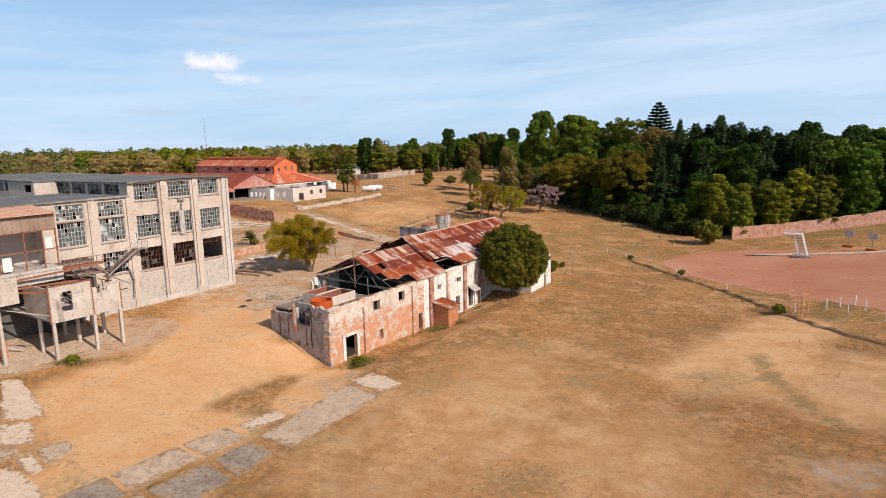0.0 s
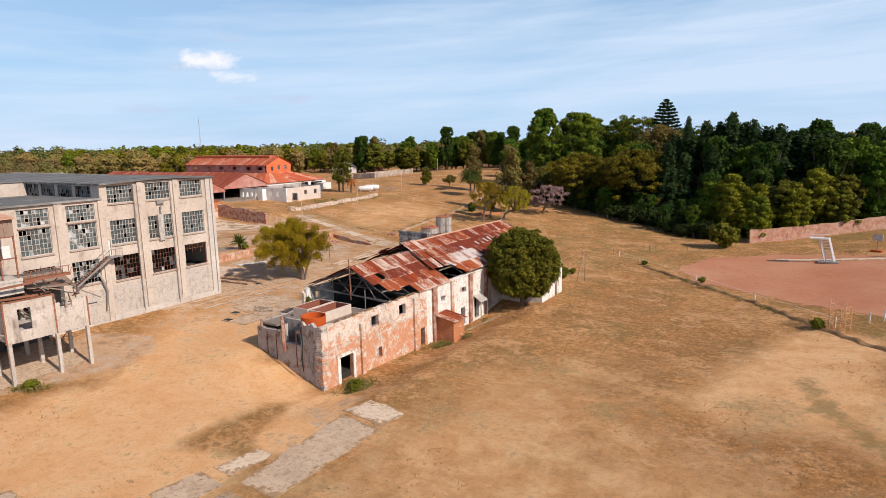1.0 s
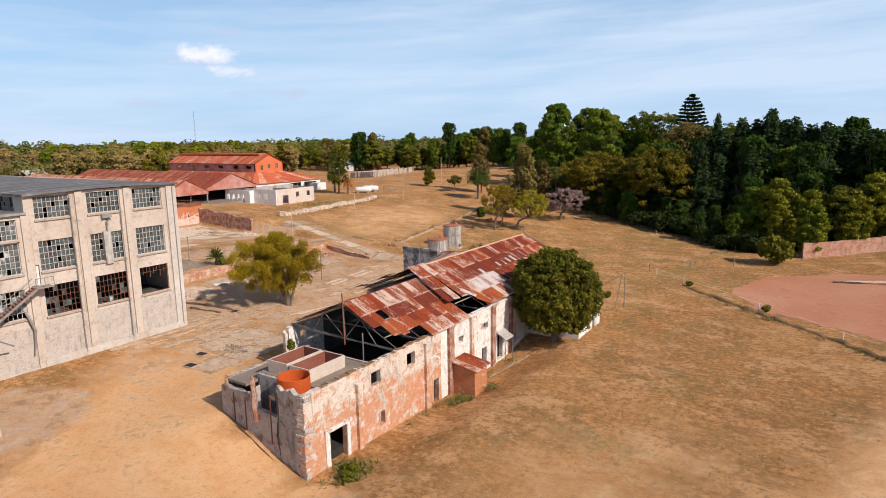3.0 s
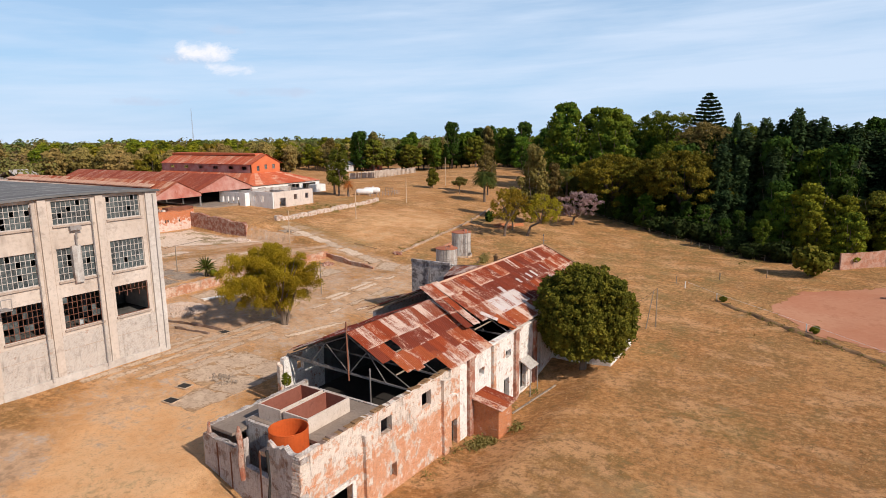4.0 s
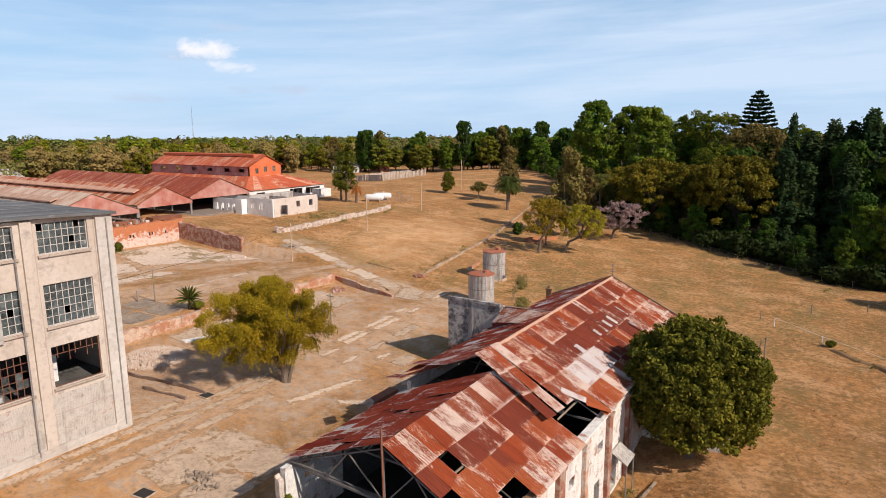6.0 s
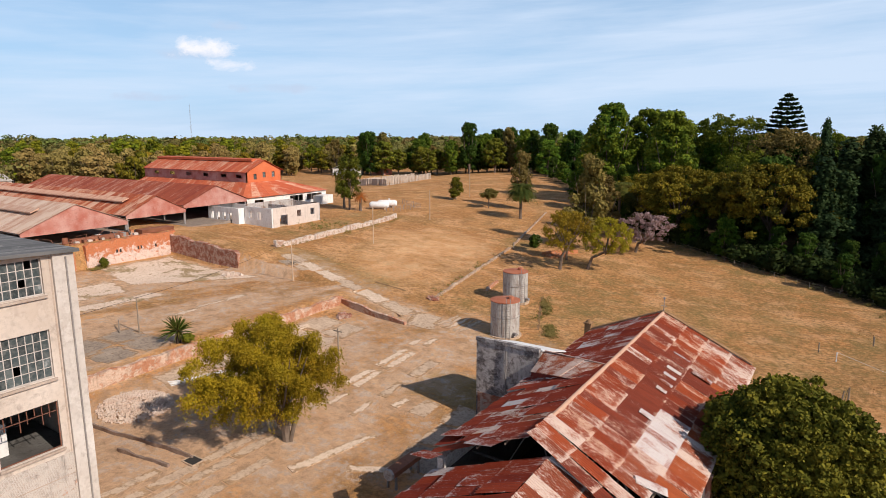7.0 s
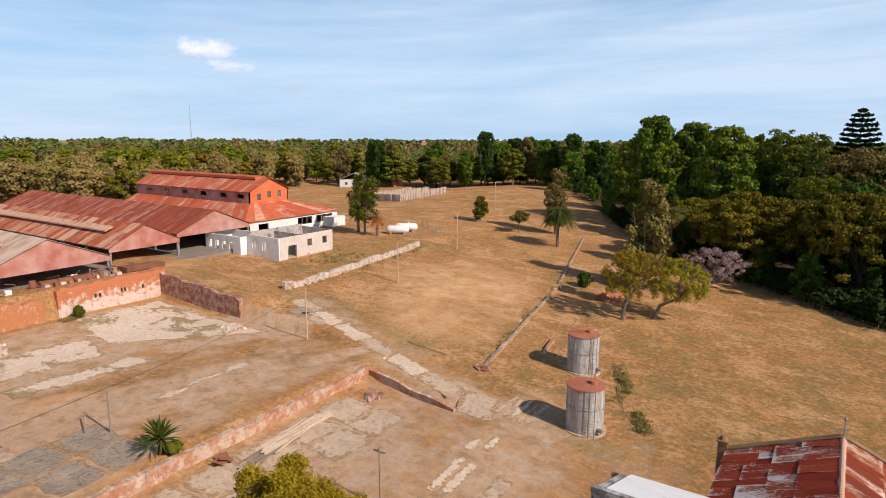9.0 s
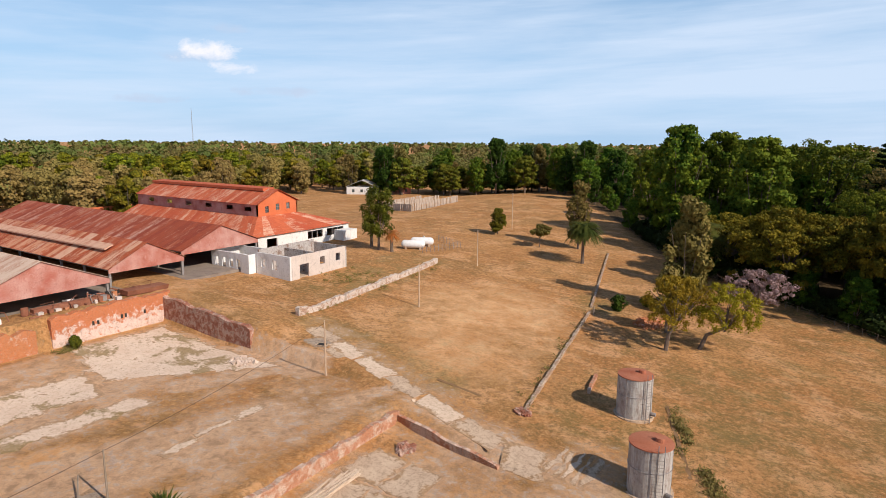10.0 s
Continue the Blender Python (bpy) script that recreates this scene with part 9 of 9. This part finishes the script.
# Shrubs added along the edge to stand for the wood's black shade.
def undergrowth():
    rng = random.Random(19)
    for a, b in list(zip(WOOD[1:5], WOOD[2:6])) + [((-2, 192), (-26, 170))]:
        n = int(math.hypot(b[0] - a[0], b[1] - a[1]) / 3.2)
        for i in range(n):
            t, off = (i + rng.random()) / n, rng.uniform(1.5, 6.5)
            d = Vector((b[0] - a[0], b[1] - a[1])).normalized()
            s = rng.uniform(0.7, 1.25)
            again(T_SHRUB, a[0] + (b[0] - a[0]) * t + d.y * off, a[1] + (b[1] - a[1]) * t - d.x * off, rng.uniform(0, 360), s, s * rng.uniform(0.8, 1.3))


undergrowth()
for x, y, k, s in ((-89.0, 224.7, T_TALL, 1.12), (-102.0, 247.0, T_TALL, 1.12), (-97.0, 256.0, T_TALL, 1.05), (-124, 262, T_TALL, 0.85), (-38, 184, T_DARK, 0.85), (-26, 186, T_DARK, 0.9), (-36.0, 177, T_GREEN, 0.86), (-25.3, 175, T_BRIGHT, 0.84), (-19.3, 177, T_OLIVE, 1.1), (-13.5, 180, T_BRIGHT, 1.02), (-8, 184, T_OLIVE, 1.1), (-30, 171.5, T_BRIGHT, 0.66), (-24, 166.5, T_BRIGHT, 0.7), (-17, 172.5, T_BRIGHT, 0.75), (-8, 179, T_OLIVE, 0.85), (0, 185, T_GREEN, 0.9), (8, 191, T_DARK, 1.0)):
    again(k, x, y, x * 13, s)
stand(norfolk_pine(35.6, 5), -63.3, 236.3)
for x, y, s, top in ((-53.8, 228, 0.75, 31.0), (-52.4, 206, 1.15, 25.2), (-44.2, 208, 1.25, 29.0), (-37.1, 208, 1.3, 31.2), (-31.5, 209, 1.3, 29.0), (-24.7, 208, 1.35, 27.6), (-18.5, 210, 1.3, 25.6), (-12.6, 208, 1.35, 25.0), (-4.0, 212, 1.35, 25.5), (-48.3, 206, 1.5, 26.4), (-40.6, 209, 1.5, 28.6), (-34.3, 210, 1.55, 28.4), (-28.0, 210, 1.5, 27.0), (-21.6, 211, 1.5, 25.6), (-15.5, 211, 1.5, 24.6), (-8.3, 212, 1.5, 24.6), (-48.0, 200, 1.1, 20.0), (-40.5, 200, 1.15, 22.0), (-28.0, 200, 1.1, 21.0)):
    again(T_CYP, x, y, x * 23, s, (top - 1.3 - land(x, y)) / 20)

# single trees in the open
LEAN = broadleaf("field_tree", "small leaning yellow-green tree over the kerb ruin", "tree", 8.6, 5.6, L_LEAN, 51, 9000, 0.085, 0.36, 110, 0.42, 0.5, 0.2, 0.7, (0.8, 0.3), 2.4, 0.6, "leaning field trees", 0.5)
stand(LEAN, -92.6, 157.4, 0, 1.35)
stand(broadleaf("field_tree", "small leaning yellow-green tree over the kerb ruin", "tree", 7.6, 5.8, L_LEAN, 52, 9000, 0.085, 0.34, 110, 0.42, 0.5, 0.2, 0.7, (2.4, 1.0), 2.4, 0.6, "leaning field trees", 0.5), -88.8, 161.4, 0, 1.35)
stand(broadleaf("field_tree", "dark thin tree between the leaning trees", "tree", 10.5, 3.4, L_BROWN, 53, 3600, 0.22, 0.35, 24, 0.9, 0.9, 0.2, 0.3), -94.5, 165.5)
stand(broadleaf("blossom_tree", "bare-limbed tree covered in pink blossom", "tree", 7.0, 7.0, L_PINK, 54, 9000, 0.08, 0.3, 110, 0.55, 0.6, 0.22, 0.3, (1.6, -0.6), 1.5, 0.9), -85.6, 182.6, 0, 1.3)
stand(broadleaf("round_bush", "small clipped dark green bush at the kerb", "bush", 2.9, 1.6, L_DARK, 55, 1800, 0.12, 0.02, 30, 0.6, 0.9, 0.08), -104.0, 171.0)
stand(palm("date_palm", "stout date palm in the dry field", 8.4, 4.6, L_PALM, 61, 230, low=-0.45, wide=0.1), -121.3, 198.8)
stand(palm("date_palm", "dark palm at the edge of the wood", 10.8, 5.6, L_PALM, 62, 90, wide=0.2), -97.0, 206.6)
stand(palm("date_palm", "dark palm in the wood", 11.0, 5.0, L_PALM, 63, 46), -84.0, 226.0)
stand(palm("date_palm", "dark palm in the wood", 9.0, 4.6, L_PALM, 64, 46), -90.0, 231.0)


def agave():
    """A rosette of stiff, tapering leaves on a short stem."""
    g = random.Random(65)
    t = thing("agave", "dark spiky agave on the yard's edge", "agave")
    part("stem", Mesh().tube([(0, 0, -0.3), (0, 0, 1.5)], [0.3, 0.24], 8), M_BARK_DARK, t)
    for i in range(90):
        a, e, n = g.uniform(0, 6.28), math.radians(g.uniform(-12, 82)), g.uniform(1.5, 2.3)
        d = Vector((math.cos(a) * math.cos(e), math.sin(a) * math.cos(e), math.sin(e)))
        p, q = Vector((0, 0, 1.3)) + d * 0.15, Vector((0, 0, 1.3)) + d * n * 0.6
        tip = Vector((0, 0, 1.3 - 0.12 * n)) + d * n
        part("leaf", Mesh().tube([p[:], q[:], tip[:]], [0.045, 0.06, 0.01], 5), L_PALM if i % 3 else L_DARK, t)
    return stand(t, -112.6, 90.0, 0, 1.1)


agave()
stand(palm("orange_palm", "palm with dead orange fronds beside the house", 4.6, 2.4, L_DRYPALM, 66, 60), -159.0, 177.2)
stand(palm("lean_palm", "slim palm beside the house", 5.2, 2.6, L_PALM, 67, 36), -166.0, 178.4)
stand(broadleaf("house_tree", "tall olive eucalyptus behind the white house", "tree", 15.4, 5.6, L_OLIVE, 56, 9000, 0.15, 0.22, 70, 0.95, 0.9, 0.25, 0.9, (0, 0), 1.8, 0.6), -162.2, 176.4)
stand(broadleaf("field_bush", "bushy small green tree in the dry field", "tree", 7.2, 3.4, L_OLIVE, 57, 5000, 0.14, 0.12, 44, 0.7, 0.9, 0.12), -151.0, 213.6)
stand(broadleaf("field_bush", "flat-topped thin tree in the dry field", "tree", 6.0, 4.4, L_BROWN, 58, 4200, 0.12, 0.42, 50, 0.6, 0.5, 0.12), -135.5, 206.8)
EUC = broadleaf("tall_tree", "tall thin brown-green tree at the wood's edge", "tree", 17.5, 4.2, L_BROWN, 59, 8000, 0.2, 0.16, 40, 1.2, 1.0, 0.25, group="edge trees")
stand(EUC, -94.7, 177.4, 0, 1.15)
again(EUC, -127.5, 212, 70, 0.95)
for x, y, s, z in ((-51.5, 56.9, 0.26, 0.2), (-50.9, 56.0, 0.2, 0.15), (-77.2, 34.2, 0.24, 0.2), (-158.7, 106.4, 0.24, 0.36), (-111.7, 90.6, 0.26, 0.22)):
    again(T_BUSH, x, y, x * 31, s, z)
for x, y, s in ((-50, 112.5, 0.42), (-27, 120.8, 0.2), (-8.4, 98.0, 0.28), (-40.0, 131.4, 0.18), (-49.8, 117.5, 0.2), (-100.5, 176.5, 0.4)):
    again(T_BUSH, x, y, x * 31, s)

# row of trees behind the pen and beyond
def back_row():
    rng = random.Random(91)
    for i in range(52):
        t = i / 51
        x, y = -262 + 118 * t + rng.uniform(-7, 7), 292 + 50 * t + rng.uniform(-12, 22)
        k = rng.choice((T_GREEN, T_DARK, T_OLIVE, T_GREEN, T_OLIVE, T_BROWN))
        s = rng.uniform(0.95, 1.3)
        again(k, x, y, rng.uniform(0, 360), s, s * rng.uniform(0.95, 1.2))


back_row()


W_GREEN = stand(broadleaf("wild_tree", "green broadleaf tree in the hollow behind the sheds", "tree", 15, 6.0, L_BRIGHT, 81, 4200, 0.3, 0.1, 40, 1.6, 0.8, group="wild wood", up=0.5), -300, 300)
W_OLIVE = stand(broadleaf("wild_tree", "olive-brown tree in the hollow behind the sheds", "tree", 13, 6.6, L_OCHRE, 82, 4200, 0.3, 0.16, 44, 1.4, 0.6, group="wild wood", up=0.6), -310, 250)
W_BROWN = stand(broadleaf("wild_tree", "dull brown bushy tree in the hollow behind the sheds", "tree", 13, 5.6, L_WILD, 83, 4200, 0.28, 0.06, 44, 1.4, 0.9, group="wild wood", up=0.5), -320, 210)


def west_wood():
    """Brown and green trees in the hollow behind the long sheds."""
    rng = random.Random(23)
    spots, tries = [], 0
    while len(spots) < 170 and tries < 9000:
        tries += 1
        x, y = rng.uniform(-430, -245), rng.uniform(165, 345)
        if (x > -272 and y > 272) or (x > -285 and 200 < y < 285) or any((x - a) ** 2 + (y - b) ** 2 < 81 for a, b in spots):
            continue
        spots.append((x, y))
        green = noise.noise((x * 0.02, y * 0.02, 3)) * 0.9 + (y - 255) * 0.004
        u = rng.random()
        if green > 0.1:
            k = W_GREEN if u < 0.6 else W_OLIVE
        else:
            k = W_BROWN if u < 0.75 else (W_OLIVE if u < 0.92 else W_GREEN)
        high = (24.2 - land(x, y)) * rng.uniform(0.62, 1.0) / 15
        again(k, x, y, rng.uniform(0, 360), min(1.7, max(0.9, high)) * rng.uniform(0.85, 1.2), min(1.7, max(0.7, high)))


west_wood()


def far_woods():
    """The wooded plain: many rough crowns in one mesh for each belt and colour."""
    rng = np.random.default_rng(17)
    belts = ((255, 440, 430, 620, 0.4), (420, 700, 620, 240, 0.75), (680, 1500, 900, 60, 1.7), (1400, 3900, 700, 26, 4.0))
    for r0, r1, n, leaves, size in belts:
        groups = {}
        for i in range(n):
            a = math.radians(rng.uniform(-16, 86))
            d = math.sqrt(rng.uniform(r0 * r0, r1 * r1))
            x, y = -60 - d * math.sin(a), 60 + d * math.cos(a)
            if x > -272 and y < 300 or (x > -430 and 165 < y < 345) or inside(x, y, WOOD) or (-275 < x < -140 and 180 < y < 290):
                continue
            patch = noise.noise((x * 0.006, y * 0.006, 2)) + 0.5 * noise.noise((x * 0.02, y * 0.02, 7))
            if patch < -0.3:
                continue
            h = (9.0 + 9.0 * rng.random() ** 1.3) * (1 + 0.4 * patch) + min(3.0, max(0.0, d - 400) * 0.012)
            w = rng.uniform(4.0, 9.5)
            z = land(x, y)
            leaf = (F_BROWN, F_OLIVE, F_GREEN)[min(2, max(0, int((patch + 0.45 + rng.normal() * 0.3 + min(0.4, (d - 300) * 0.0008)) * 2.2)))]
            bl = [(x + rng.normal() * w * 0.6, y + rng.normal() * w * 0.6, z + h * (0.3 + 0.45 * rng.random()), w * rng.uniform(0.45, 0.75), w * rng.uniform(0.45, 0.75), h * 0.28) for _ in range(6)]
            groups.setdefault(leaf.name, (leaf, []))[1].append(blob_leaves(bl, leaves, size, rng, 0.14, up=0.8, jit=0.16))
        for leaf, vs in groups.values():
            ob = part("far_wood", leaf_mesh(np.concatenate(vs)), leaf, None, "distant scrubby woodland on the plain")
            tagged(ob, category="woodland", kind="stuff")


far_woods()


def weeds():
    rng = np.random.default_rng(8)
    spots = []
    def scatter(x0, y0, x1, y1, w, n):
        t, k = rng.random(n), rng.normal(size=n) * w
        d = np.array((x1 - x0, y1 - y0))
        nn = np.array((-d[1], d[0])) / np.linalg.norm(d)
        for a, b in zip(t, k):
            spots.append((x0 + d[0] * a + nn[0] * b, y0 + d[1] * a + nn[1] * b))
    scatter(-52.6, 58.6, -50.6, 55.6, 0.7, 90)
    scatter(-52.4, 74.0, -51.5, 76.2, 0.45, 44)
    scatter(-50.3, 78.0, -50.0, 80.0, 0.3, 12)
    scatter(-53.2, 62, -53.0, 94, 0.2, 12)
    scatter(-41, 131.5, -6.5, 97.5, 0.3, 30)
    scatter(-139.5, 131, -143.5, 174, 0.4, 24)
    scatter(-101, 127, -108, 166, 0.5, 24)
    scatter(-78.5, 33.0, -76.0, 35.5, 0.4, 26)
    scatter(-150, 148, -152, 160, 3.0, 50)
    scatter(-158.5, 104, -159.5, 107, 0.5, 26)
    scatter(-38, 164.5, -96, 210, 1.6, 80)
    scatter(-84, 128, -87, 139, 0.5, 26)
    scatter(-79.6, 122.6, -81.2, 127.2, 0.45, 60)
    scatter(-83.6, 131.0, -85.4, 135.0, 0.35, 34)
    c = []
    for x, y in spots:
        z = land(x, y)
        n = 26
        c.append(np.stack([x + rng.normal(size=n) * 0.26, y + rng.normal(size=n) * 0.26, z + rng.random(n) * 0.45], 1))
    c = np.concatenate(c)
    nr = rng.normal(size=c.shape) + (0, 0, 0.4)
    nr /= np.linalg.norm(nr, axis=1, keepdims=True)
    tagged(part("weeds", leaf_mesh(leaf_quads(c, nr, 0.085, rng, 2.2)), L_WEED, None, "clumps of green weeds and scrub"), category="weeds", kind="stuff")
    # straw tufts over the open ground
    n = 18000
    x, y = rng.uniform(-72, 22, n), rng.uniform(22, 165, n)
    keep = np.array([(a > -40 or b > 56 or a < -52) and (a > -50 or b < 52) and (a < -34 or b < 131.5 - (a + 41) * 1.01) and noise.noise((a * 0.11, b * 0.11, 4)) + 0.35 * noise.noise((a * 0.5, b * 0.5, 1)) > 0.14 for a, b in zip(x, y)])
    x, y = x[keep], y[keep]
    z = np.array([land(a, b) for a, b in zip(x, y)])
    k = 3
    c = np.repeat(np.stack([x, y, z], 1), k, 0)
    c = c + rng.normal(size=c.shape) * (0.12, 0.12, 0.03) + (0, 0, 0.08)
    nr = rng.normal(size=c.shape) + (0, 0, 0.3)
    nr /= np.linalg.norm(nr, axis=1, keepdims=True)
    tagged(part("straw_tufts", leaf_mesh(leaf_quads(c, nr, 0.065, rng, 2.2)), L_STRAW, None, "dry straw tufts over the field"), category="grass", kind="stuff")


L_STRAW = leafy("dry_straw", [(0.24, 0.14, 0.05), (0.38, 0.22, 0.09), (0.56, 0.34, 0.15)], 0.1, 0.8)
weeds()
